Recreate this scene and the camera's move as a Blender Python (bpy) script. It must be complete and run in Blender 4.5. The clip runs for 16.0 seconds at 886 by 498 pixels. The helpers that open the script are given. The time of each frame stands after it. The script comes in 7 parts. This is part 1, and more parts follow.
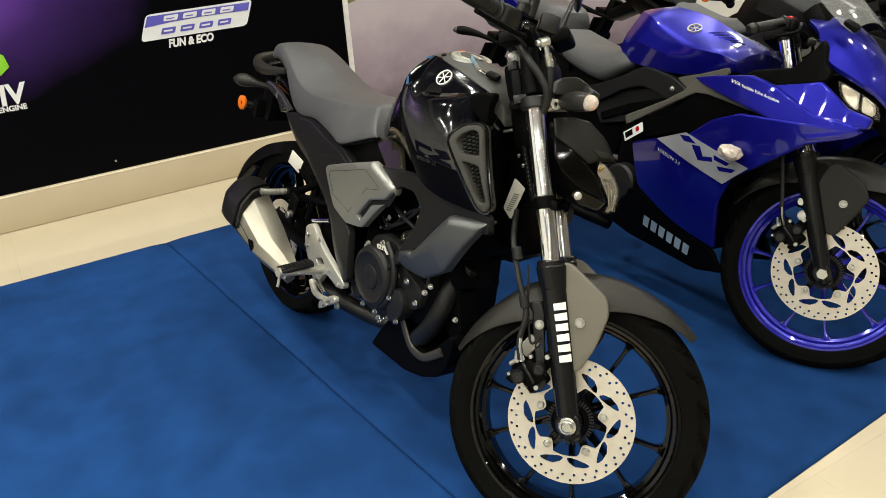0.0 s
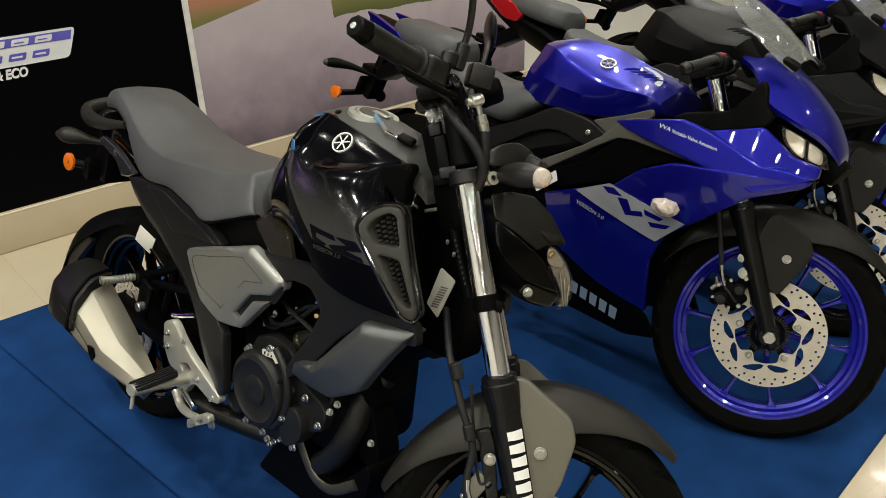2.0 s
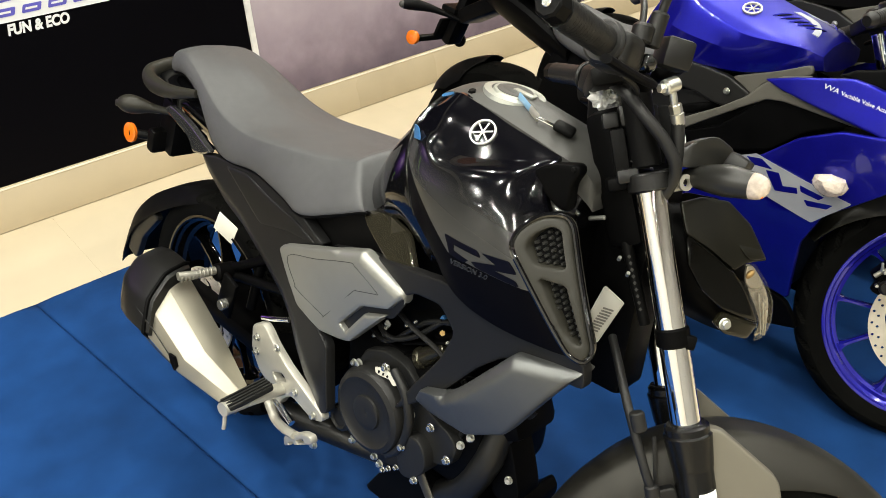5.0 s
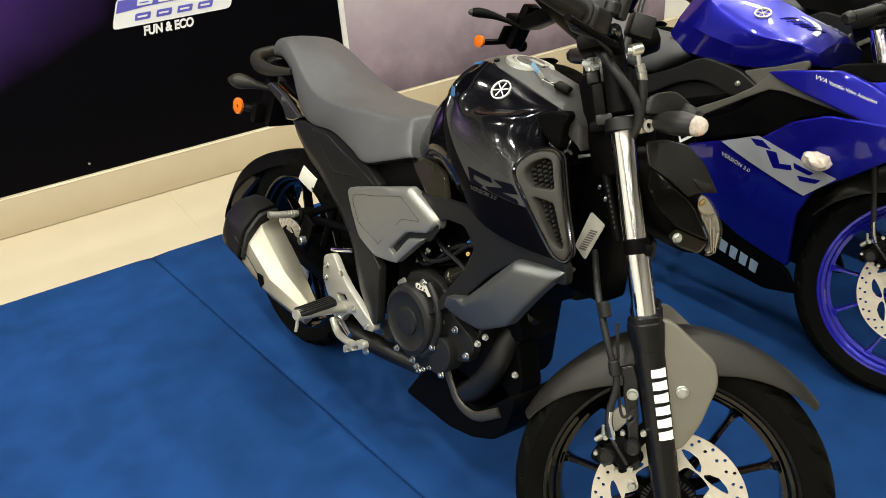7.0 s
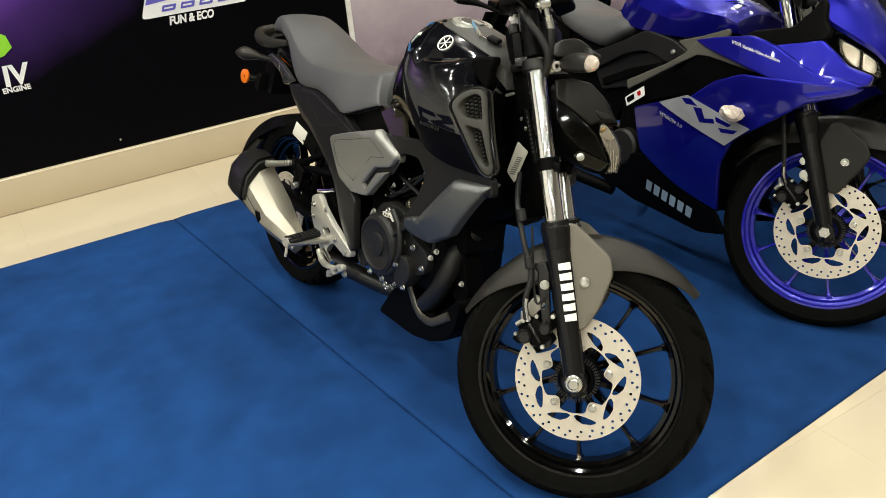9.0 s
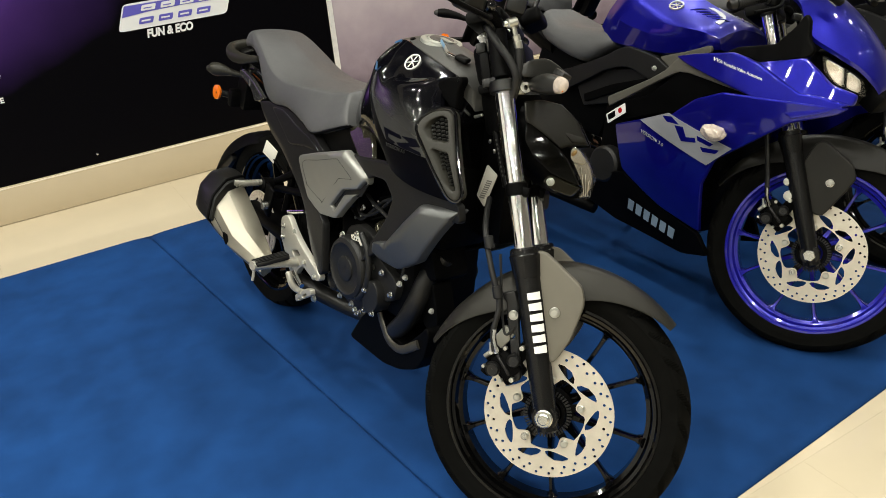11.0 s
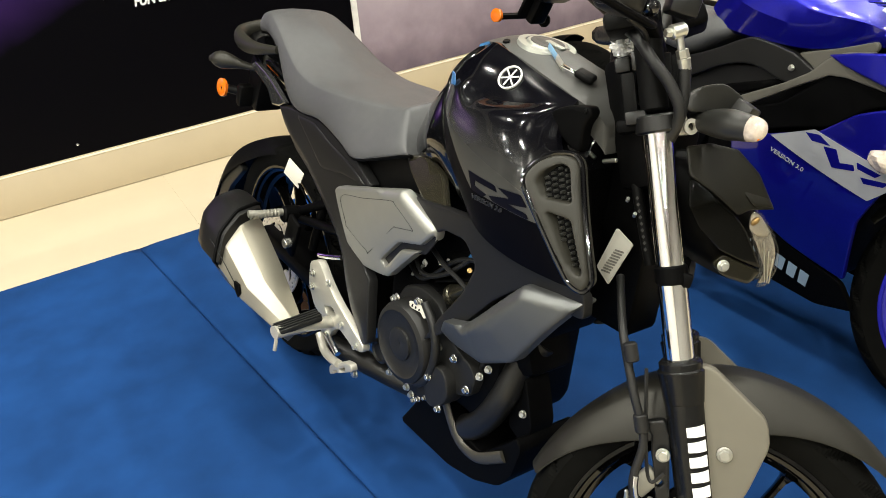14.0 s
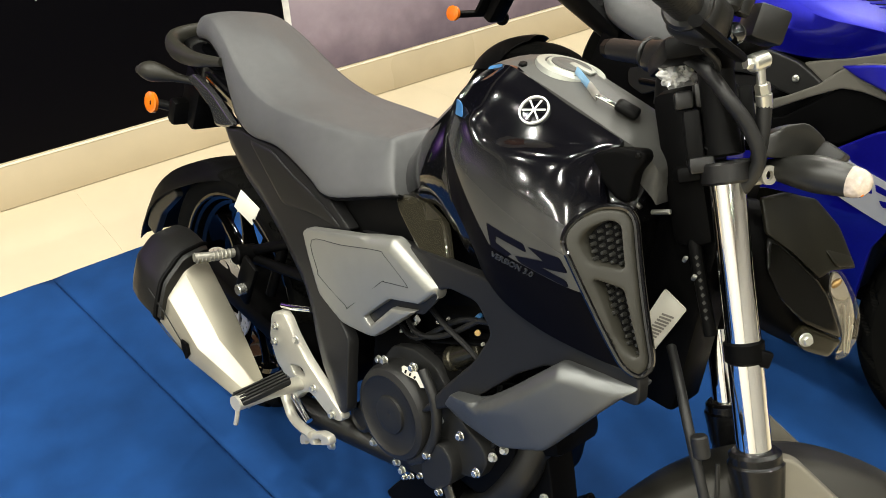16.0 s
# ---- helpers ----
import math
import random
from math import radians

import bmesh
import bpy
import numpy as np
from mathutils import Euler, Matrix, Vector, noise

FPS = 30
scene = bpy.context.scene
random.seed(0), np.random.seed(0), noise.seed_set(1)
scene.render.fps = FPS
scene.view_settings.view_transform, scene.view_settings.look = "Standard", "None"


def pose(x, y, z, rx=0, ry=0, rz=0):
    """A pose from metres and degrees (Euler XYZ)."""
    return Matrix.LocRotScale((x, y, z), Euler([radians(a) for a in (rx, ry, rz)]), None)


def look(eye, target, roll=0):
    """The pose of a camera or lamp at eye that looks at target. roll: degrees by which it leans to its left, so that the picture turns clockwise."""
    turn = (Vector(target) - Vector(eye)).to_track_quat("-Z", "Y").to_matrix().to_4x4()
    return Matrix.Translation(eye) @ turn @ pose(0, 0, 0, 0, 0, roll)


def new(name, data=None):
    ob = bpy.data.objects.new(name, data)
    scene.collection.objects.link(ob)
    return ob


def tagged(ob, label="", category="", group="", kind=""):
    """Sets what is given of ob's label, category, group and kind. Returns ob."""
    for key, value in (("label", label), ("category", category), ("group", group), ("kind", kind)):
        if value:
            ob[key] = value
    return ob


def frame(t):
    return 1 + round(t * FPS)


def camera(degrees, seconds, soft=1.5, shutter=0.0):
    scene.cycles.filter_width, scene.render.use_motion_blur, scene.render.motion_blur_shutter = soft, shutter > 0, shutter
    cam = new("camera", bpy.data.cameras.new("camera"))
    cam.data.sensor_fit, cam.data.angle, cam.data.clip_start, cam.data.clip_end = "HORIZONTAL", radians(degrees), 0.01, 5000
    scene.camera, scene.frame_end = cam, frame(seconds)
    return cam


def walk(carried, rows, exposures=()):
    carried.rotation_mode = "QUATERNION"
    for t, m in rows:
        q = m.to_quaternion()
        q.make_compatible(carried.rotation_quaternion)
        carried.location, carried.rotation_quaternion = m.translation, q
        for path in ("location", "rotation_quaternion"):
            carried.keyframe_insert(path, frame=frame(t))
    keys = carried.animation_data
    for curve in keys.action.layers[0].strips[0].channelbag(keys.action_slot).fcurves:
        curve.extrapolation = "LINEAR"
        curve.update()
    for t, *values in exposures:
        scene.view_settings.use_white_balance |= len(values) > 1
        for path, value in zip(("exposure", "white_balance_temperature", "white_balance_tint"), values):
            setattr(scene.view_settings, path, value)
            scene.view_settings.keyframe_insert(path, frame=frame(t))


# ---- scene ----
# ---------------------------------------------------------------- camera
cam = camera(58.0, 16.0, soft=0.9)
PATH = [
    (0, (0.089, -0.161, 1.435), (0.958, 1.398, 0.533), -3.8),
    (0.5, (0.091, -0.093, 1.435), (1.041, 1.426, 0.547), -3.0),
    (1, (0.184, 0.041, 1.441), (1.224, 1.503, 0.558), -2.1),
    (1.5, (0.238, 0.152, 1.426), (1.364, 1.55, 0.543), -1.7),
    (2, (0.237, 0.274, 1.424), (1.407, 1.626, 0.528), -1.9),
    (2.5, (0.247, 0.381, 1.43), (1.39, 1.728, 0.492), -2.6),
    (3, (0.331, 0.519, 1.425), (1.419, 1.873, 0.434), -3.2),
    (3.5, (0.382, 0.612, 1.418), (1.458, 1.938, 0.377), -3.4),
    (4, (0.333, 0.686, 1.426), (1.43, 1.97, 0.355), -3.3),
    (6.5, (0.236, 0.375, 1.442), (1.159, 1.834, 0.431), -4.3),
    (7, (0.133, 0.244, 1.448), (1.032, 1.734, 0.463), -4.4),
    (7.5, (0.085, 0.11, 1.428), (0.961, 1.624, 0.458), -4.5),
    (8, (0.088, -0.064, 1.415), (0.939, 1.47, 0.455), -4.8),
    (8.5, (0.061, -0.191, 1.417), (0.903, 1.351, 0.462), -5.2),
    (11, (0.175, -0.154, 1.417), (1.026, 1.396, 0.482), -5.2),
    (11.5, (0.201, -0.022, 1.42), (1.057, 1.521, 0.478), -5.2),
    (12, (0.208, 0.105, 1.42), (1.048, 1.653, 0.473), -5.1),
    (12.5, (0.28, 0.173, 1.402), (1.073, 1.738, 0.442), -5.0),
    (13, (0.379, 0.229, 1.387), (1.136, 1.801, 0.41), -4.8),
    (13.5, (0.397, 0.31, 1.379), (1.176, 1.852, 0.371), -4.7),
    (14, (0.316, 0.441, 1.383), (1.141, 1.938, 0.344), -4.7),
    (14.5, (0.251, 0.541, 1.378), (1.096, 2.019, 0.327), -4.7),
    (15, (0.286, 0.634, 1.376), (1.148, 2.096, 0.318), -4.2),
    (15.5, (0.345, 0.708, 1.362), (1.257, 2.129, 0.29), -3.4),
    (16, (0.342, 0.737, 1.369), (1.328, 2.096, 0.283), -2.6),
]
EXPOSURE = [(0, 0.29), (1, 0.16), (2, -0.12), (3, 0.5), (4, 0.79), (6.5, 0.6), (7.5, 0.45), (8.5, 0.35), (11, 0.3), (12, 0.48), (13, 0.66), (14, 0.8), (15, 0.85), (16, 0.84)]
walk(cam, [(t, look(eye, target, roll)) for t, eye, target, roll in PATH], EXPOSURE)

# ---------------------------------------------------------------- light
FLOOR_Z, WALL_Y, CEIL_Z = -0.024, 3.717, 3.0
world = bpy.data.worlds.new("world")
scene.world = world
world.use_nodes = True
world.node_tree.nodes["Background"].inputs[0].default_value = (0.9, 0.95, 1.0, 1)
world.node_tree.nodes["Background"].inputs[1].default_value = 0.0


def ceiling_lamp(x, y, sx, sy, watts, colour=(0.965, 0.945, 0.84)):
    data = bpy.data.lights.new("lamp_light", "AREA")
    data.shape, data.size, data.size_y, data.energy, data.color = "RECTANGLE", sx, sy, watts, colour
    data.spread = radians(148)
    new("lamp_light", data).matrix_world = pose(x, y, CEIL_Z - 0.045)


LAMPS = [(lx, ly) for ly in (-2.6, -1.55, -0.5, 0.6, 1.65, 2.7) for lx in (-2.6, -1.4, -0.2, 1.0, 2.2, 3.4, 4.6, 5.8)]
for lx, ly in LAMPS:
    watts = 9.9 if ly > 0 else 6.7
    # watts fall with x to darken that end; raised where they brighten the bare wall
    watts *= max(0.2, 1.54 - 0.172 * (lx + 2.6)) if ly < 2 or lx < 3 else 1.9
    ceiling_lamp(lx, ly, 0.075, 0.075, watts)


# ---------------------------------------------------------------- materials
def material(name, colour, rough=0.5, metal=0.0, coat=0.0, vary=0.15, scale=30.0, bump=0.0, bump_scale=300.0, spec=0.5, smudge=0.1, flake=0.0):
    m = bpy.data.materials.new(name)
    m.use_nodes = True
    nt = m.node_tree
    b = nt.nodes["Principled BSDF"]
    tc = nt.nodes.new("ShaderNodeTexCoord")
    n = nt.nodes.new("ShaderNodeTexNoise")
    n.inputs["Scale"].default_value, n.inputs["Detail"].default_value = scale, 6
    nt.links.new(tc.outputs["Object"], n.inputs["Vector"])
    n2 = nt.nodes.new("ShaderNodeTexNoise")
    n2.inputs["Scale"].default_value, n2.inputs["Detail"].default_value = scale * 0.12, 3
    nt.links.new(tc.outputs["Object"], n2.inputs["Vector"])
    add = nt.nodes.new("ShaderNodeMath")
    add.operation = "ADD"
    nt.links.new(n.outputs[0], add.inputs[0])
    nt.links.new(n2.outputs[0], add.inputs[1])
    mr = nt.nodes.new("ShaderNodeMapRange")
    mr.inputs[1].default_value, mr.inputs[2].default_value = 0.6, 1.4
    mr.inputs[3].default_value, mr.inputs[4].default_value = 1 - vary, 1 + vary
    nt.links.new(add.outputs[0], mr.inputs[0])
    mul = nt.nodes.new("ShaderNodeMix")
    mul.data_type, mul.blend_type = "RGBA", "MULTIPLY"
    mul.inputs[0].default_value = 1
    mul.inputs[6].default_value = (*colour, 1)
    nt.links.new(mr.outputs[0], mul.inputs[7])
    nt.links.new(mul.outputs[2], b.inputs["Base Color"])
    rr = nt.nodes.new("ShaderNodeMapRange")
    rr.inputs[1].default_value, rr.inputs[2].default_value = 0.3, 0.7
    rr.inputs[3].default_value, rr.inputs[4].default_value = max(0.02, rough * (1 - smudge)), min(1, rough * (1 + smudge))
    nt.links.new(n2.outputs[0], rr.inputs[0])
    nt.links.new(rr.outputs[0], b.inputs["Roughness"])
    b.inputs["Metallic"].default_value = metal
    b.inputs["Coat Weight"].default_value = coat
    b.inputs["Coat Roughness"].default_value = 0.025
    b.inputs["Specular IOR Level"].default_value = spec
    if bump:
        nb = nt.nodes.new("ShaderNodeTexNoise")
        nb.inputs["Scale"].default_value, nb.inputs["Detail"].default_value = bump_scale, 4
        nt.links.new(tc.outputs["Object"], nb.inputs["Vector"])
        bp = nt.nodes.new("ShaderNodeBump")
        bp.inputs["Strength"].default_value, bp.inputs["Distance"].default_value = bump, 0.002
        nt.links.new(nb.outputs[0], bp.inputs["Height"])
        nt.links.new(bp.outputs[0], b.inputs["Normal"])
    return m


def fade_paint(name):
    """Gloss black lacquer over a sprayed graphic: soft grey metallic fade above a crisp navy edge."""
    m = material(name, (1, 1, 1), 0.14, 0, 0.6, 0.06)
    nt = m.node_tree
    b = nt.nodes["Principled BSDF"]
    sep = nt.nodes.new("ShaderNodeSeparateXYZ")
    nt.links.new(nt.nodes["Texture Coordinate"].outputs["Object"], sep.inputs[0])

    def calc(op, a, c):
        n = nt.nodes.new("ShaderNodeMath")
        n.operation = op
        for k, q in enumerate((a, c)):
            if isinstance(q, (int, float)):
                n.inputs[k].default_value = q
            else:
                nt.links.new(q, n.inputs[k])
        return n.outputs[0]

    x, z = sep.outputs[0], sep.outputs[2]
    edge = calc("MAXIMUM", calc("SUBTRACT", 0.834 + 0.79 * 0.68, calc("MULTIPLY", x, 0.68)), calc("SUBTRACT", 0.789 + 0.856 * 0.06, calc("MULTIPLY", x, 0.06)))
    above = calc("GREATER_THAN", z, edge)
    fade = nt.nodes.new("ShaderNodeMapRange")
    fade.interpolation_type = "SMOOTHSTEP"
    fade.inputs[1].default_value, fade.inputs[2].default_value, fade.inputs[3].default_value, fade.inputs[4].default_value = 0.925, 0.81, 0, 1
    nt.links.new(calc("ADD", z, calc("MULTIPLY", calc("SUBTRACT", x, 0.82), 0.22)), fade.inputs[0])
    grey = calc("MULTIPLY", above, fade.outputs[0])
    mix = nt.nodes.new("ShaderNodeMix")
    mix.data_type = "RGBA"
    mix.inputs[6].default_value, mix.inputs[7].default_value = (0.0018, 0.0018, 0.003, 1), (0.062, 0.062, 0.058, 1)
    nt.links.new(grey, mix.inputs[0])
    mul = [n for n in nt.nodes if n.type == "MIX" and n.blend_type == "MULTIPLY"][0]
    nt.links.new(mix.outputs[2], mul.inputs[6])
    met = calc("MULTIPLY", grey, 0.4)
    nt.links.new(met, b.inputs["Metallic"])
    below = calc("SUBTRACT", 1.0, above)
    rough = calc("ADD", calc("ADD", calc("MULTIPLY", grey, 0.26), 0.1), calc("MULTIPLY", below, 0.3))
    nt.links.new(rough, b.inputs["Roughness"])
    coat = calc("MULTIPLY", calc("SUBTRACT", 0.5, calc("MULTIPLY", grey, 0.45)), above)
    nt.links.new(coat, b.inputs["Coat Weight"])
    gloss = calc("ADD", calc("MULTIPLY", above, 0.4), 0.03)
    nt.links.new(gloss, b.inputs["Specular IOR Level"])
    return m


GLOSS_BLACK = material("gloss_black_paint", (0.0025, 0.0025, 0.003), 0.1, 0, 0.6, 0.1)
NAVY_PAINT = material("black_navy_graphic", (0.0012, 0.0015, 0.005), 0.35, 0, 0.0, 0.1, spec=0.1)
GREY_BAND = material("grey_metallic_paint", (0.035, 0.036, 0.036), 0.3, 0.4, 0.6, 0.1)
SHELL_PAINT = fade_paint("black_to_grey_paint")
SATIN_GREY = material("satin_dark_grey_plastic", (0.052, 0.052, 0.049), 0.45, 0.1, 0, 0.12, bump=0.05, bump_scale=900, spec=0.35)
MATT_BLACK = material("black_plastic", (0.0034, 0.0034, 0.0034), 0.45, 0, 0, 0.2, bump=0.08, bump_scale=700, spec=0.07)
INTAKE_GREY = material("satin_olive_grey_plastic", (0.020, 0.019, 0.0145), 0.45, 0.1, 0, 0.12, bump=0.05, bump_scale=900, spec=0.3)
FRAME_GREY = material("charcoal_plastic", (0.0076, 0.0076, 0.0076), 0.42, 0.0, 0, 0.15, bump=0.08, bump_scale=800, spec=0.3)
DEEP_BLACK = material("black_metal", (0.0015, 0.0015, 0.0016), 0.5, 0.0, 0, 0.25, spec=0.05)
SIGNAL = material("signal_clear", (0.56, 0.48, 0.41), 0.12, 0.15, 0.5, 0.3, 160, bump=0.4, bump_scale=200)
SIGNAL_POD = material("satin_signal_pod", (0.013, 0.013, 0.0115), 0.34, 0, 0, 0.1, spec=0.5)
BLACK_SATIN_METAL = material("satin_black_metal", (0.006, 0.006, 0.006), 0.34, 0, 0, 0.15, spec=0.4)
SILVER_PLASTIC = material("satin_silver_paint", (0.25, 0.25, 0.23), 0.36, 0.6, 0, 0.05)
TITAN = material("matt_titanium_paint", (0.132, 0.122, 0.096), 0.5, 0.25, 0, 0.06)
FENDER_GREY = material("matt_grey_fender", (0.0235, 0.0225, 0.019), 0.42, 0.5, 0, 0.08, bump=0.05, bump_scale=800, spec=0.3)
ALU = material("cast_aluminium", (0.45, 0.435, 0.38), 0.38, 0.55, 0, 0.1, bump=0.06, bump_scale=400)
MUFFLER = material("brushed_muffler_steel", (0.31, 0.29, 0.235), 0.4, 0.75, 0, 0.08, 12)
CHROME = material("chrome", (0.96, 0.96, 0.95), 0.09, 1.0, 0, 0.02)
BOWL = material("lamp_bowl_chrome", (0.8, 0.77, 0.7), 0.18, 0.7, 0, 0.3, 90, bump=0.5, bump_scale=160)
MIRROR_PLASTIC = material("mirror_gloss_plastic", (0.03, 0.027, 0.018), 0.04, 0.35, 1.0, 0.05)
DULL_ALLOY = material("dull_alloy", (0.3, 0.29, 0.25), 0.42, 0.6, 0, 0.12)
BOLT = material("zinc_bolt", (0.6, 0.6, 0.55), 0.28, 0.9, 0, 0.1)
DISC = material("drilled_steel", (0.62, 0.57, 0.48), 0.36, 0.5, 0, 0.1, 60, bump=0.05, bump_scale=500)
RUBBER = material("tyre_rubber", (0.004, 0.004, 0.0036), 0.65, 0, 0, 0.3, 40, bump=0.15, bump_scale=500, spec=0.02)
GRIP = material("grip_rubber", (0.009, 0.009, 0.0088), 0.45, 0, 0, 0.2, bump=0.15, bump_scale=250, spec=0.35)
SATIN_BLACK = material("satin_black_plastic", (0.0078, 0.0078, 0.0074), 0.38, 0, 0, 0.15, bump=0.08, bump_scale=700, spec=0.35)
SLIDER = material("gloss_black_slider", (0.005, 0.005, 0.005), 0.25, 0, 0, 0.15, bump=0.03, bump_scale=700, spec=0.3)
DARK_FENDER = material("dark_olive_fender_plastic", (0.009, 0.0085, 0.0063), 0.42, 0, 0, 0.12, bump=0.05, bump_scale=800, spec=0.25)
VINYL = material("seat_vinyl", (0.064, 0.065, 0.067), 0.5, 0, 0, 0.14, 60, bump=0.22, bump_scale=1100, spec=0.4)
ENGINE = material("engine_grey", (0.0105, 0.0105, 0.0101), 0.46, 0.1, 0, 0.2, bump=0.1, bump_scale=500, spec=0.35)
BLUE_PAINT = material("blue_metallic_paint", (0.005, 0.005, 0.25), 0.34, 0.62, 1.0, 0.08, 200, spec=0.3)
BLUE_RIM = material("blue_rim_paint", (0.015, 0.014, 0.36), 0.22, 0.3, 1.0, 0.08)
LIP_GREY = material("stone_grey_satin_plastic", (0.1, 0.095, 0.08), 0.48, 0.1, 0, 0.12, bump=0.05, bump_scale=900, spec=0.3)
DECAL_SILVER = material("silver_decal", (0.36, 0.37, 0.4), 0.35, 0.3, 0.5, 0.05)
WHITE_PRINT = material("white_print", (0.8, 0.8, 0.78), 0.4, 0, 0, 0.03)
PAPER = material("label_paper", (0.62, 0.6, 0.52), 0.6, 0, 0, 0.06)
AMBER = material("amber_lens", (0.78, 0.17, 0.01), 0.15, 0, 0.6, 0.1, 120)
RED_PAINT = material("red_paint", (0.45, 0.01, 0.015), 0.2, 0, 1.0, 0.1)
BLUE_TAPE = material("blue_tape", (0.03, 0.12, 0.28), 0.3, 0, 0, 0.15)
FOIL = material("crumpled_wrap", (0.62, 0.62, 0.6), 0.3, 0.2, 0, 0.15, 90, bump=0.6, bump_scale=120)
BRASS = material("brass", (0.3, 0.2, 0.08), 0.4, 0.9, 0, 0.1)
YELLOW = material("yellow_plastic", (0.8, 0.72, 0.05), 0.4)
CARPET = material("blue_needle_carpet", (0.0075, 0.0405, 0.146), 0.9, 0, 0, 0.34, 8, bump=0.35, bump_scale=900, spec=0.1)
WALL_PAINT = material("white_wall_paint", (0.72, 0.7, 0.65), 0.7, 0, 0, 0.04, 3)
SKIRT = material("cream_skirting_tile", (0.5, 0.42, 0.29), 0.3, 0, 0, 0.06, 8, spec=0.3)
TILE = material("cream_vitrified_tile", (0.57, 0.49, 0.35), 0.14, 0, 0.2, 0.05, 5)
CEIL = material("ceiling_paint", (0.06, 0.06, 0.06), 0.8, 0, 0, 0.03, 3)


def lens_glass(name, colour, rough=0.03):
    """Thin clear plastic: see-through, with gloss by the angle."""
    m = bpy.data.materials.new(name)
    m.use_nodes = True
    nt = m.node_tree
    nt.nodes.clear()
    out = nt.nodes.new("ShaderNodeOutputMaterial")
    mix = nt.nodes.new("ShaderNodeMixShader")
    lw = nt.nodes.new("ShaderNodeLayerWeight")
    lw.inputs[0].default_value = 0.5
    pw = nt.nodes.new("ShaderNodeMath")
    pw.operation = "POWER"
    pw.inputs[1].default_value = 3.0
    nt.links.new(lw.outputs["Facing"], pw.inputs[0])
    fr = nt.nodes.new("ShaderNodeMath")
    fr.operation = "MULTIPLY_ADD"
    fr.inputs[1].default_value, fr.inputs[2].default_value = 0.5, 0.05
    nt.links.new(pw.outputs[0], fr.inputs[0])
    tr = nt.nodes.new("ShaderNodeBsdfTransparent")
    tr.inputs[0].default_value = (*colour, 1)
    gl = nt.nodes.new("ShaderNodeBsdfGlossy")
    gl.inputs["Roughness"].default_value = rough
    nt.links.new(fr.outputs[0], mix.inputs[0])
    nt.links.new(tr.outputs[0], mix.inputs[1])
    nt.links.new(gl.outputs[0], mix.inputs[2])
    nt.links.new(mix.outputs[0], out.inputs[0])
    return m


CLEAR = lens_glass("clear_lens", (0.95, 0.93, 0.9))
SHEEN_SCREEN = lens_glass("clear_screen_painted_sheen", (0.9, 0.91, 0.92))
screen_nt = SHEEN_SCREEN.node_tree
# grey diffuse share stands in for the bright reflection on the clear screen
painted_sheen = screen_nt.nodes.new("ShaderNodeBsdfDiffuse")
painted_sheen.inputs["Color"].default_value = (0.5, 0.5, 0.47, 1)
blend = screen_nt.nodes.new("ShaderNodeMixShader")
blend.inputs[0].default_value = 0.18
screen_out = next(n for n in screen_nt.nodes if n.type == "OUTPUT_MATERIAL")
screen_nt.links.new(screen_out.inputs[0].links[0].from_socket, blend.inputs[1])
screen_nt.links.new(painted_sheen.outputs[0], blend.inputs[2])
screen_nt.links.new(blend.outputs[0], screen_out.inputs[0])


# ---------------------------------------------------------------- mesh tools
def part(name, bm, mat, parent=None, label="", angle=38, smooth=True):
    bmesh.ops.remove_doubles(bm, verts=bm.verts, dist=1e-5)
    bmesh.ops.recalc_face_normals(bm, faces=bm.faces)
    me = bpy.data.meshes.new(name)
    bm.to_mesh(me)
    bm.free()
    for p in me.polygons:
        p.use_smooth = smooth
    if smooth:
        me.set_sharp_from_angle(angle=radians(angle))
    me.materials.append(mat)
    ob = new(name, me)
    if parent is not None:
        ob.parent = parent
    if label:
        ob["label"] = label
    return ob


def thing(name, m, label, category, group="", kind=""):
    ob = new(name)
    ob.matrix_basis = m
    ob.empty_display_size = 0.1
    return tagged(ob, label, category, group, kind)


def B():
    return bmesh.new()


def catmull(pts, n, closed=False):
    pts = [Vector(p) for p in pts]
    k = len(pts)
    out = []
    for i in range(k if closed else k - 1):
        if closed:
            a, b, c, d = pts[i - 1], pts[i], pts[(i + 1) % k], pts[(i + 2) % k]
        else:
            b, c = pts[i], pts[i + 1]
            a = pts[i - 1] if i else b * 2 - c
            d = pts[i + 2] if i + 2 < k else c * 2 - b
        for j in range(n):
            t = j / n
            out.append(0.5 * (2 * b + (c - a) * t + (2 * a - 5 * b + 4 * c - d) * t * t + (3 * b - a - 3 * c + d) * t ** 3))
    if not closed:
        out.append(pts[-1].copy())
    return out


def skin(bm, rings, closed=True, caps=True):
    vs = [[bm.verts.new(p) for p in r] for r in rings]
    n = len(vs[0])
    for a, b in zip(vs, vs[1:]):
        for i in range(n if closed else n - 1):
            j = (i + 1) % n
            bm.faces.new((a[i], a[j], b[j], b[i]))
    if caps and closed:
        bm.faces.new(vs[0])
        bm.faces.new(list(reversed(vs[-1])))
    return vs


def smooth_rings(rings, n):
    cols = [catmull([r[i] for r in rings], n) for i in range(len(rings[0]))]
    return [[c[k] for c in cols] for k in range(len(cols[0]))]


def frame_of(d):
    d = Vector(d).normalized()
    u = d.cross(Vector((0, 0, 1)) if abs(d.z) < 0.95 else Vector((1, 0, 0))).normalized()
    return d, u, d.cross(u)


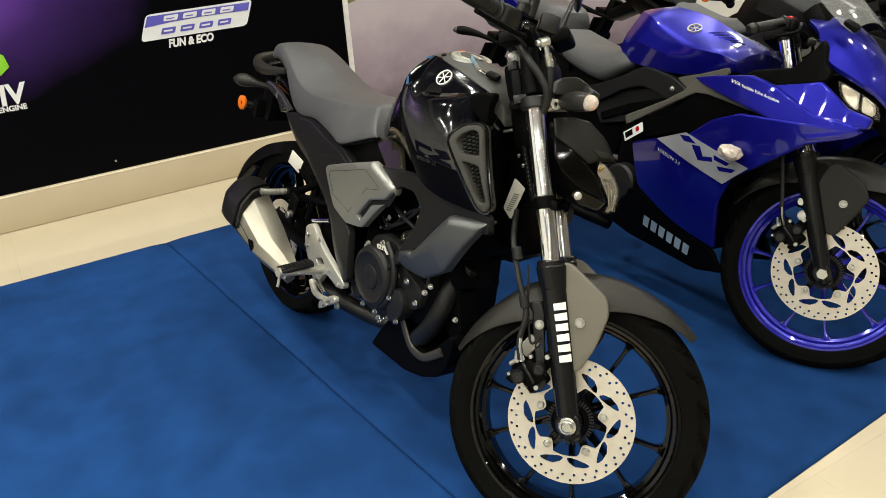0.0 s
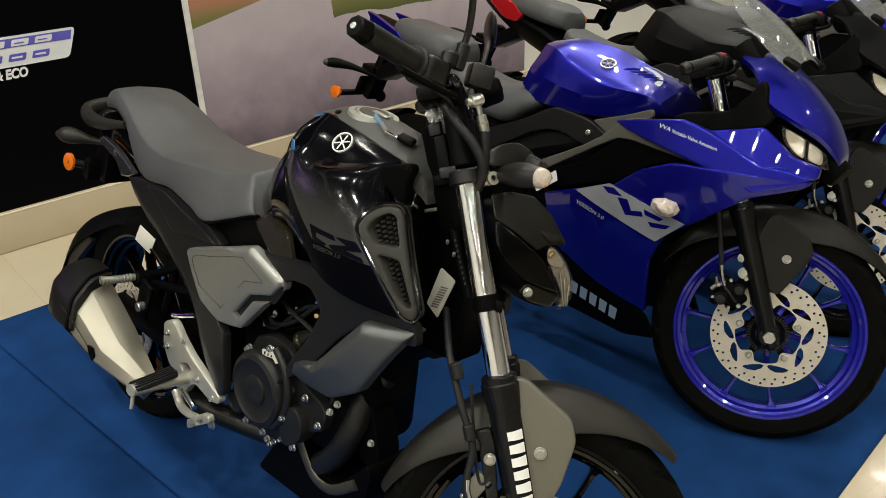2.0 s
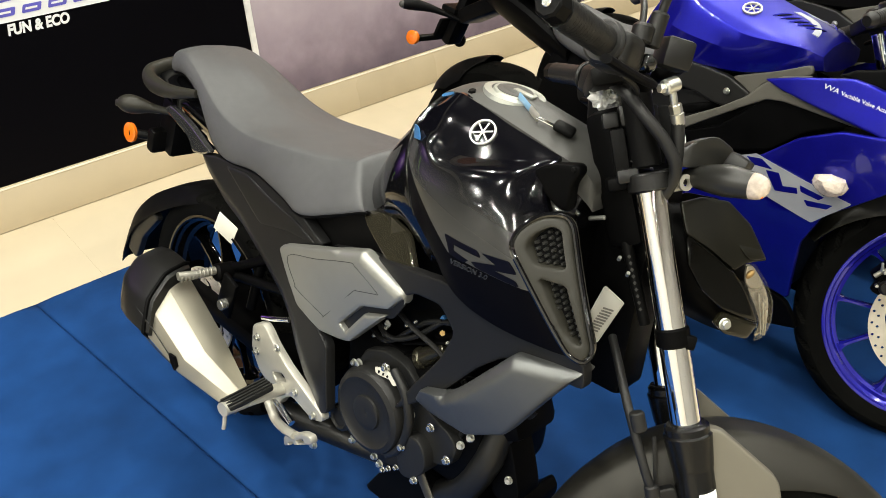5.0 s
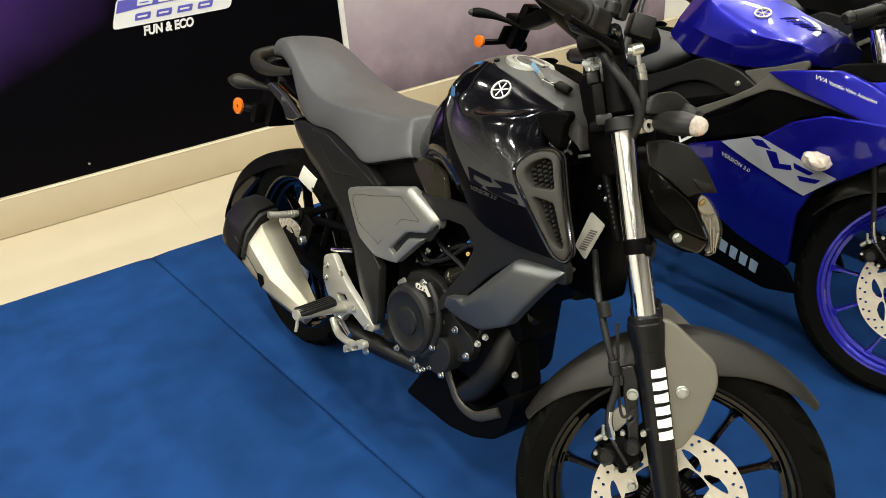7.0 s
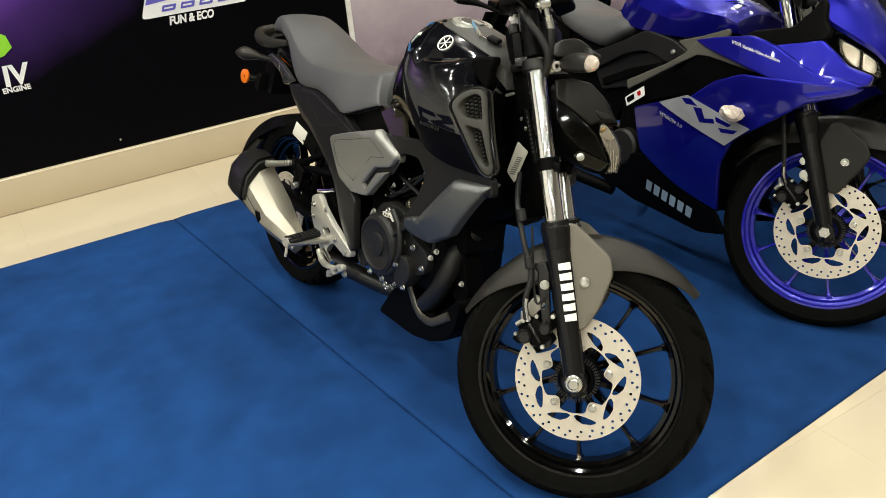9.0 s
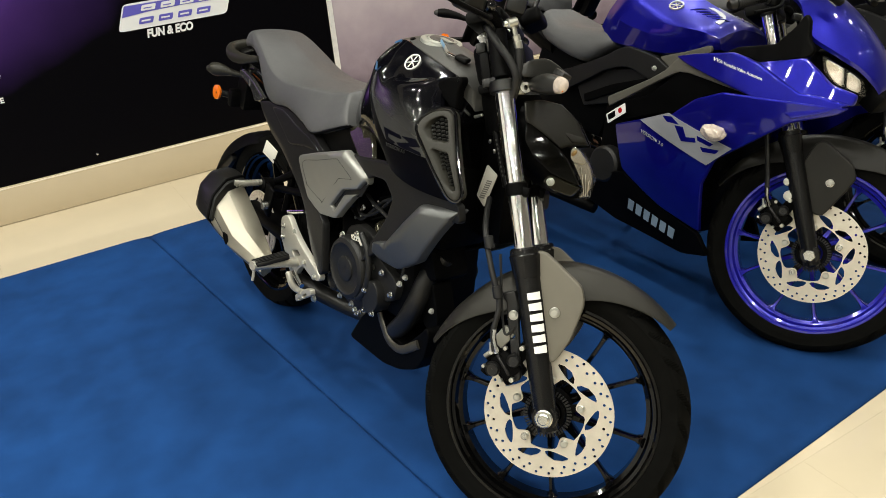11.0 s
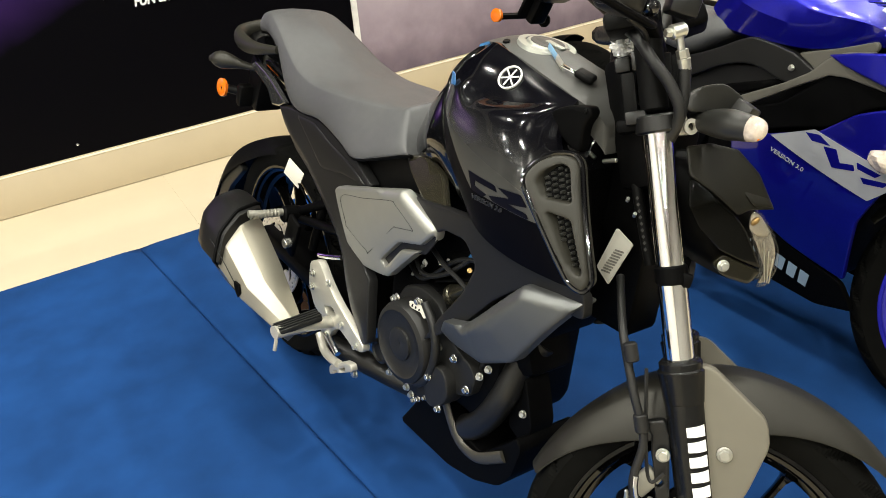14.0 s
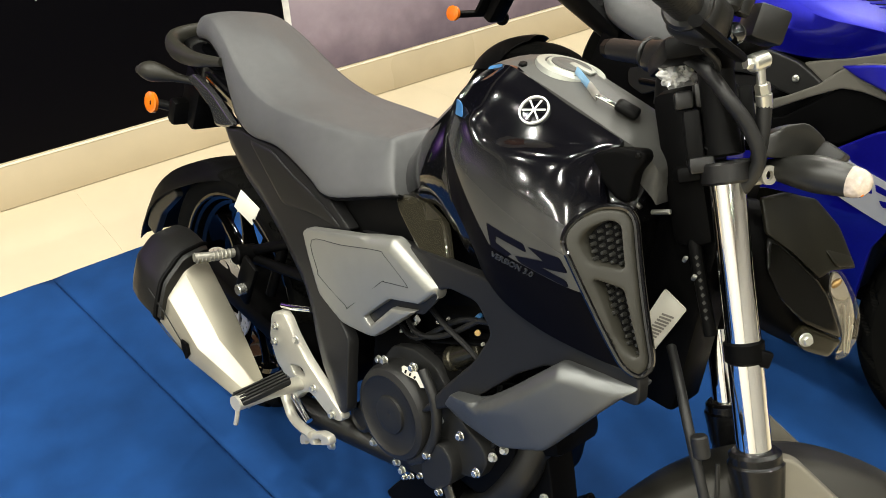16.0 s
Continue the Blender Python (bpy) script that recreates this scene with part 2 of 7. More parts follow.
def cyl(bm, p0, p1, r0, r1=None, seg=20, edge=0.0):
    r1 = r0 if r1 is None else r1
    p0, p1 = Vector(p0), Vector(p1)
    d, u, v = frame_of(p1 - p0)
    length = (p1 - p0).length
    e = min(edge, length * 0.4, r0 * 0.6, r1 * 0.6) if edge else 0
    prof = [(0, r0), (length, r1)] if not e else [(0, r0 - e), (e, r0), (length - e, r1), (length, r1 - e)]
    skin(bm, [[p0 + d * s + (u * math.cos(2 * math.pi * i / seg) + v * math.sin(2 * math.pi * i / seg)) * r for i in range(seg)] for s, r in prof])
    return bm


def tube(bm, pts, r, seg=10, n=6, flat=1.0, caps=True):
    path = catmull(pts, n)
    rings, u = [], None
    for i, p in enumerate(path):
        d = (path[min(i + 1, len(path) - 1)] - path[max(i - 1, 0)]).normalized()
        if u is None:
            _, u, _ = frame_of(d)
        u = (u - d * u.dot(d)).normalized()
        v = d.cross(u)
        rr = r(i / (len(path) - 1)) if callable(r) else r
        rings.append([p + u * math.cos(2 * math.pi * k / seg) * rr * flat + v * math.sin(2 * math.pi * k / seg) * rr for k in range(seg)])
    skin(bm, rings, caps=caps)
    return bm


def box(bm, c, s, rot=(0, 0, 0), bevel=0.0, seg=2):
    g = bmesh.ops.create_cube(bm, size=1)
    vs = g["verts"]
    bmesh.ops.transform(bm, matrix=pose(*c, *rot) @ Matrix.Diagonal((*s, 1)), verts=vs)
    if bevel:
        es = list({e for v in vs for e in v.link_edges})
        bmesh.ops.bevel(bm, geom=es, offset=bevel, segments=seg, profile=0.5, affect="EDGES")
    return bm


def revolve(bm, c, axis, prof, seg=48):
    """prof: (distance along the axis, radius); a closed ring of them makes a torus-like body."""
    c = Vector(c)
    d, u, v = frame_of(axis)
    rows = [[c + d * s + (u * math.cos(2 * math.pi * i / seg) + v * math.sin(2 * math.pi * i / seg)) * r for s, r in prof] for i in range(seg)]
    vs = [[bm.verts.new(p) for p in row] for row in rows]
    n = len(prof)
    for i in range(seg):
        a, b = vs[i], vs[(i + 1) % seg]
        for k in range(n):
            j = (k + 1) % n
            bm.faces.new((a[k], a[j], b[j], b[k]))
    return bm


def ball(bm, c, r, s=(1, 1, 1), seg=16, rot=(0, 0, 0)):
    g = bmesh.ops.create_uvsphere(bm, u_segments=seg, v_segments=seg // 2, radius=r)
    bmesh.ops.transform(bm, matrix=pose(*c, *rot) @ Matrix.Diagonal((*s, 1)), verts=g["verts"])
    return bm


def inside(p, poly):
    x, y = p
    hit = False
    for (x0, y0), (x1, y1) in zip(poly, poly[1:] + poly[:1]):
        if (y0 > y) != (y1 > y) and x < (x1 - x0) * (y - y0) / (y1 - y0) + x0:
            hit = not hit
    return hit


def rounded(poly, rad):
    out = []
    k = len(poly)
    for i in range(k):
        p, a, b = Vector(poly[i]), Vector(poly[i - 1]), Vector(poly[(i + 1) % k])
        da, db = a - p, b - p
        ra, rb = min(rad, da.length * 0.42), min(rad, db.length * 0.42)
        s, e = p + da.normalized() * ra, p + db.normalized() * rb
        for t in (0, 0.33, 0.67, 1):
            q = s * (1 - t) ** 2 + p * 2 * t * (1 - t) + e * t * t
            out.append((q.x, q.y))
    return out


def dense(poly, step):
    out = []
    for (x0, y0), (x1, y1) in zip(poly, poly[1:] + poly[:1]):
        n = max(1, int(math.hypot(x1 - x0, y1 - y0) / step))
        out += [(x0 + (x1 - x0) * i / n, y0 + (y1 - y0) * i / n) for i in range(n)]
    return out


def inset(loop, e, hole=False):
    """The loop moved inwards by e (outwards for a hole)."""
    area = sum(a[0] * b[1] - b[0] * a[1] for a, b in zip(loop, loop[1:] + loop[:1]))
    sg = (1 if area > 0 else -1) * (-1 if hole else 1)
    out = []
    for k, p in enumerate(loop):
        a, b = loop[k - 1], loop[(k + 1) % len(loop)]
        t = Vector((b[0] - a[0], b[1] - a[1]))
        if t.length > 1e-9:
            t.normalize()
        out.append((p[0] - t.y * e * sg, p[1] + t.x * e * sg))
    return out


def fill2d(outer, holes=(), step=0.02, grid=True, rim=0.0):
    """Triangles of a flat outline with holes; also each point's distance to the nearest edge."""
    from mathutils import geometry
    loops = [outer, *holes]
    pts, edges = [], []
    for lp in loops:
        o = len(pts)
        pts += lp
        edges += [(o + i, o + (i + 1) % len(lp)) for i in range(len(lp))]
    seg = np.array([(*pts[a], *pts[b]) for a, b in edges])

    def near(q):
        ax, ay, bx, by = seg.T
        dx, dy = bx - ax, by - ay
        t = np.clip(((q[0] - ax) * dx + (q[1] - ay) * dy) / np.maximum(dx * dx + dy * dy, 1e-12), 0, 1)
        return float(np.sqrt(((q[0] - ax - t * dx) ** 2 + (q[1] - ay - t * dy) ** 2).min()))

    for f in (0.3, 1.0, 1.7) if rim else ():
        for k, lp in enumerate(loops):
            pts += [q for q in inset(lp, rim * f, k > 0) if near(q) > rim * f * 0.9]
    if grid:
        xs, ys = [p[0] for p in outer], [p[1] for p in outer]
        y = min(ys) + step * 0.5
        row = 0
        while y < max(ys):
            x = min(xs) + step * (0.5 if row % 2 else 0.0)
            while x < max(xs):
                if inside((x, y), outer) and not any(inside((x, y), hh) for hh in holes) and near((x, y)) > step * 0.55 + rim * 1.7:
                    pts.append((x, y))
                x += step
            y += step * 0.87
            row += 1
    v, _, tri, *_ = geometry.delaunay_2d_cdt([Vector(p) for p in pts], edges, [], 0, 1e-6)
    keep = []
    for f in tri:
        cx, cy = sum(v[i].x for i in f) / 3, sum(v[i].y for i in f) / 3
        if inside((cx, cy), outer) and not any(inside((cx, cy), hh) for hh in holes):
            keep.append(tuple(f))
    return [(p.x, p.y) for p in v], keep, [near((p.x, p.y)) for p in v]


def shell(bm, v, tri, front, back):
    """A plate between two surfaces over the same triangles."""
    a = [bm.verts.new(front(i, *p)) for i, p in enumerate(v)]
    b = [bm.verts.new(back(i, *p)) for i, p in enumerate(v)]
    count = {}
    for f in tri:
        bm.faces.new([a[i] for i in f])
        bm.faces.new([b[i] for i in reversed(f)])
        for i, j in ((f[0], f[1]), (f[1], f[2]), (f[2], f[0])):
            count[(i, j)] = 1
    for i, j in count:
        if (j, i) not in count:
            bm.faces.new((a[j], a[i], b[i], b[j]))
    for q in [q for q in bm.verts if not q.link_faces]:
        bm.verts.remove(q)
    return bm


def panel(poly, yf, side=-1, th=0.006, h=0.006, r=0.014, step=0.022, corner=0.012, holes=(), place=None, soft=0.0035):
    """A curved body panel: outline in x and z, half-width yf(x, z), rounded at its rim."""
    outer = dense(rounded(poly, corner), step)
    hs = [dense(rounded(q, corner * 0.5), step) for q in holes]
    e = min(h, r, soft) if h >= 0.002 else 0.0
    v, tri, d = fill2d(outer, hs, step, rim=e)
    pro = lambda i: h - e + e * math.sqrt(max(0.0, 1 - (1 - min(1, d[i] / e)) ** 2)) if e else h
    bm = shell(B(), v, tri, lambda i, x, z: (x, side * (yf(x, z) + pro(i)), z), lambda i, x, z: (x, side * (yf(x, z) - th), z))
    if place is not None:
        bmesh.ops.transform(bm, matrix=place, verts=bm.verts)
    return bm


def field(*knots):
    """A smooth half-width: the quadratic surface nearest to knots (x, z, y)."""
    k = np.array(knots, float)
    cx, cz = k[:, 0].mean(), k[:, 1].mean()
    terms = lambda x, z: np.array([np.ones_like(x), x, z, x * x, x * z, z * z])
    a = terms((k[:, 0] - cx) * 5, (k[:, 1] - cz) * 5).T
    reg = np.diag([0, 0.02, 0.02, 0.06, 0.06, 0.06])
    c = np.linalg.solve(a.T @ a + reg, a.T @ k[:, 2])

    def f(x, z):
        return float(c @ terms(np.float64((x - cx) * 5), np.float64((z - cz) * 5)))
    return f


def half_ring(x, pts, n=4):
    """A closed ring at x from points (y, z) of its right half, from the top's middle to the bottom's middle."""
    c = catmull([(0, q[0], q[1]) for q in pts], n)
    right = [Vector((x, -p.y, p.z)) for p in c]
    left = [Vector((x, p.y, p.z)) for p in reversed(c[1:-1])]
    return right + left


def writing(text, size, m, mat, name, parent=None, depth=0.0006, label="", shear=0.0, squeeze=1.0, bold=0.0):
    cu = bpy.data.curves.new(name, "FONT")
    cu.body, cu.size, cu.extrude, cu.shear, cu.align_x, cu.align_y = text, size, depth, shear, "CENTER", "CENTER"
    cu.offset = bold
    tmp = new(name + "_tmp", cu)
    me = bpy.data.meshes.new_from_object(tmp.evaluated_get(bpy.context.evaluated_depsgraph_get()))
    bpy.data.objects.remove(tmp)
    me.transform(m @ Matrix.Diagonal((squeeze, 1, 1, 1)))
    me.materials.append(mat)
    ob = new(name, me)
    if parent is not None:
        ob.parent = parent
    if label:
        ob["label"] = label
    return ob


# ---------------------------------------------------------------- the room
def poster_material(name, kind):
    m = bpy.data.materials.new(name)
    m.use_nodes = True
    nt = m.node_tree
    b = nt.nodes["Principled BSDF"]
    b.inputs["Roughness"].default_value = 0.5
    b.inputs["Specular IOR Level"].default_value = 0.04
    tc = nt.nodes.new("ShaderNodeTexCoord")
    sep = nt.nodes.new("ShaderNodeSeparateXYZ")
    nt.links.new(tc.outputs["Object"], sep.inputs[0])

    def node(kind_, **kw):
        q = nt.nodes.new(kind_)
        for k_, v_ in kw.items():
            if k_ == "operation":
                q.operation = v_
        return q

    def math_(op, a, c):
        q = node("ShaderNodeMath", operation=op)
        for i, val in enumerate((a, c)):
            if isinstance(val, (int, float)):
                q.inputs[i].default_value = val
            else:
                nt.links.new(val, q.inputs[i])
        return q.outputs[0]

    def ramp(fac, stops):
        q = nt.nodes.new("ShaderNodeValToRGB")
        e = q.color_ramp.elements
        while len(e) < len(stops):
            e.new(0.5)
        for el, (pos, col) in zip(e, stops):
            el.position, el.color = pos, (*col, 1)
        nt.links.new(fac, q.inputs[0])
        return q.outputs[0]

    noise_ = nt.nodes.new("ShaderNodeTexNoise")
    noise_.inputs["Scale"].default_value, noise_.inputs["Detail"].default_value = 2.2, 5
    nt.links.new(tc.outputs["Object"], noise_.inputs["Vector"])
    if kind == "glow":
        dx = math_("MULTIPLY", math_("SUBTRACT", sep.outputs[0], -0.25), 0.85)
        dz = math_("MULTIPLY", math_("SUBTRACT", sep.outputs[2], math_("ADD", 1.25, math_("MULTIPLY", sep.outputs[0], -0.22))), 1.35)
        d = math_("POWER", math_("ADD", math_("MULTIPLY", dx, dx), math_("MULTIPLY", dz, dz)), 0.5)
        d = math_("ADD", d, math_("MULTIPLY", math_("SUBTRACT", noise_.outputs[0], 0.5), 0.25))
        col = ramp(d, [(0.0, (0.85, 0.75, 0.95)), (0.2, (0.42, 0.2, 0.75)), (0.42, (0.14, 0.05, 0.33)), (0.62, (0.045, 0.018, 0.11)), (0.95, (0.0018, 0.0016, 0.0024))])
    else:
        blotch = nt.nodes.new("ShaderNodeTexNoise")
        blotch.inputs["Scale"].default_value, blotch.inputs["Detail"].default_value, blotch.inputs["Roughness"].default_value = 6.5, 6, 0.55
        nt.links.new(tc.outputs["Object"], blotch.inputs["Vector"])
        z = math_("ADD", sep.outputs[2], math_("MULTIPLY", math_("SUBTRACT", noise_.outputs[0], 0.5), 0.22))
        z = math_("ADD", z, math_("MULTIPLY", math_("SUBTRACT", blotch.outputs[0], 0.5), 0.3))
        col = ramp(math_("MULTIPLY", z, 0.8), [(0.1, (0.1, 0.08, 0.1)), (0.2, (0.16, 0.125, 0.15)), (0.34, (0.27, 0.22, 0.25)), (0.55, (0.4, 0.34, 0.36)), (0.8, (0.46, 0.4, 0.4))])
        # grass verge and brick-red kerb of the printed road
        zz = math_("SUBTRACT", sep.outputs[2], math_("ADD", 0.62, math_("MULTIPLY", math_("SUBTRACT", noise_.outputs[0], 0.5), 0.16)))
        xr = math_("SUBTRACT", sep.outputs[0], 2.42)
        edge = math_("SUBTRACT", zz, math_("MULTIPLY", xr, -0.01))
        mask = math_("MULTIPLY", math_("GREATER_THAN", edge, 0.06), math_("GREATER_THAN", xr, math_("MULTIPLY", noise_.outputs[0], 0.25)))
        verge = ramp(edge, [(0.06, (0.09, 0.1, 0.035)), (0.14, (0.17, 0.16, 0.06)), (0.2, (0.36, 0.17, 0.1)), (0.4, (0.42, 0.21, 0.13))])
        left = math_("MULTIPLY", math_("GREATER_THAN", math_("SUBTRACT", sep.outputs[2], math_("ADD", 0.74, math_("MULTIPLY", math_("SUBTRACT", sep.outputs[0], 1.8), 0.22))), 0.0), math_("LESS_THAN", sep.outputs[0], 2.4))
        mask = math_("MAXIMUM", mask, left)
        mx = nt.nodes.new("ShaderNodeMix")
        mx.data_type = "RGBA"
        nt.links.new(mask, mx.inputs[0])
        nt.links.new(col, mx.inputs[6])
        nt.links.new(verge, mx.inputs[7])
        col = mx.outputs[2]
    hv = nt.nodes.new("ShaderNodeHueSaturation")
    hv.inputs["Value"].default_value = 1.25 if kind == "road" else 1.0
    nt.links.new(col, hv.inputs["Color"])
    nt.links.new(hv.outputs[0], b.inputs["Base Color"])
    return m


def slab(name, c, s, mat, label, category, bevel=0.0, kind="structure"):
    return tagged(part(name, box(B(), c, s, bevel=bevel), mat), label, category, kind=kind)


X0, X1, Y0 = -3.4, 6.6, -3.4
# floor of large cream tiles with fine joints
floor = tagged(part("floor", box(B(), ((X0 + X1) / 2, (Y0 + WALL_Y) / 2, FLOOR_Z - 0.06), (X1 - X0, WALL_Y - Y0, 0.1)), material("grout", (0.56, 0.48, 0.345), 0.3)), "glossy cream tiled showroom floor", "floor", kind="structure")
slab("wall_north", ((X0 + X1) / 2, WALL_Y + 0.12, 1.45), (X1 - X0 + 0.4, 0.2, 3.2), WALL_PAINT, "white painted showroom wall behind the posters", "wall")
# unseen closing walls: greys cut fill and reflections, the white west one brightens chrome
GREY_WALL = material("fill_cutting_wall_grey", (0.35, 0.345, 0.33), 0.8, 0, 0, 0.04, 3, spec=0.2)
SIDE_WALL = material("fill_cutting_side_grey", (0.36, 0.35, 0.33), 0.8, 0, 0, 0.04, 3, spec=0.2)
slab("wall_south", ((X0 + X1) / 2, Y0 - 0.1, 1.45), (X1 - X0 + 0.4, 0.2, 3.2), GREY_WALL, "plain unseen wall, grey to darken fill and reflections", "wall")
slab("wall_west", (X0 - 0.1, (Y0 + WALL_Y) / 2, 1.45), (0.2, WALL_Y - Y0, 3.2), WALL_PAINT, "plain unseen side wall, white to brighten the chrome", "wall")
slab("wall_east", (X1 + 0.1, (Y0 + WALL_Y) / 2, 1.45), (0.2, WALL_Y - Y0, 3.2), SIDE_WALL, "plain unseen side wall, grey to cut the fill light", "wall")
slab("ceiling", ((X0 + X1) / 2, (Y0 + WALL_Y) / 2, CEIL_Z + 0.05), (X1 - X0 + 0.4, WALL_Y - Y0 + 0.4, 0.1), CEIL, "plain dark grey showroom ceiling", "ceiling")
slab("baseboard", ((X0 + X1) / 2, WALL_Y + 0.0085, 0.064), (X1 - X0, 0.025, 0.172), SKIRT, "cream tiled skirting along the wall", "baseboard", bevel=0.003)
bead = []
for k in range(240):
    x = X0 + 0.02 + (X1 - X0 - 0.04) * k / 239
    w_ = 0.0035 + 0.0025 * (noise.noise(Vector((x * 9, 0, 0))) + noise.noise(Vector((x * 31, 5, 0))))
    bead.append([Vector((x, WALL_Y - 0.0035 - dy * max(0.001, w_), 0.1435 + dz * max(0.0015, w_))) for dy, dz in ((-1.2, 1), (0.2, 1), (0.7, 0.3), (0.7, -0.7), (0, -1.4), (-1.2, -1.4))])
bm = B()
skin(bm, bead)
tagged(part("trim", bm, material("filler_bead", (0.75, 0.68, 0.54), 0.7, 0, 0, 0.1)), "rough pale filler bead along the top of the skirting", "trim", kind="structure")
tagged(part("wall_screw", revolve(B(), (0.520, WALL_Y + 0.002, 0.197), (0, -1, 0), [(0, 0.001), (0, 0.006), (0.003, 0.005), (0.004, 0.001)], 12), BOLT), "small zinc screw head in the black poster", "screw")

for lx, ly in LAMPS:
    lamp = thing("ceiling_light", pose(lx, ly, CEIL_Z), "small white square ceiling downlight, switched on", "ceiling light", "ceiling lights")
    part("housing", box(B(), (0, 0, -0.018), (0.12, 0.12, 0.036), bevel=0.006), WALL_PAINT, lamp)

# posters: real flat prints on boards
def poster(name, x0, x1, z0, z1, mat, label):
    t_ = thing(name, pose(0, 0, 0), label, "poster")
    part("print", box(B(), ((x0 + x1) / 2, WALL_Y + 0.009, (z0 + z1) / 2), (x1 - x0, 0.012, z1 - z0)), mat, t_, smooth=False)
    return t_


p1 = poster("wall_poster", -3.3, 1.762, 0.152, 2.6, poster_material("dark_glow_print", "glow"), "black wall poster with purple glow, badge and white slogans")
p2 = poster("wall_poster", 1.79, 3.95, 0.152, 2.6, poster_material("road_print", "road"), "wall poster printed with a grey road and grass verge")
tagged(part("trim", box(B(), (1.776, WALL_Y + 0.006, 1.376), (0.027, 0.022, 2.448), bevel=0.002), material("white_trim", (0.85, 0.83, 0.78), 0.4)), "white vertical strip between two posters", "trim", kind="structure")

PRINT_Y = WALL_Y + 0.0012
WALLROT = pose(0, 0, 0, 90, 0, 0)


def flat_print(name, poly, mat, parent, lift=0.0, label=""):
    bm = B()
    bm.faces.new([bm.verts.new((x, PRINT_Y - 0.0006 - lift, z)) for x, z in poly])
    ex = bmesh.ops.extrude_face_region(bm, geom=list(bm.faces))
    bmesh.ops.translate(bm, verts=[q for q in ex["geom"] if isinstance(q, bmesh.types.BMVert)], vec=(0, -0.0008, 0))
    return part(name, bm, mat, parent, label, smooth=False)


BADGE_BLUE = material("badge_blue_print", (0.12, 0.11, 0.5), 0.4)
LEAF_GREEN = material("leaf_green_print", (0.25, 0.6, 0.03), 0.4)


def slanted(x0, x1, z0, z1, k=0.28, r=0.01):
    return rounded([(x0 + k * 0, z0), (x1, z0), (x1 + k * (z1 - z0), z1), (x0 + k * (z1 - z0), z1)], r)


flat_print("badge_border", slanted(0.752, 1.252, 0.713, 0.828, 0.4, 0.02), WHITE_PRINT, p1, 0.0, "white slanted badge border")
flat_print("badge_field", [(0.782, 0.773), (0.9, 0.782), (1.05, 0.786), (1.27, 0.783), (1.281, 0.818), (0.802, 0.82)], BADGE_BLUE, p1, 0.0016, "blue upper badge field")
for i in range(4):
    x = 0.868 + i * 0.088
    flat_print("badge_mark", slanted(x, x + 0.064, 0.789, 0.813, 0.4, 0.006), WHITE_PRINT, p1, 0.0032)
    flat_print("badge_mark", slanted(x - 0.022, x + 0.042, 0.733, 0.76, 0.4, 0.006), BADGE_BLUE, p1, 0.0016)
for i in range(4):
    x = 0.868 + i * 0.088
    flat_print("badge_gap", slanted(x + 0.014, x + 0.05, 0.797, 0.8015, 0.4, 0.001), BADGE_BLUE, p1, 0.0046)
    flat_print("badge_gap", slanted(x - 0.008, x + 0.032, 0.743, 0.75, 0.4, 0.001), WHITE_PRINT, p1, 0.0032)
writing("FUN & ECO", 0.05, pose(0.975, PRINT_Y - 0.001, 0.685, 90), WHITE_PRINT, "slogan", p1, shear=0.22, squeeze=0.82, bold=0.0022)
writing("IV", 0.12, pose(0.175, PRINT_Y - 0.001, 0.58, 90), WHITE_PRINT, "slogan", p1, shear=0.1, bold=0.004)
writing("ENGINE", 0.032, pose(0.165, PRINT_Y - 0.001, 0.524, 90), WHITE_PRINT, "slogan", p1, bold=0.001)
flat_print("leaf", [(0.1, 0.66), (0.16, 0.67), (0.2, 0.7), (0.19, 0.75), (0.15, 0.78), (0.1, 0.75)], LEAF_GREEN, p1)

# the two carpeted boards
def carpet_board(poly, label):
    v, tri, d = fill2d(dense(poly, 0.06), (), 0.07, rim=0.009)
    bm = shell(B(), v, tri, lambda i, x, y: (x, y, -0.0125 - 0.008 * (1 - min(1, d[i] / 0.009)) ** 2 + 0.002 * min(1, d[i] / 0.03) + 0.0012 * noise.noise(Vector((x * 2.1, y * 2.1, 0)))), lambda i, x, y: (x, y, FLOOR_Z))
    return tagged(part("carpet_board", bm, CARPET), label, "display mat", group="blue display boards")


carpet_board([(-3.2, 3.153), (-3.2, 0.72), (0.8642, 0.695), (0.5702, 3.137)], "blue carpet-covered display board on the tiles")
carpet_board([(0.5707, 3.137), (0.8647, 0.695), (3.0535, 0.83), (2.7535, 3.125)], "blue carpet-covered display board under two motorcycles")
carpet_board([(2.758, 3.125), (3.058, 0.83), (6.2, 0.98), (6.2, 3.11)], "blue carpet-covered display board under parked motorcycles")


# ---------------------------------------------------------------- motorcycle pieces
RAKE = radians(24.5)
AXIS = Vector((-math.sin(RAKE), 0, math.cos(RAKE)))
HEAD = Vector((1.43, 0, 0))


def steering(deg):
    return Matrix.Translation(HEAD) @ Matrix.Rotation(radians(deg), 4, AXIS) @ Matrix.Translation(-HEAD)


def moved(bm, m):
    bmesh.ops.transform(bm, matrix=m, verts=bm.verts)
    return bm


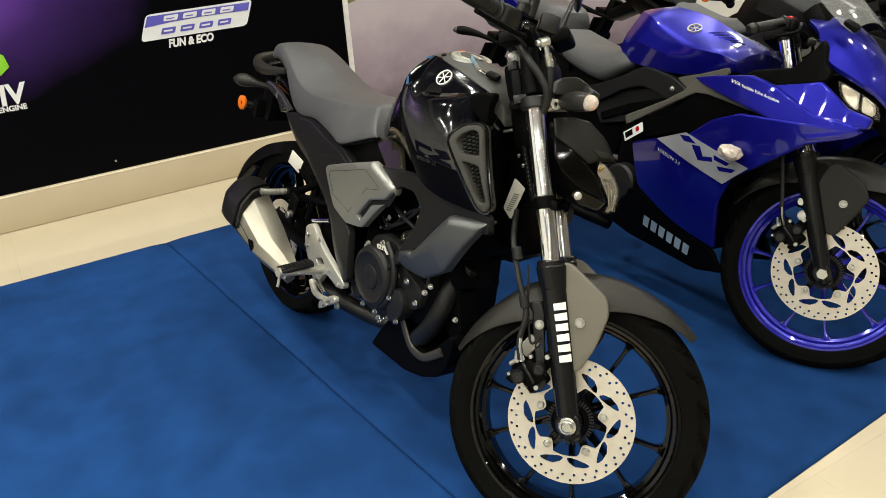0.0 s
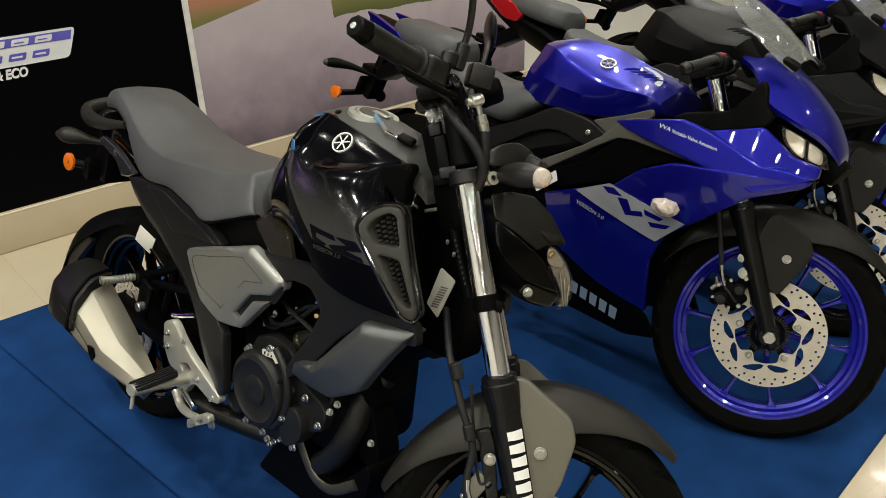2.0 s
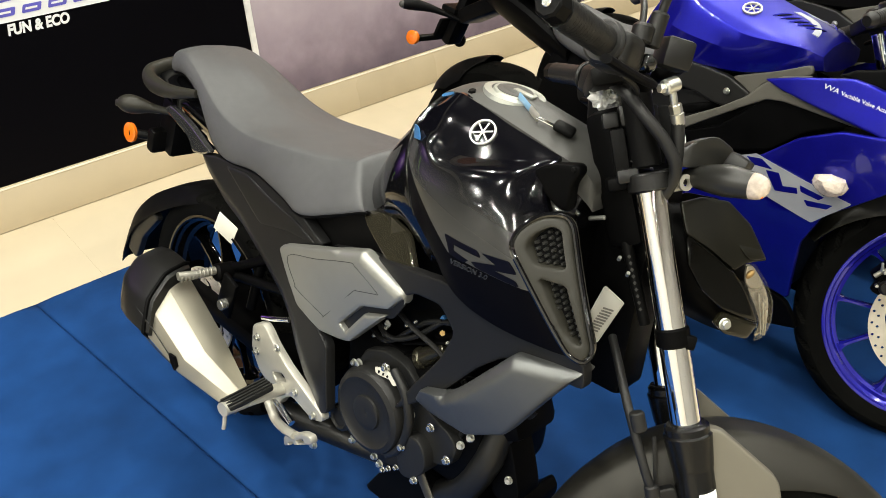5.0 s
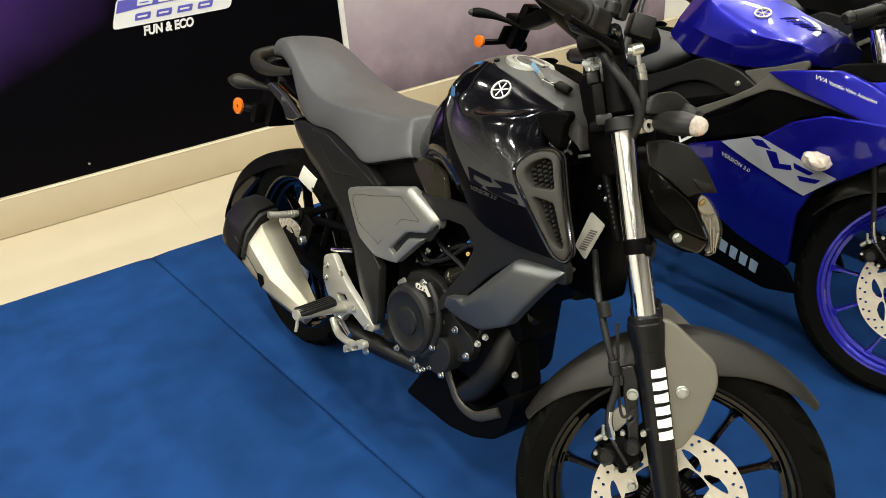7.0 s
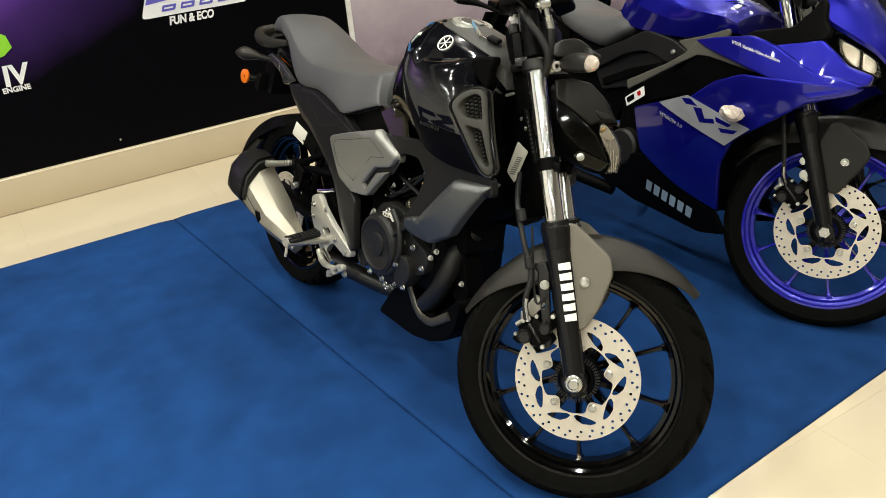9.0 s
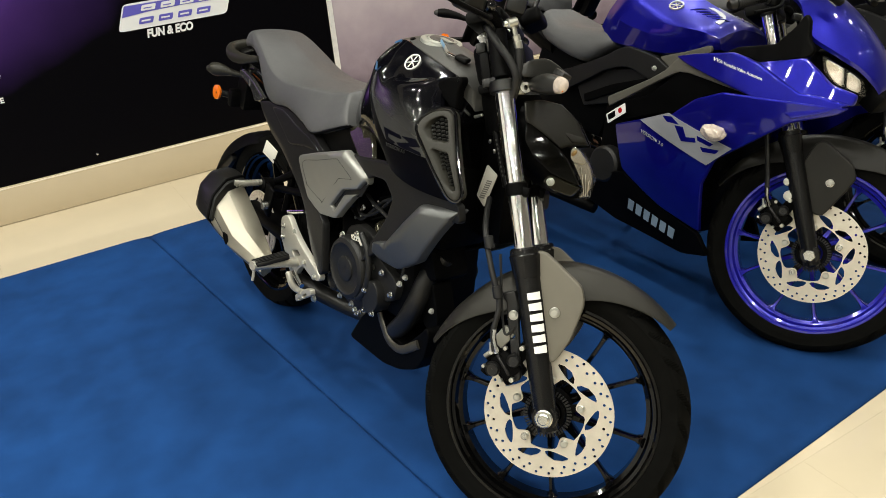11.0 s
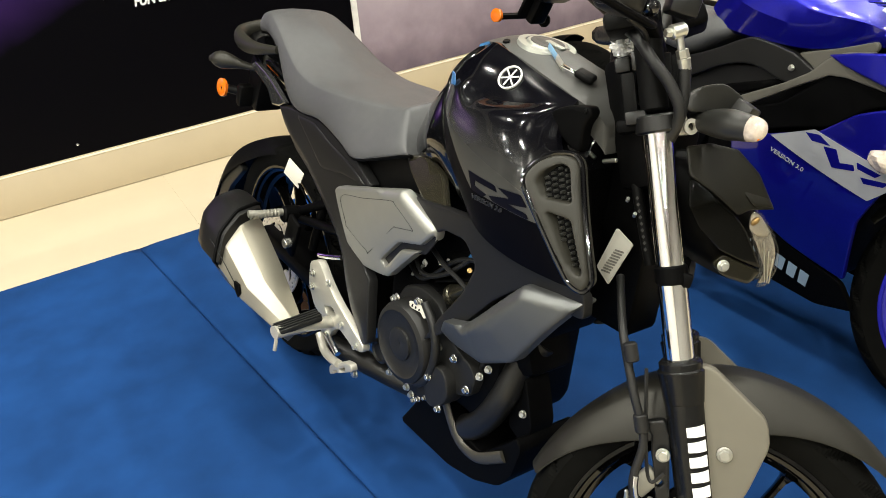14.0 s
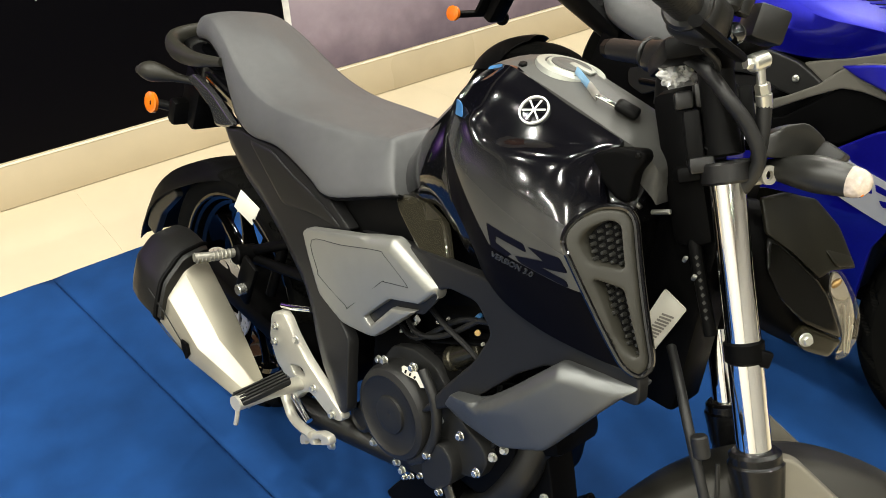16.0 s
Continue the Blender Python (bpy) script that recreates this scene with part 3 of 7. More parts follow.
def tyre_mesh(c, R, w, rim, seg=624):
    """A tyre with slanted grooves from the crown to the shoulder, on both sides by turns."""
    n = 34
    h = R - rim
    rows = []
    for i in range(seg):
        a = 2 * math.pi * i / seg
        row = []
        for k in range(n + 1):
            u = -1 + 2 * k / n
            th = u * radians(118)
            y = math.sin(th) * w / 2 * (1.0 if abs(u) < 0.76 else 0.97)
            r = R - h * 0.5 + math.cos(th) * h * 0.5 * (1 if abs(th) < math.pi / 2 else 2.15)
            r = max(r, rim - 0.004)
            s = abs(u)
            ph = (a * 26 / (2 * math.pi) - s * 1.55 + (0.5 if u > 0 else 0)) % 1
            short = int(a * 26 / (2 * math.pi) - s * 1.55 + (0.5 if u > 0 else 0)) % 2
            if (0.06 if short else 0.26) < s < (0.6 if short else 0.7) and ph < 0.25:
                r -= 0.007
                y *= 0.985
            elif 0.8 < s < 0.83:
                y *= 1.012
            row.append((y, r))
        rows.append((a, row))
    bm = B()
    vs = [[bm.verts.new((c[0] + math.cos(a) * r, c[1] + y, c[2] + math.sin(a) * r)) for y, r in row] for a, row in rows]
    for i in range(seg):
        a, b = vs[i], vs[(i + 1) % seg]
        for k in range(n):
            bm.faces.new((a[k], a[k + 1], b[k + 1], b[k]))
        bm.faces.new((a[n], a[0], b[0], b[n]))
    return bm


def disc_mesh(c, y, ro, ri, th=0.004):
    """A floating brake disc: five inner lugs, ten slanted windows in mirrored pairs, two rows of drilled holes."""
    ring = lambda r, n, cx=0, cz=0: [(cx + r * math.cos(2 * math.pi * i / n), cz + r * math.sin(2 * math.pi * i / n)) for i in range(n)]
    polar = lambda deg, r: (r * math.cos(radians(deg)), r * math.sin(radians(deg)))
    outer = ring(ro, 84)
    k_ = ro / 0.141
    inner = []
    for i in range(100):
        a = 3.6 * i
        off = abs((a - 28 + 36) % 72 - 36)
        lug = max(0.0, 1 - (off / 15) ** 2)
        inner.append(polar(a, ri + (0.014 - 0.019 * lug) * k_))
    holes = [inner]
    window = [(-15.5, 0.0865), (-13.5, 0.0835), (-9, 0.083), (1, 0.0885), (10, 0.099), (13.5, 0.1065), (12, 0.1095), (6, 0.109), (-4, 0.1045), (-12, 0.095)]
    for k in range(10):
        sg = 1 if k % 2 else -1
        holes.append([polar(28 + 18 + 36 * k + sg * a, r * k_) for a, r in window])
    for k in range(30):
        a = 12 * k
        for r, o in ((ro * 0.945, 0), (ro * 0.865, 4)):
            if r < ro * 0.9 and any(inside(polar(a + o, r + dr), q) or inside(polar(a + o + 1.5, r + dr), q) or inside(polar(a + o - 1.5, r + dr), q) for q in holes[1:11] for dr in (-0.005, 0, 0.005)):
                continue
            holes.append(ring(0.0034, 8, *polar(a + o, r)))
    v, tri, d = fill2d(outer, holes, 0.03, grid=False)
    return shell(B(), v, tri, lambda i, x, z: (c[0] + x, c[1] + y - th / 2, c[2] + z), lambda i, x, z: (c[0] + x, c[1] + y + th / 2, c[2] + z))


def wheel(parent, c, R, w, rim, mat, m, disc_y=None, disc_r=0.141, spokes=10, twist=0.0, label=""):
    hub = B()
    cyl(hub, (c[0], -0.05, c[2]), (c[0], 0.05, c[2]), 0.042, seg=28, edge=0.006)
    cyl(hub, (c[0], -0.075, c[2]), (c[0], 0.075, c[2]), 0.016, seg=16)
    wh = part("wheel", moved(hub, m), mat, parent, label)
    part("tyre", moved(tyre_mesh(c, R, w, rim), m), RUBBER, wh, "black rubber tyre with cut tread", angle=25)
    hw = w * 0.42
    prof = [(-hw, rim + 0.004), (-hw - 0.003, rim + 0.001), (-hw - 0.003, rim - 0.005), (-hw, rim - 0.008), (-hw * 0.86, rim - 0.009), (-hw * 0.8, rim - 0.016), (-hw * 0.55, rim - 0.021), (-hw * 0.46, rim - 0.03), (hw * 0.46, rim - 0.03), (hw * 0.55, rim - 0.021), (hw * 0.8, rim - 0.016), (hw * 0.86, rim - 0.009), (hw, rim - 0.008), (hw + 0.003, rim - 0.005), (hw + 0.003, rim + 0.001), (hw, rim + 0.004), (hw * 0.5, rim - 0.012), (-hw * 0.5, rim - 0.012)]
    part("rim", moved(revolve(B(), (c[0], c[1], c[2]), (0, 1, 0), prof, 120), m), mat, wh, angle=28)
    for k in range(spokes):
        a = 2 * math.pi * k / spokes + twist
        d = Vector((math.cos(a), 0, math.sin(a)))
        s = Vector((-math.sin(a), 0, math.cos(a)))
        cc = Vector(c)
        rings = []
        for t, wd, dp in ((0.034, 0.012, 0.03), (0.08, 0.0078, 0.022), (0.13, 0.0055, 0.015), (0.175, 0.005, 0.014), (rim - 0.042, 0.0062, 0.016), (rim - 0.032, 0.011, 0.02), (rim - 0.026, 0.018, 0.026)):
            o = cc + d * t + s * (0.006 * math.sin(t * 12) * (1 if k % 2 else -1))
            rings.append([o + s * wd * x_ + Vector((0, 1, 0)) * dp * y_ for x_, y_ in ((-1, -0.5), (-0.55, -1), (0.55, -1), (1, -0.5), (1, 0.5), (0.55, 1), (-0.55, 1), (-1, 0.5))])
        part("spoke", moved(_skinned(rings), m), mat, wh)
    if disc_y is not None:
        dm = part("brake_disc", moved(disc_mesh(c, disc_y, disc_r, 0.066), m), DISC, wh, "drilled steel brake disc", smooth=False)
        carrier = revolve(B(), (c[0], disc_y, c[2]), (0, 1, 0), [(-0.004, 0.038), (0.008, 0.04), (0.03, 0.052), (0.03, 0.03), (-0.004, 0.03)], 40)
        for k in range(5):
            a = 2 * math.pi * k / 5 + radians(28)
            box(carrier, (c[0] + 0.055 * math.cos(a), disc_y + 0.008, c[2] + 0.055 * math.sin(a)), (0.04, 0.01, 0.016), (0, -math.degrees(a), 0), bevel=0.002, seg=1)
        part("disc_carrier", moved(carrier, m), DEEP_BLACK, wh)
        ring = B()
        for k in range(44):
            a = 2 * math.pi * k / 44
            box(ring, (c[0] + 0.047 * math.cos(a), disc_y - 0.008, c[2] + 0.047 * math.sin(a)), (0.010, 0.003, 0.0035), (0, -math.degrees(a), 0))
        part("sensor_ring", moved(ring, m), ENGINE, wh, smooth=False)
        for k in range(5):
            a = 2 * math.pi * k / 5 + radians(28)
            bb = cyl(B(), (c[0] + 0.073 * math.cos(a), disc_y - 0.012, c[2] + 0.073 * math.sin(a)), (c[0] + 0.073 * math.cos(a), disc_y + 0.004, c[2] + 0.073 * math.sin(a)), 0.0085, seg=12, edge=0.002)
            cyl(bb, (c[0] + 0.073 * math.cos(a), disc_y - 0.015, c[2] + 0.073 * math.sin(a)), (c[0] + 0.073 * math.cos(a), disc_y - 0.01, c[2] + 0.073 * math.sin(a)), 0.0045, seg=6)
            part("disc_bolt", moved(bb, m), BOLT, wh)
    return wh


def _skinned(rings, caps=True):
    bm = B()
    skin(bm, rings, caps=caps)
    return bm


def bolt(parent, p, d, r=0.007, m=None, mat=None):
    p, d = Vector(p), Vector(d).normalized()
    bm = cyl(B(), p, p + d * 0.003, r * 1.35, seg=14, edge=0.001)
    cyl(bm, p + d * 0.003, p + d * 0.009, r, seg=6, edge=0.0012)
    return part("bolt", moved(bm, m) if m else bm, mat or BOLT, parent, angle=30)


def arc_fender(c, R, w, a0, a1, drop=0.03, tip=0.35, th=0.003, n=28, sink=0.0):
    """A mudguard over the wheel, angles from ahead, narrowing to its ends."""
    rings = []
    for i in range(n + 1):
        t = i / n
        a = radians(a0 + (a1 - a0) * t)
        e = min(1, min(t, 1 - t) / tip)
        ww = w * (0.55 + 0.45 * math.sin(e * math.pi / 2))
        dd = drop * e ** 1.2
        d = Vector((math.cos(a), 0, math.sin(a)))
        row = []
        for u in np.linspace(-1, 1, 13):
            rr = R - sink * max(0, t - 0.4) / 0.6 * min(1, (1.25 - t) / 0.5) + 0.012 * (1 - u * u) - (dd * max(0, abs(u) - 0.62) / 0.38)
            row.append(Vector(c) + d * rr + Vector((0, u * ww / 2, 0)))
        back = [p - d * th for p in reversed(row)]
        rings.append(row + back)
    return _skinned(rings)


def caliper(parent, c, m, side=-1, y=-0.10):
    """A brake caliper behind the fork leg: body, bridge, two pistons, pins, bleed nipple and bolts."""
    x, z = c
    bm = box(B(), (x, y + 0.03, z), (0.085, 0.05, 0.055), (0, 35, 0), bevel=0.008)
    box(bm, (x + 0.006, y - 0.002, z + 0.004), (0.058, 0.03, 0.044), (0, 35, 0), bevel=0.006)
    box(bm, (x + 0.035, y + 0.012, z + 0.05), (0.03, 0.012, 0.08), (0, 25, 0), bevel=0.004)
    box(bm, (x - 0.03, y + 0.004, z - 0.018), (0.022, 0.03, 0.03), (0, 20, 0), bevel=0.005)
    ca = part("brake_caliper", moved(bm, m), DEEP_BLACK, parent, "black cast brake caliper")
    for dx, dz, r in ((-0.018, -0.012, 0.0165), (0.02, 0.02, 0.0155)):
        pc = revolve(B(), (x + dx, y - 0.016, z + dz), (0, -1, 0), [(0, r), (0.008, r * 0.96), (0.011, r * 0.8), (0.008, r * 0.66), (0.008, 0.001), (0, 0.001)], 22)
        part("piston_cover", moved(pc, m), BLACK_SATIN_METAL, ca)
    part("bridge_rib", moved(box(B(), (x + 0.002, y - 0.02, z + 0.004), (0.05, 0.008, 0.007), (0, 42, 0), bevel=0.002), m), BLACK_SATIN_METAL, ca)
    part("slide_pin", moved(cyl(B(), (x - 0.045, y - 0.002, z + 0.004), (x - 0.028, y - 0.004, z + 0.026), 0.0055, seg=10, edge=0.001), m), DULL_ALLOY, ca)
    part("bleed_nipple", moved(cyl(B(), (x - 0.034, y - 0.01, z + 0.02), (x - 0.04, y - 0.014, z + 0.04), 0.0042, 0.003, seg=8, edge=0.0008), m), BOLT, ca)
    for dx, dz, r in ((-0.03, 0.022, 0.0055), (0.028, -0.02, 0.006), (0.03, 0.052, 0.006), (-0.004, 0.04, 0.005), (-0.038, -0.012, 0.0045), (0.006, -0.03, 0.0045)):
        part("bolt", moved(cyl(B(), (x + dx, y - 0.026, z + dz), (x + dx, y - 0.012, z + dz), r, seg=6, edge=0.001), m), BOLT, ca)
    return ca


def fork_leg(parent, y, c, m, s_low, s_top, r_slider, mat, writing_side=0, band=None):
    p = lambda s, dy=0: Vector((c[0], y + dy, c[2])) + AXIS * s
    sl = B()
    cyl(sl, p(-0.035), p(s_low - 0.045), r_slider * 0.86, r_slider, seg=28, edge=0.006)
    cyl(sl, p(s_low - 0.055), p(s_low), r_slider * 1.04, r_slider * 1.2, seg=28, edge=0.004)
    cyl(sl, p(s_low - 0.01), p(s_low + 0.012), r_slider * 1.1, seg=28, edge=0.004)
    cyl(sl, p(0, -0.02 if y < 0 else -0.02), p(0, 0.02), r_slider * 1.0, seg=20, edge=0.003)
    leg = part("fork_slider", moved(sl, m), mat, parent, "black fork slider")
    part("fork_tube", moved(cyl(B(), p(s_low), p(s_top), r_slider * 0.73, seg=32), m), CHROME, leg, "chromed fork tube")
    if band is not None:
        bm = cyl(B(), p(band - 0.014), p(band + 0.014), r_slider * 0.84, seg=28, edge=0.003)
        box(bm, p(band) + Vector((0.02, -0.01, 0)), (0.02, 0.014, 0.02), bevel=0.003)
        part("fork_clamp", moved(bm, m), DEEP_BLACK, leg)
    return leg


def glyph_bars(parent, n, at, m, mat, h, name="lettering"):
    """Plain marks standing for a maker's name: at(u, v) gives the place for u along and v across, both 0 to 1."""
    for k in range(n):
        bm = B()
        u0, u1 = (k + 0.08) / n, (k + 0.82) / n
        q = [(u0 + 0.05 / n, 1.0), (u0, 0.0), (u1, 0.0), (u1 - 0.05 / n, 1.0)]
        v, tri, d = fill2d(dense(q, 0.12), (), 1.0, grid=False)
        shell(bm, v, tri, lambda i, a_, b_: at(a_, b_, h), lambda i, a_, b_: at(a_, b_, 0))
        part(name, moved(bm, m) if m else bm, mat, parent, smooth=False)


# ---------------------------------------------------------------- the black naked motorcycle
fz = thing("motorcycle", pose(0.838, 2.282, -0.016, -12, 0, -84.2), "black and grey naked motorcycle leaning on its side stand", "motorcycle", "showroom motorcycles")
ST = Matrix.Translation((-0.008, -0.006, -0.018)) @ Matrix.Translation((1.33, 0, 0.298)) @ pose(0, 0, 0, -2.5, 1.0, 0) @ Matrix.Translation((-1.33, 0, -0.298)) @ steering(36)
ID = Matrix.Identity(4)
FW = (1.33, 0.0, 0.298)
RW = (0.02, 0.0, 0.300)

front = wheel(fz, FW, 0.296, 0.104, 0.234, material("gloss_black_rim", (0.0015, 0.0015, 0.0015), 0.05, 0, 0.1, 0.1, spec=0.3), ST, disc_y=-0.068, label="black cast ten-spoke front wheel")
rear = wheel(fz, RW, 0.297, 0.142, 0.232, bpy.data.materials["gloss_black_rim"], ID, label="black cast rear wheel")
for y in (-0.098, 0.098):
    fork_leg(fz, y, FW, ST, 0.348, 0.70, 0.0285, SLIDER, band=0.485)
ax = cyl(B(), (FW[0], -0.128, FW[2]), (FW[0], 0.12, FW[2]), 0.0125, seg=18, edge=0.002)
cyl(ax, (FW[0], -0.13, FW[2]), (FW[0], -0.122, FW[2]), 0.0195, seg=28, edge=0.003)
cyl(ax, (FW[0], -0.137, FW[2]), (FW[0], -0.129, FW[2]), 0.0125, seg=18, edge=0.003)
part("axle", moved(ax, ST), BOLT, fz, "zinc axle nut")
slider_r = 0.0288


def on_slider(u, v, h):
    s = 0.268 - 0.135 * u
    a = (v - 0.5) * 0.95 + radians(-26)
    p = Vector((FW[0], -0.098, FW[2])) + AXIS * s
    fx = Vector((math.cos(RAKE), 0, math.sin(RAKE)))
    return p + (fx * math.sin(-a) * -1 * -1 + Vector((0, -1, 0)) * math.cos(a)) * (slider_r * (0.93 + 0.07 * (s / 0.3)) + 0.0012 + h * 0.0012)


glyph_bars(fz, 6, on_slider, ST, WHITE_PRINT, 1, "fork_lettering")

# mudguard with its matt titanium side plate
fd = part("front_fender", moved(arc_fender(FW, 0.314, 0.145, 53, 170, drop=0.085, tip=0.45, sink=0.03), ST), FENDER_GREY, fz, "matt grey front mudguard")
plate_poly = [(1.205, 0.628), (1.228, 0.632), (1.322, 0.585), (1.338, 0.55), (1.332, 0.47), (1.315, 0.415), (1.29, 0.405), (1.24, 0.5)]
for side in (-1, 1):
    part("fender_plate", panel(plate_poly, lambda x, z: 0.094, side, th=0.006, h=0.012, r=0.02, step=0.02, place=ST), TITAN, fz, "matt titanium mudguard side plate")
bolt(fz, (1.284, -0.107, 0.516), (0, -1, 0), 0.0085, ST)
bolt(fz, (1.204, -0.115, 0.484), (0, -1, 0), 0.008, ST)
br = panel([(1.158, 0.516), (1.19, 0.534), (1.207, 0.507), (1.22, 0.465), (1.258, 0.356), (1.244, 0.342), (1.204, 0.445), (1.186, 0.483), (1.18, 0.505)], lambda x, z: 0.106, -1, th=0.01, h=0.003, r=0.003, step=0.012, corner=0.006, holes=[[(1.212, 0.445), (1.22, 0.442), (1.216, 0.432), (1.209, 0.435)]], place=ST)
part("caliper_bracket", br, BLACK_SATIN_METAL, fz, "black brake caliper bracket")
part("bracket_lug", moved(box(B(), (1.195, -0.098, 0.43), (0.03, 0.014, 0.045), (0, 25, 0), bevel=0.004), ST), DULL_ALLOY, fz, "grey cast caliper lug")
caliper(fz, (1.213, 0.372), ST)
hose = tube(B(), [(1.06, -0.02, 0.70), (1.075, -0.07, 0.67), (1.095, -0.11, 0.63), (1.135, -0.128, 0.56), (1.17, -0.128, 0.5), (1.175, -0.13, 0.44), (1.19, -0.13, 0.4)], 0.0065, 10)
cyl(hose, (1.105, -0.131, 0.63), (1.118, -0.131, 0.605), 0.0105, seg=12, edge=0.002)
cyl(hose, (1.153, -0.13, 0.535), (1.165, -0.129, 0.51), 0.0105, seg=12, edge=0.002)
part("brake_hose", moved(hose, ST), GRIP, fz, "black rubber brake hose")
part("hose_fitting", moved(tube(B(), [(1.176, -0.131, 0.445), (1.181, -0.131, 0.425), (1.196, -0.131, 0.398)], 0.0058, 8), ST), CHROME, fz)
part("sensor_cable", moved(tube(B(), [(1.14, -0.12, 0.6), (1.18, -0.115, 0.48), (1.2, -0.118, 0.44), (1.215, -0.12, 0.46)], 0.003, 6), ST), GRIP, fz)

# yokes, bars and controls
lower = Vector((FW[0], 0, FW[2])) + AXIS * 0.705
stem = box(B(), lower + Vector((-0.02, 0, -0.008)), (0.07, 0.2, 0.02), (0, -24.5, 0), bevel=0.006)
yoke = part("fork_yoke", moved(stem, ST), DEEP_BLACK, fz, "black lower fork yoke")
for y in (-0.098, 0.098):
    q = Vector((FW[0], y, FW[2]))
    clamp = cyl(B(), q + AXIS * 0.69, q + AXIS * 0.716, 0.0305, seg=28, edge=0.003)
    box(clamp, q + AXIS * 0.703 + Vector((-0.03, 0.0, 0)), (0.03, 0.03, 0.02), (0, -24.5, 0), bevel=0.004)
    part("fork_clamp", moved(clamp, ST), BLACK_SATIN_METAL, yoke)
lug = box(B(), lower + Vector((0.034, -0.086, 0.006)), (0.02, 0.018, 0.028), (0, -24.5, 0), bevel=0.004)
cyl(lug, lower + Vector((0.026, -0.1, 0.006)), lower + Vector((0.042, -0.072, 0.006)), 0.0095, seg=14, edge=0.002)
part("clamp_bolt", moved(lug, ST), ALU, fz, "bright fork clamp bolt")
cover = B()
for y in (-0.098, 0.098):
    q = Vector((FW[0], y, FW[2]))
    cyl(cover, q + AXIS * 0.722, q + AXIS * 0.845, 0.0205, 0.0205, seg=22, edge=0.003)
box(cover, Vector((FW[0], 0, FW[2])) + AXIS * 0.845 + Vector((-0.02, 0, 0)), (0.08, 0.25, 0.028), (0, -24.5, 0), bevel=0.008)
part("top_yoke", moved(cover, ST), MATT_BLACK, fz)
# plates and blocks round the steering stem
ALONG = Matrix.Rotation(-RAKE, 4, "Y")
for name_, at_, size_, mat_ in (("stem_plate", (0.99, -0.1, 0.965), (0.02, 0.014, 0.066), MATT_BLACK), ("stem_plate", (0.966, -0.092, 1.004), (0.022, 0.018, 0.022), BLACK_SATIN_METAL), ("stem_plate", (0.984, -0.088, 1.016), (0.018, 0.022, 0.03), BLACK_SATIN_METAL),
                                ("stem_cover", (1.018, -0.055, 0.995), (0.05, 0.03, 0.085), MATT_BLACK), ("meter_bracket", (1.03, 0.0, 1.01), (0.05, 0.12, 0.06), MATT_BLACK)):
    pb_ = box(B(), (0, 0, 0), size_, bevel=0.004)
    part(name_, moved(pb_, ST @ Matrix.Translation(at_) @ ALONG), mat_, fz)
for at_ in ((1.012, -0.1, 0.958), (1.02, -0.085, 0.962)):
    bolt(fz, at_, (-0.3, -0.2, 0.9), 0.005, ST, BLACK_SATIN_METAL)
ring_ = revolve(B(), lower + Vector((0.046, -0.098, 0.008)), (0.5, -0.85, 0.15), [(0, 0.0055), (0, 0.0115), (0.005, 0.0115), (0.005, 0.0055)], 20)
part("clamp_washer", moved(ring_, ST), ALU, fz, "bright washer with a recessed bolt")
bar = tube(B(), [(0.865, -0.345, 1.09), (0.93, -0.22, 1.085), (0.975, -0.15, 1.075), (1.0, -0.08, 1.048), (1.002, 0, 1.045), (1.0, 0.08, 1.048), (0.975, 0.15, 1.075), (0.93, 0.22, 1.085), (0.865, 0.345, 1.09)], 0.0125, 14)
hb = part("handlebar", moved(bar, ST), DEEP_BLACK, fz, "black tubular handlebar")
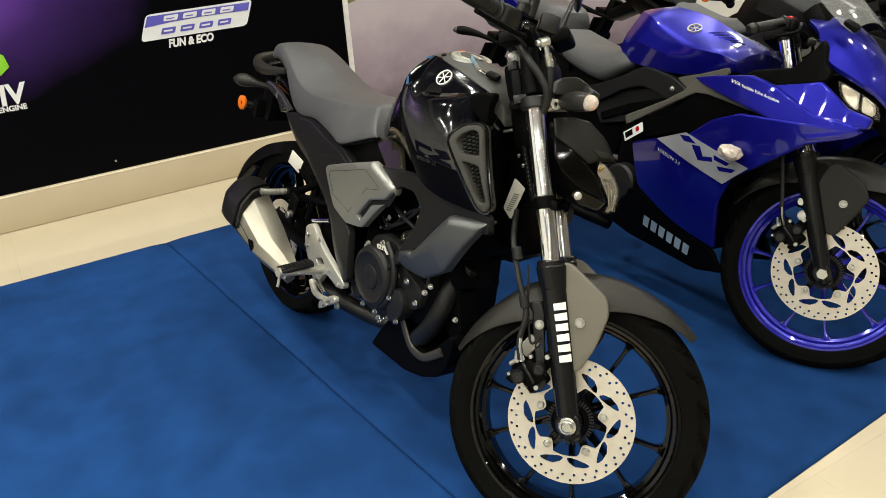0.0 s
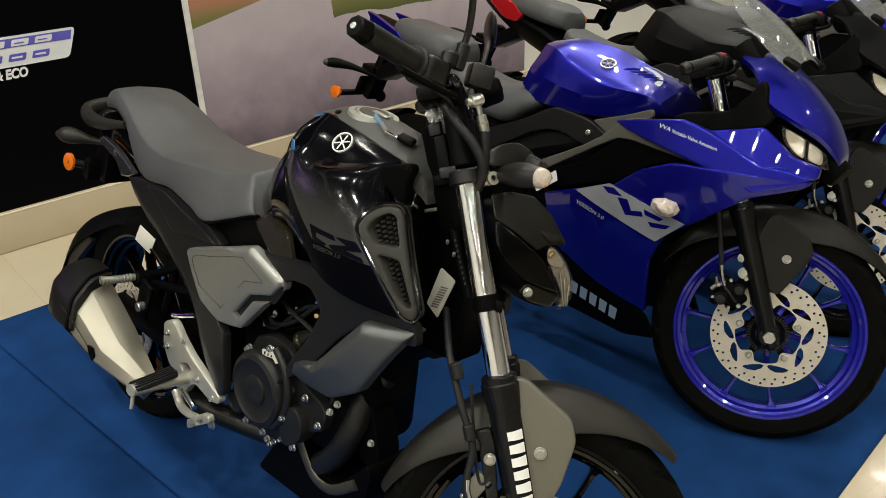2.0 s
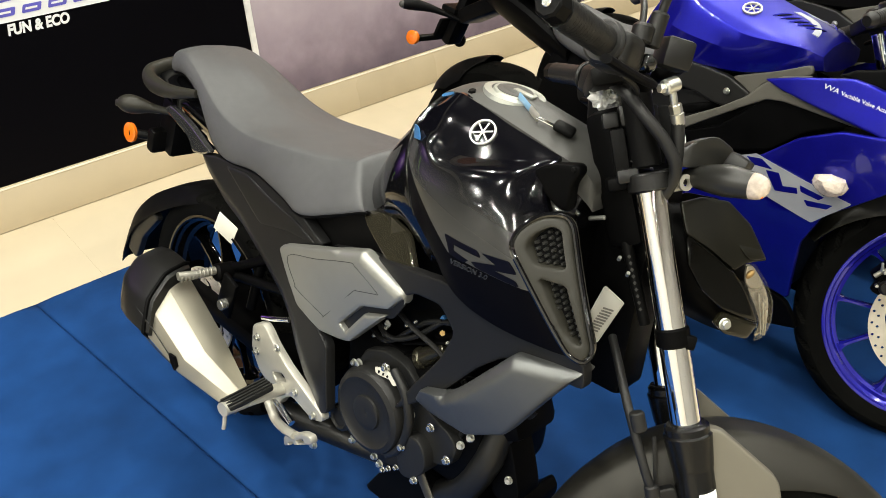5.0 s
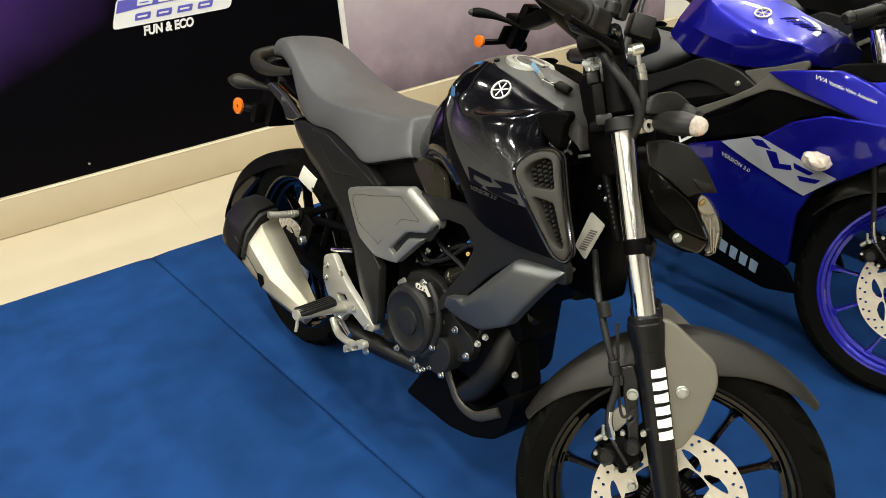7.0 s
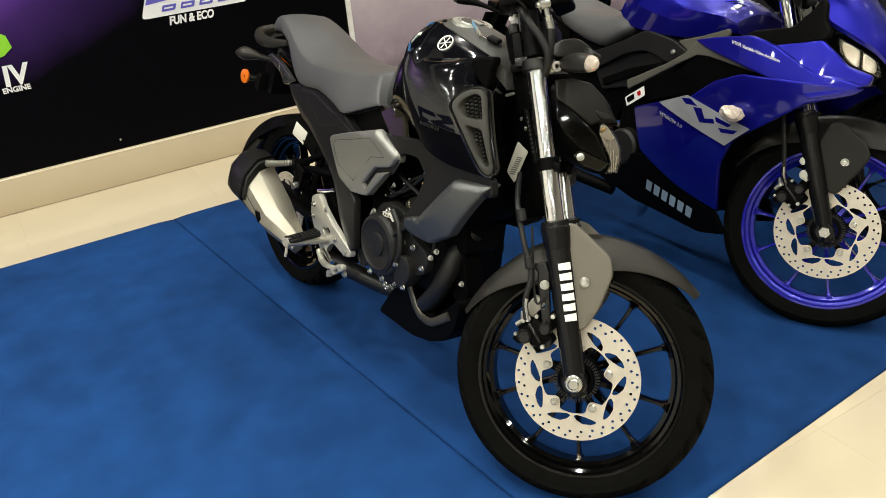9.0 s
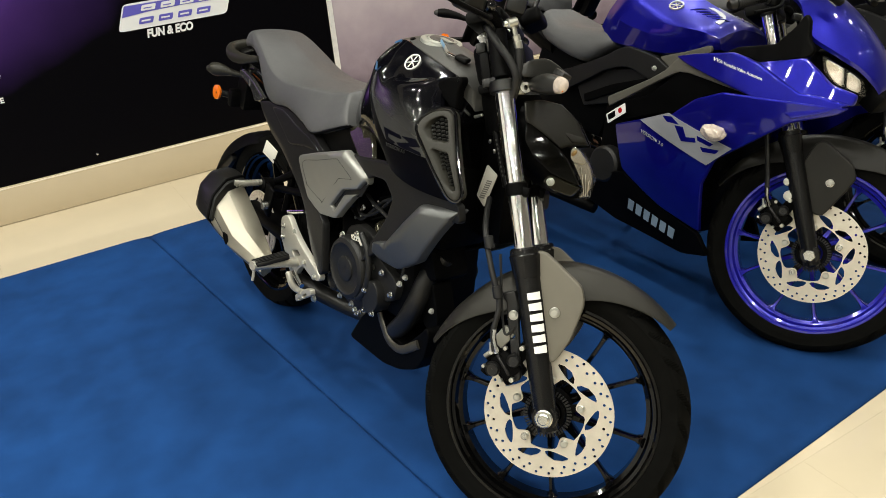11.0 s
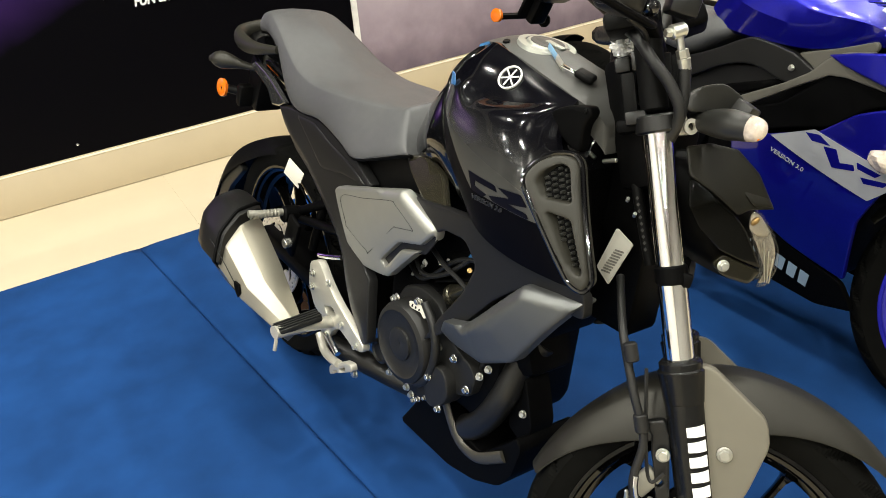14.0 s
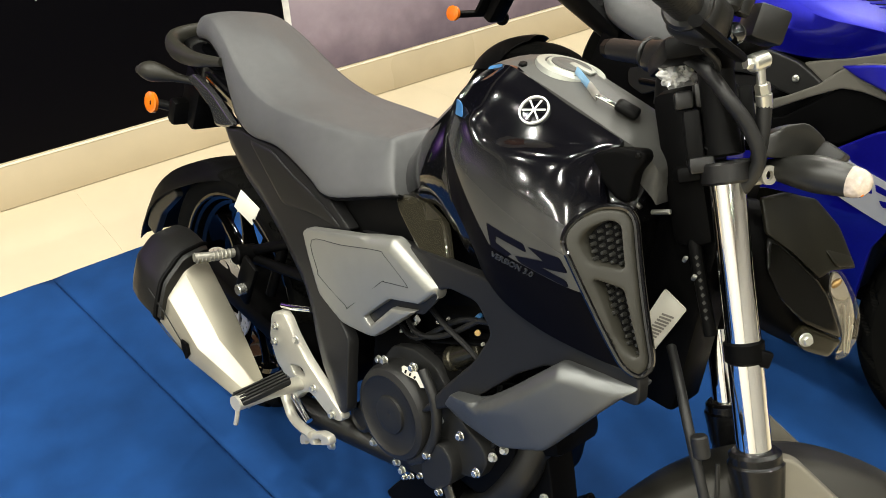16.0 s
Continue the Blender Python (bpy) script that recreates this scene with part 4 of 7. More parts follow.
for s in (-1, 1):
    e0, e1 = Vector((0.868, s * 0.338, 1.09)), Vector((0.926, s * 0.228, 1.085))
    dv = (e0 - e1).normalized()
    g = tube(B(), [e0, e0.lerp(e1, 0.5), e1], 0.0185, 20)
    gp = part("grip", moved(g, ST), GRIP, hb, "ribbed rubber grip")
    for k in range(14):
        p0 = e0.lerp(e1, 0.12 + k * 0.055)
        part("grip_rib", moved(cyl(B(), p0, p0 + dv * 0.0025, 0.01868, seg=20), ST), GRIP, gp)
    part("bar_end", moved(cyl(B(), e0, e0 + dv * 0.026, 0.0185, 0.017, seg=8, edge=0.003), ST), MATT_BLACK, hb)
    part("bar_end_screw", moved(cyl(B(), e0 + dv * 0.0258, e0 + dv * 0.029, 0.0055, seg=12, edge=0.001), ST), BOLT, hb)
    sw = box(B(), (0.945, s * 0.198, 1.08), (0.055, 0.06, 0.05), (0, 0, s * 28), bevel=0.014, seg=3)
    cyl(sw, e1 - dv * 0.006, e1 + dv * 0.004, 0.027, seg=22, edge=0.003)
    cyl(sw, (0.97, s * 0.175, 1.1), (0.97, s * 0.175, 1.125), 0.014, seg=14, edge=0.004)
    part("switch_housing", moved(sw, ST), SATIN_BLACK, hb, "black switch and throttle housing")
    lv = tube(B(), [(0.985, s * 0.17, 1.062), (0.995, s * 0.21, 1.052), (0.965, s * 0.28, 1.05), (0.93, s * 0.345, 1.052)], 0.0055, 10, flat=1.4)
    part("lever_pivot", moved(ball(B(), (0.985, s * 0.178, 1.078), 0.0135, (1, 1, 0.9), 18), ST), GLOSS_BLACK, hb)
    part("brake_lever" if s < 0 else "clutch_lever", moved(lv, ST), DEEP_BLACK, hb)
    base = Vector((0.985, s * 0.16, 1.1))
    mr_ = tube(B(), [base + Vector((0, 0, 0.02)), base + Vector((0.004, s * 0.012, 0.07)), base + Vector((0.0, s * 0.05, 0.12)), base + Vector((-0.01, s * 0.12, 0.16))], 0.006, 10)
    cyl(mr_, base, base + Vector((0.002, s * 0.004, 0.045)), 0.0115, seg=14, edge=0.003)
    mi = part("mirror", moved(mr_, ST), SATIN_BLACK, hb, "black rear-view mirror on a stem")
    ball(head_ := B(), base + Vector((-0.015, s * 0.17, 0.185)), 0.06, (0.22, 1.15, 0.72), 20, (0, -15, s * 10))
    part("mirror_head", moved(head_, ST), SATIN_BLACK, mi)
rv = box(B(), (1.02, -0.12, 1.105), (0.042, 0.04, 0.04), (0, 0, 20), bevel=0.006)
part("fluid_reservoir", moved(rv, ST), SATIN_BLACK, hb, "black brake fluid reservoir")
part("instrument", moved(box(B(), (1.03, 0.02, 1.105), (0.05, 0.1, 0.035), (0, -35, 0), bevel=0.01, seg=3), ST), DEEP_BLACK, fz, "black instrument pod")
bj = cyl(B(), (1.018, -0.139, 1.058), (1.034, -0.127, 1.07), 0.0105, seg=14, edge=0.002)
cyl(bj, (1.012, -0.143, 1.056), (1.019, -0.138, 1.059), 0.0065, seg=6, edge=0.001)
cyl(bj, (1.03, -0.13, 1.06), (1.04, -0.124, 1.04), 0.0055, seg=10)
cyl(bj, (1.039, -0.125, 1.043), (1.045, -0.121, 1.033), 0.0088, seg=6, edge=0.001)
cyl(bj, (1.045, -0.121, 1.033), (1.053, -0.116, 1.018), 0.0095, 0.0085, seg=14, edge=0.001)
part("banjo_fitting", moved(bj, ST), BOLT, fz, "bright hose banjo fitting")
part("front_hose", moved(tube(B(), [(1.051, -0.117, 1.022), (1.06, -0.113, 0.99), (1.066, -0.106, 0.955), (1.062, -0.09, 0.92), (1.05, -0.06, 0.89)], 0.0088, 12), ST), GRIP, fz, "black rubber hose")
part("clutch_cable", moved(tube(B(), [(0.95, -0.06, 1.06), (0.976, -0.112, 1.043), (1.008, -0.13, 1.017), (1.043, -0.129, 0.99), (1.066, -0.12, 0.955), (1.055, -0.09, 0.9)], 0.0085, 12), ST), GRIP, fz, "black sheathed cable")
part("throttle_cable", moved(tube(B(), [(0.96, -0.16, 1.06), (0.985, -0.13, 1.05), (0.99, -0.1, 1.03), (0.985, -0.07, 0.99), (0.98, -0.05, 0.94)], 0.004, 8), ST), GRIP, fz)
for at_ in ((0.972, -0.072, 1.062), (0.984, -0.083, 1.055), (1.002, -0.07, 1.052)):
    part("cable_clip", moved(cyl(B(), at_, Vector(at_) + Vector((0.006, -0.008, 0.006)), 0.0055, seg=10, edge=0.001), ST), BOLT, fz)
rnd = random.Random(4)
wrap = B()
bmesh.ops.create_icosphere(wrap, subdivisions=4, radius=0.022)
for v_ in wrap.verts:
    v_.co *= 1 + 0.35 * noise.noise(v_.co * 100) + 0.2 * noise.noise(v_.co * 320) + rnd.uniform(-0.02, 0.02)
bmesh.ops.transform(wrap, matrix=pose(0.956, -0.02, 1.038) @ Matrix.Diagonal((1.05, 1.0, 0.85, 1)), verts=wrap.verts)
tagged(part("crumpled_wrap", moved(wrap, fz.matrix_basis @ ST), FOIL, None, angle=15), "crumpled clear plastic wrap tucked beside the ignition switch", "plastic wrap")
part("ignition_lock", moved(cyl(B(), (0.965, 0, 1.0), (0.955, 0, 1.045), 0.026, seg=20, edge=0.004), ST), MATT_BLACK, fz)
part("yellow_cap", moved(cyl(B(), (0.99, -0.045, 1.06), (0.988, -0.045, 1.075), 0.007, seg=10), ST), YELLOW, fz)
column = box(B(), (1.03, 0, 0.93), (0.06, 0.07, 0.2), (0, -24.5, 0), bevel=0.015)
part("steering_head", column, DEEP_BLACK, fz)
rod = part("guide_rod", tube(B(), [(1.03, -0.02, 0.93), (1.07, -0.025, 0.84), (1.122, -0.025, 0.735)], 0.0085, 14), MATT_BLACK, fz, "black rod with stamped marks")
for k in range(9):
    q_ = Vector((1.078, -0.025, 0.828)).lerp(Vector((1.112, -0.025, 0.757)), k / 8)
    part("stamped_mark", box(B(), q_ + Vector((0.002, -0.0085, 0.002)), (0.004, 0.0012, 0.0045), (0, 26, 0), bevel=0), SATIN_GREY, rod)

# headlamp mask, lens and indicators
def mask_ring(x, hw, zt, zb, nose):
    pts = [(0, zt), (hw * 0.7, zt - 0.008), (hw, (zt + zb) / 2 + 0.03), (hw * 0.8, zb + 0.03), (0, zb)]
    c = catmull([(0, a, b) for a, b in pts], 4)
    sh = lambda p: Vector((x + nose * (1 - (abs(p.y) / max(hw, 1e-6)) ** 2) * 0.03 - (p.z - zb) * 0.22, p.y, p.z))
    return [sh(Vector((0, -p.y, p.z))) for p in c] + [sh(Vector((0, p.y, p.z))) for p in reversed(c[1:-1])]


mask = [mask_ring(1.105, 0.065, 0.92, 0.78, 0), mask_ring(1.14, 0.07, 0.915, 0.76, 0.3), mask_ring(1.18, 0.068, 0.895, 0.75, 0.6), mask_ring(1.205, 0.05, 0.865, 0.75, 0.8), mask_ring(1.22, 0.035, 0.84, 0.758, 1)]
hm = part("headlamp_mask", moved(_skinned(smooth_rings(mask, 4)), ST), DEEP_BLACK, fz, "dark pointed headlamp mask")
mask_y = field((1.091, 0.925, 0.08), (1.11, 0.877, 0.094), (1.17, 0.804, 0.093), (1.14, 0.86, 0.095), (1.195, 0.776, 0.082), (1.202, 0.864, 0.064), (1.239, 0.786, 0.062), (1.216, 0.906, 0.012), (1.258, 0.839, 0.018), (1.274, 0.774, 0.02), (1.247, 0.748, 0.035), (1.15, 0.92, 0.062))
MASK_TOP = [(1.088, 0.92), (1.119, 0.935), (1.16, 0.938), (1.20, 0.914), (1.238, 0.87), (1.204, 0.86), (1.189, 0.847), (1.145, 0.868), (1.105, 0.882)]
MASK_BROW = [(1.14, 0.925), (1.166, 0.934), (1.202, 0.91), (1.236, 0.872), (1.207, 0.865), (1.187, 0.88)]
MASK_CHEEK = [(1.106, 0.879), (1.119, 0.879), (1.149, 0.865), (1.189, 0.845), (1.21, 0.828), (1.248, 0.782), (1.214, 0.786), (1.184, 0.792), (1.143, 0.815), (1.118, 0.842)]
MASK_LOW = [(1.175, 0.772), (1.186, 0.789), (1.214, 0.785), (1.25, 0.779), (1.238, 0.755), (1.199, 0.758)]
LENS = [(1.203, 0.86), (1.218, 0.864), (1.248, 0.839), (1.266, 0.815), (1.272, 0.787), (1.266, 0.76), (1.247, 0.752), (1.253, 0.778), (1.233, 0.804), (1.211, 0.832)]
for s in (-1, 1):
    new_m = s < 0
    part("mask_upper", panel(MASK_TOP, lambda x, z: max(0.004, mask_y(x, z)), s, th=0.008, h=0.005, r=0.006, step=0.008, corner=0.004, place=ST), material("dark_olive_matt_plastic", (0.0072, 0.0068, 0.0045), 0.36, 0.0, 0.0, 0.1, spec=0.2) if new_m else bpy.data.materials["dark_olive_matt_plastic"], hm)
    part("mask_cheek", panel(MASK_CHEEK, lambda x, z: max(0.004, mask_y(x, z)), s, th=0.008, h=0.004, r=0.005, step=0.008, corner=0.006, place=ST), material("gloss_black_mask", (0.0015, 0.0015, 0.0012), 0.08, 0, 0.0, 0.1, spec=0.25) if new_m else bpy.data.materials["gloss_black_mask"], hm)
    part("mask_brow", panel(MASK_BROW, lambda x, z: max(0.004, mask_y(x, z) + 0.003 - 0.5 * max(0, z - 0.875)), s, th=0.006, h=0.006, r=0.005, step=0.008, corner=0.006, place=ST), bpy.data.materials["dark_olive_matt_plastic"], hm)
    part("mask_lower", panel(MASK_LOW, lambda x, z: max(0.004, mask_y(x, z) - 0.002), s, th=0.008, h=0.004, r=0.005, step=0.008, corner=0.006, place=ST), material("olive_gloss", (0.008, 0.0072, 0.004), 0.16, 0, 0.1, 0.1, spec=0.35) if new_m else bpy.data.materials["olive_gloss"], hm)
    part("headlamp_lens", panel(LENS, lambda x, z: max(0.014, mask_y(x, z)), s, th=0.002, h=0.004, r=0.01, step=0.008, corner=0.008, place=ST), CLEAR, hm, "clear headlamp lens")
    part("reflector", panel([(1.207, 0.857), (1.219, 0.859), (1.244, 0.836), (1.239, 0.828), (1.222, 0.826), (1.211, 0.834)], lambda x, z: max(0.003, mask_y(x, z) - 0.007), s, th=0.003, h=0.004, r=0.006, step=0.008, place=ST), ALU, hm)
    part("lamp_bulb", moved(ball(B(), (1.216, s * (mask_y(1.216, 0.846) - 0.001), 0.846), 0.006, (0.8, 0.7, 1.4), 12, (0, 30, 0)), ST), BRASS, hm)
    part("lamp_backing", panel([(1.206, 0.857), (1.218, 0.861), (1.245, 0.838), (1.262, 0.814), (1.268, 0.787), (1.263, 0.763), (1.25, 0.757), (1.256, 0.778), (1.236, 0.806), (1.214, 0.832)], lambda x, z: max(0.0015, mask_y(x, z) - 0.012), s, th=0.0012, h=0.003, r=0.006, step=0.01, place=ST), material("smoked_trim", (0.5, 0.49, 0.45), 0.2, 0.75, 0, 0.4, 120, bump=0.5, bump_scale=220) if new_m else bpy.data.materials["smoked_trim"], hm)
    for dx in (0.0, 0.012, 0.022):
        part("lens_rib", panel([(1.238 + dx, 0.822 - dx), (1.2395 + dx, 0.822 - dx), (1.2615 + dx * 0.3, 0.764), (1.26 + dx * 0.3, 0.764)], lambda x, z: max(0.012, mask_y(x, z) - 0.004), s, th=0.002, h=0.003, r=0.001, step=0.02, corner=0.0005, place=ST), ALU, hm)
    bolt(fz, (1.192, s * 0.091, 0.774), (0.3, s, 0), 0.0065, ST)

# turn signal on its bracket, on the side that faces the aisle
s = -1
pod = tube(B(), [(1.085, s * 0.078, 0.956), (1.11, s * 0.103, 0.961), (1.135, s * 0.126, 0.964), (1.160, s * 0.146, 0.965)], lambda t: 0.0105 + 0.0112 * math.sin(min(1, t * 1.5) * math.pi / 2) - 0.0036 * max(0, t - 0.66) * 3, 20, flat=0.88)
part("turn_signal", moved(pod, ST), SIGNAL_POD, fz, "black turn signal with clear tip")
tip = tube(B(), [(1.159, s * 0.145, 0.965), (1.165, s * 0.150, 0.9652), (1.172, s * 0.155, 0.9655), (1.177, s * 0.159, 0.9655)], lambda t: 0.0179 * math.sqrt(max(0.1, 1 - t ** 2.2 * 0.92)), 22, flat=0.88)
part("signal_lens", moved(tip, ST), SIGNAL, fz, "frosted clear signal lens")
part("signal_bulb", moved(ball(B(), (1.172, s * 0.157, 0.957), 0.005, (0.5, 0.5, 1.1), 12), ST), AMBER, fz)
wing = panel([(1.06, 0.985), (1.08, 1.005), (1.11, 1.02), (1.145, 1.008), (1.148, 0.985), (1.07, 0.965)], lambda x, z: 0.106 - 0.8 * max(0, x - 1.08), s, th=0.05, h=0.006, r=0.008, step=0.012, place=ST)
part("signal_bracket", wing, SIGNAL_POD, fz)
part("signal_block", moved(box(B(), (1.148, s * 0.085, 0.988), (0.03, 0.03, 0.026), (0, 20, s * 30), bevel=0.004), ST), SATIN_BLACK, fz)

# tank: inner shell, moulded side shells, ridge cover
tank_secs = [(0.585, 0.835, (0.06, 0.825), (0.085, 0.79), (0.08, 0.75), 0.74), (0.64, 0.915, (0.07, 0.898), (0.108, 0.84), (0.105, 0.76), 0.73),
             (0.70, 0.968, (0.06, 0.955), (0.12, 0.885), (0.12, 0.78), 0.71), (0.78, 0.985, (0.055, 0.965), (0.112, 0.88), (0.11, 0.72), 0.70),
             (0.87, 0.975, (0.055, 0.95), (0.11, 0.88), (0.11, 0.72), 0.70), (0.95, 0.955, (0.05, 0.93), (0.09, 0.88), (0.10, 0.74), 0.72), (1.0, 0.935, (0.04, 0.915), (0.07, 0.87), (0.09, 0.76), 0.74)]
rings = [half_ring(x, [(0, zt), a, b_, c_, (0, zb)]) for x, zt, a, b_, c_, zb in tank_secs]
tank = part("fuel_tank", _skinned(smooth_rings(rings, 5)), GLOSS_BLACK, fz, "gloss black fuel tank")
# seven stations from the seat to the fork, each from the ridge down to the frame: x, half-width, z
STATIONS = [
    [(0.722, 0.056, 0.986), (0.709, 0.082, 0.964), (0.703, 0.104, 0.938), (0.703, 0.113, 0.916), (0.706, 0.121, 0.893), (0.712, 0.126, 0.868), (0.724, 0.128, 0.832), (0.737, 0.126, 0.798), (0.744, 0.112, 0.784)],
    [(0.757, 0.067, 0.999), (0.755, 0.095, 0.972), (0.755, 0.117, 0.94), (0.752, 0.135, 0.924), (0.752, 0.143, 0.893), (0.757, 0.148, 0.868), (0.77, 0.150, 0.825), (0.784, 0.148, 0.785), (0.792, 0.132, 0.762)],
    [(0.806, 0.070, 0.990), (0.806, 0.097, 0.961), (0.80, 0.121, 0.922), (0.798, 0.146, 0.908), (0.80, 0.155, 0.885), (0.804, 0.161, 0.862), (0.816, 0.165, 0.82), (0.828, 0.164, 0.77), (0.836, 0.155, 0.738)],
    [(0.866, 0.071, 0.974), (0.868, 0.094, 0.954), (0.862, 0.115, 0.928), (0.86, 0.143, 0.914), (0.86, 0.159, 0.888), (0.863, 0.168, 0.86), (0.872, 0.173, 0.815), (0.88, 0.172, 0.755), (0.888, 0.162, 0.714)],
    [(0.92, 0.071, 0.962), (0.922, 0.086, 0.951), (0.922, 0.099, 0.939), (0.918, 0.128, 0.922), (0.915, 0.15, 0.893), (0.918, 0.164, 0.862), (0.93, 0.172, 0.815), (0.948, 0.170, 0.75), (0.96, 0.160, 0.702)],
    [(0.95, 0.0705, 0.955), (0.952, 0.076, 0.951), (0.954, 0.083, 0.946), (0.944, 0.105, 0.926), (0.947, 0.128, 0.899), (0.955, 0.149, 0.872), (0.978, 0.165, 0.825), (1.012, 0.158, 0.755), (1.04, 0.150, 0.70)],
    [(0.962, 0.069, 0.952), (0.963, 0.073, 0.95), (0.964, 0.078, 0.947), (0.958, 0.096, 0.921), (0.968, 0.108, 0.894), (0.99, 0.118, 0.866), (1.014, 0.128, 0.82), (1.055, 0.136, 0.75), (1.09, 0.136, 0.70)]]


def side_shell(side, n=7):
    cols = []
    for st in STATIONS:
        top = catmull(st[:3], n)
        low = catmull([st[2]] + st[3:], n)
        cols.append(top[:-1] + low)
    rows = [catmull([c[k] for c in cols], 9) for k in range(len(cols[0]))]
    return [[Vector((p.x, side * p.y, p.z)) for p in r] for r in rows]


SHELL = np.array([[tuple(p) for p in r] for r in side_shell(1)]).reshape(-1, 3)


def on_shell(x, z):
    """Half-width of the side shell at x, z: the mean of its nearest knots."""
    d2 = (SHELL[:, 0] - x) ** 2 + (SHELL[:, 2] - z) ** 2
    d2 = d2 + (SHELL[:, 2] > 0.93) * 0.01
    i = np.argsort(d2)[:5]
    w = 1 / (d2[i] + 1e-7)
    return float((SHELL[i, 1] * w).sum() / w.sum())


for s in (-1, 1):
    grid_ = side_shell(s)
    sb = B()
    vs = [[sb.verts.new(p) for p in r] for r in grid_]
    inner = [[sb.verts.new(p - Vector((0, s * 0.012, 0))) for p in r] for r in grid_]
    nr, nc = len(vs), len(vs[0])
    for i in range(nr - 1):
        for j in range(nc - 1):
            sb.faces.new((vs[i][j], vs[i][j + 1], vs[i + 1][j + 1], vs[i + 1][j]))
            sb.faces.new((inner[i][j], inner[i + 1][j], inner[i + 1][j + 1], inner[i][j + 1]))
    for i in range(nr - 1):
        for j in (0, nc - 1):
            sb.faces.new((vs[i][j], vs[i + 1][j], inner[i + 1][j], inner[i][j]))
    for j in range(nc - 1):
        for i in (0, nr - 1):
            sb.faces.new((vs[i][j], vs[i][j + 1], inner[i][j + 1], inner[i][j]))
    sh_ = part("tank_shroud", sb, SHELL_PAINT, fz, "gloss black tank side shell fading to grey", angle=19)
    bead = [Vector((p[0] - 0.003, s * (p[1] - 0.002), p[2])) for p in STATIONS[0]]
    part("shell_bead", tube(B(), bead, 0.0045, 8, 4), GLOSS_BLACK, sh_)
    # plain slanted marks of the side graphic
    for poly in ([(0.846, 0.816), (0.914, 0.813), (0.922, 0.804), (0.868, 0.806), (0.868, 0.797), (0.9, 0.792), (0.892, 0.786), (0.862, 0.788)],
                 [(0.922, 0.812), (0.97, 0.816), (0.985, 0.8), (0.948, 0.794), (0.984, 0.79), (0.99, 0.782), (0.915, 0.787), (0.905, 0.793), (0.95, 0.803)]):
        part("graphic_mark", panel(poly, lambda x, z: on_shell(x, z) + 0.0012, s, th=0.001, h=0.0002, r=0.002, step=0.012, corner=0.003), NAVY_PAINT, sh_)
    # air intake
    IN_OUT = [(0.977, 0.838), (0.973, 0.852), (0.978, 0.868), (0.991, 0.882), (1.012, 0.885), (1.025, 0.875), (1.107, 0.722), (1.103, 0.708), (1.085, 0.715), (1.061, 0.741)]
    H1 = [(0.989, 0.842), (0.989, 0.854), (0.995, 0.864), (1.006, 0.873), (1.018, 0.869), (1.043, 0.822), (1.007, 0.822)]
    H2 = [(1.018, 0.806), (1.051, 0.801), (1.095, 0.731), (1.088, 0.728), (1.069, 0.742)]
    intake_y = field((0.98, 0.845, 0.176), (0.977, 0.864, 0.16), (0.984, 0.877, 0.135), (1.004, 0.878, 0.116), (1.016, 0.869, 0.112), (1.038, 0.817, 0.134), (1.006, 0.822, 0.166), (1.063, 0.737, 0.158), (1.105, 0.72, 0.146), (1.099, 0.708, 0.148), (1.079, 0.711, 0.152))
    duct = part("air_intake", panel(IN_OUT, intake_y, s, th=0.016, h=0.006, r=0.006, step=0.006, corner=0.012, holes=[H1, H2]), INTAKE_GREY, fz, "satin grey air intake surround")
    bz = [(x, s * (intake_y(x, z) + 0.001), z) for x, z in dense(rounded(inset(IN_OUT, -0.0035), 0.012), 0.02)]
    part("intake_bezel", tube(B(), bz + bz[:1], 0.0042, 8, 1), GLOSS_BLACK, duct)
    for hole in (H1, H2):
        part("intake_back", panel(hole, lambda x, z: intake_y(x, z) - 0.014, s, th=0.003, h=0.0, step=0.02, corner=0.002), DEEP_BLACK, duct)
        xs, zs = [p[0] for p in hole], [p[1] for p in hole]
        mesh = B()
        z_ = min(zs) + 0.003
        row = 0
        while z_ < max(zs):
            x_ = min(xs) + (0.0044 if row % 2 else 0)
            while x_ < max(xs):
                if inside((x_, z_), hole):
                    cyl(mesh, (x_, s * (intake_y(x_, z_) - 0.013), z_), (x_ + 0.0006, s * (intake_y(x_, z_) - 0.004), z_ + 0.0006), 0.0031, 0.0024, seg=6, edge=0.0006)
                x_ += 0.0088
            z_ += 0.0076
            row += 1
        part("intake_mesh", mesh, SIGNAL_POD, duct, "grey grille of small pegs")
    # matt piece between the shell and the fork
    part("tank_nose_trim", panel([(0.94, 0.928), (0.95, 0.939), (0.97, 0.948), (1.004, 0.955), (1.01, 0.944), (1.0, 0.925), (1.0, 0.882), (0.984, 0.885), (0.955, 0.908)], lambda x, z: 0.097 - 0.25 * max(0, x - 0.95), s, th=0.014, h=0.005, r=0.008, step=0.01, corner=0.008), DEEP_BLACK, fz)
    bolt(fz, (1.0, s * 0.083, 0.947), (0, s, 0), 0.004, None, MATT_BLACK)

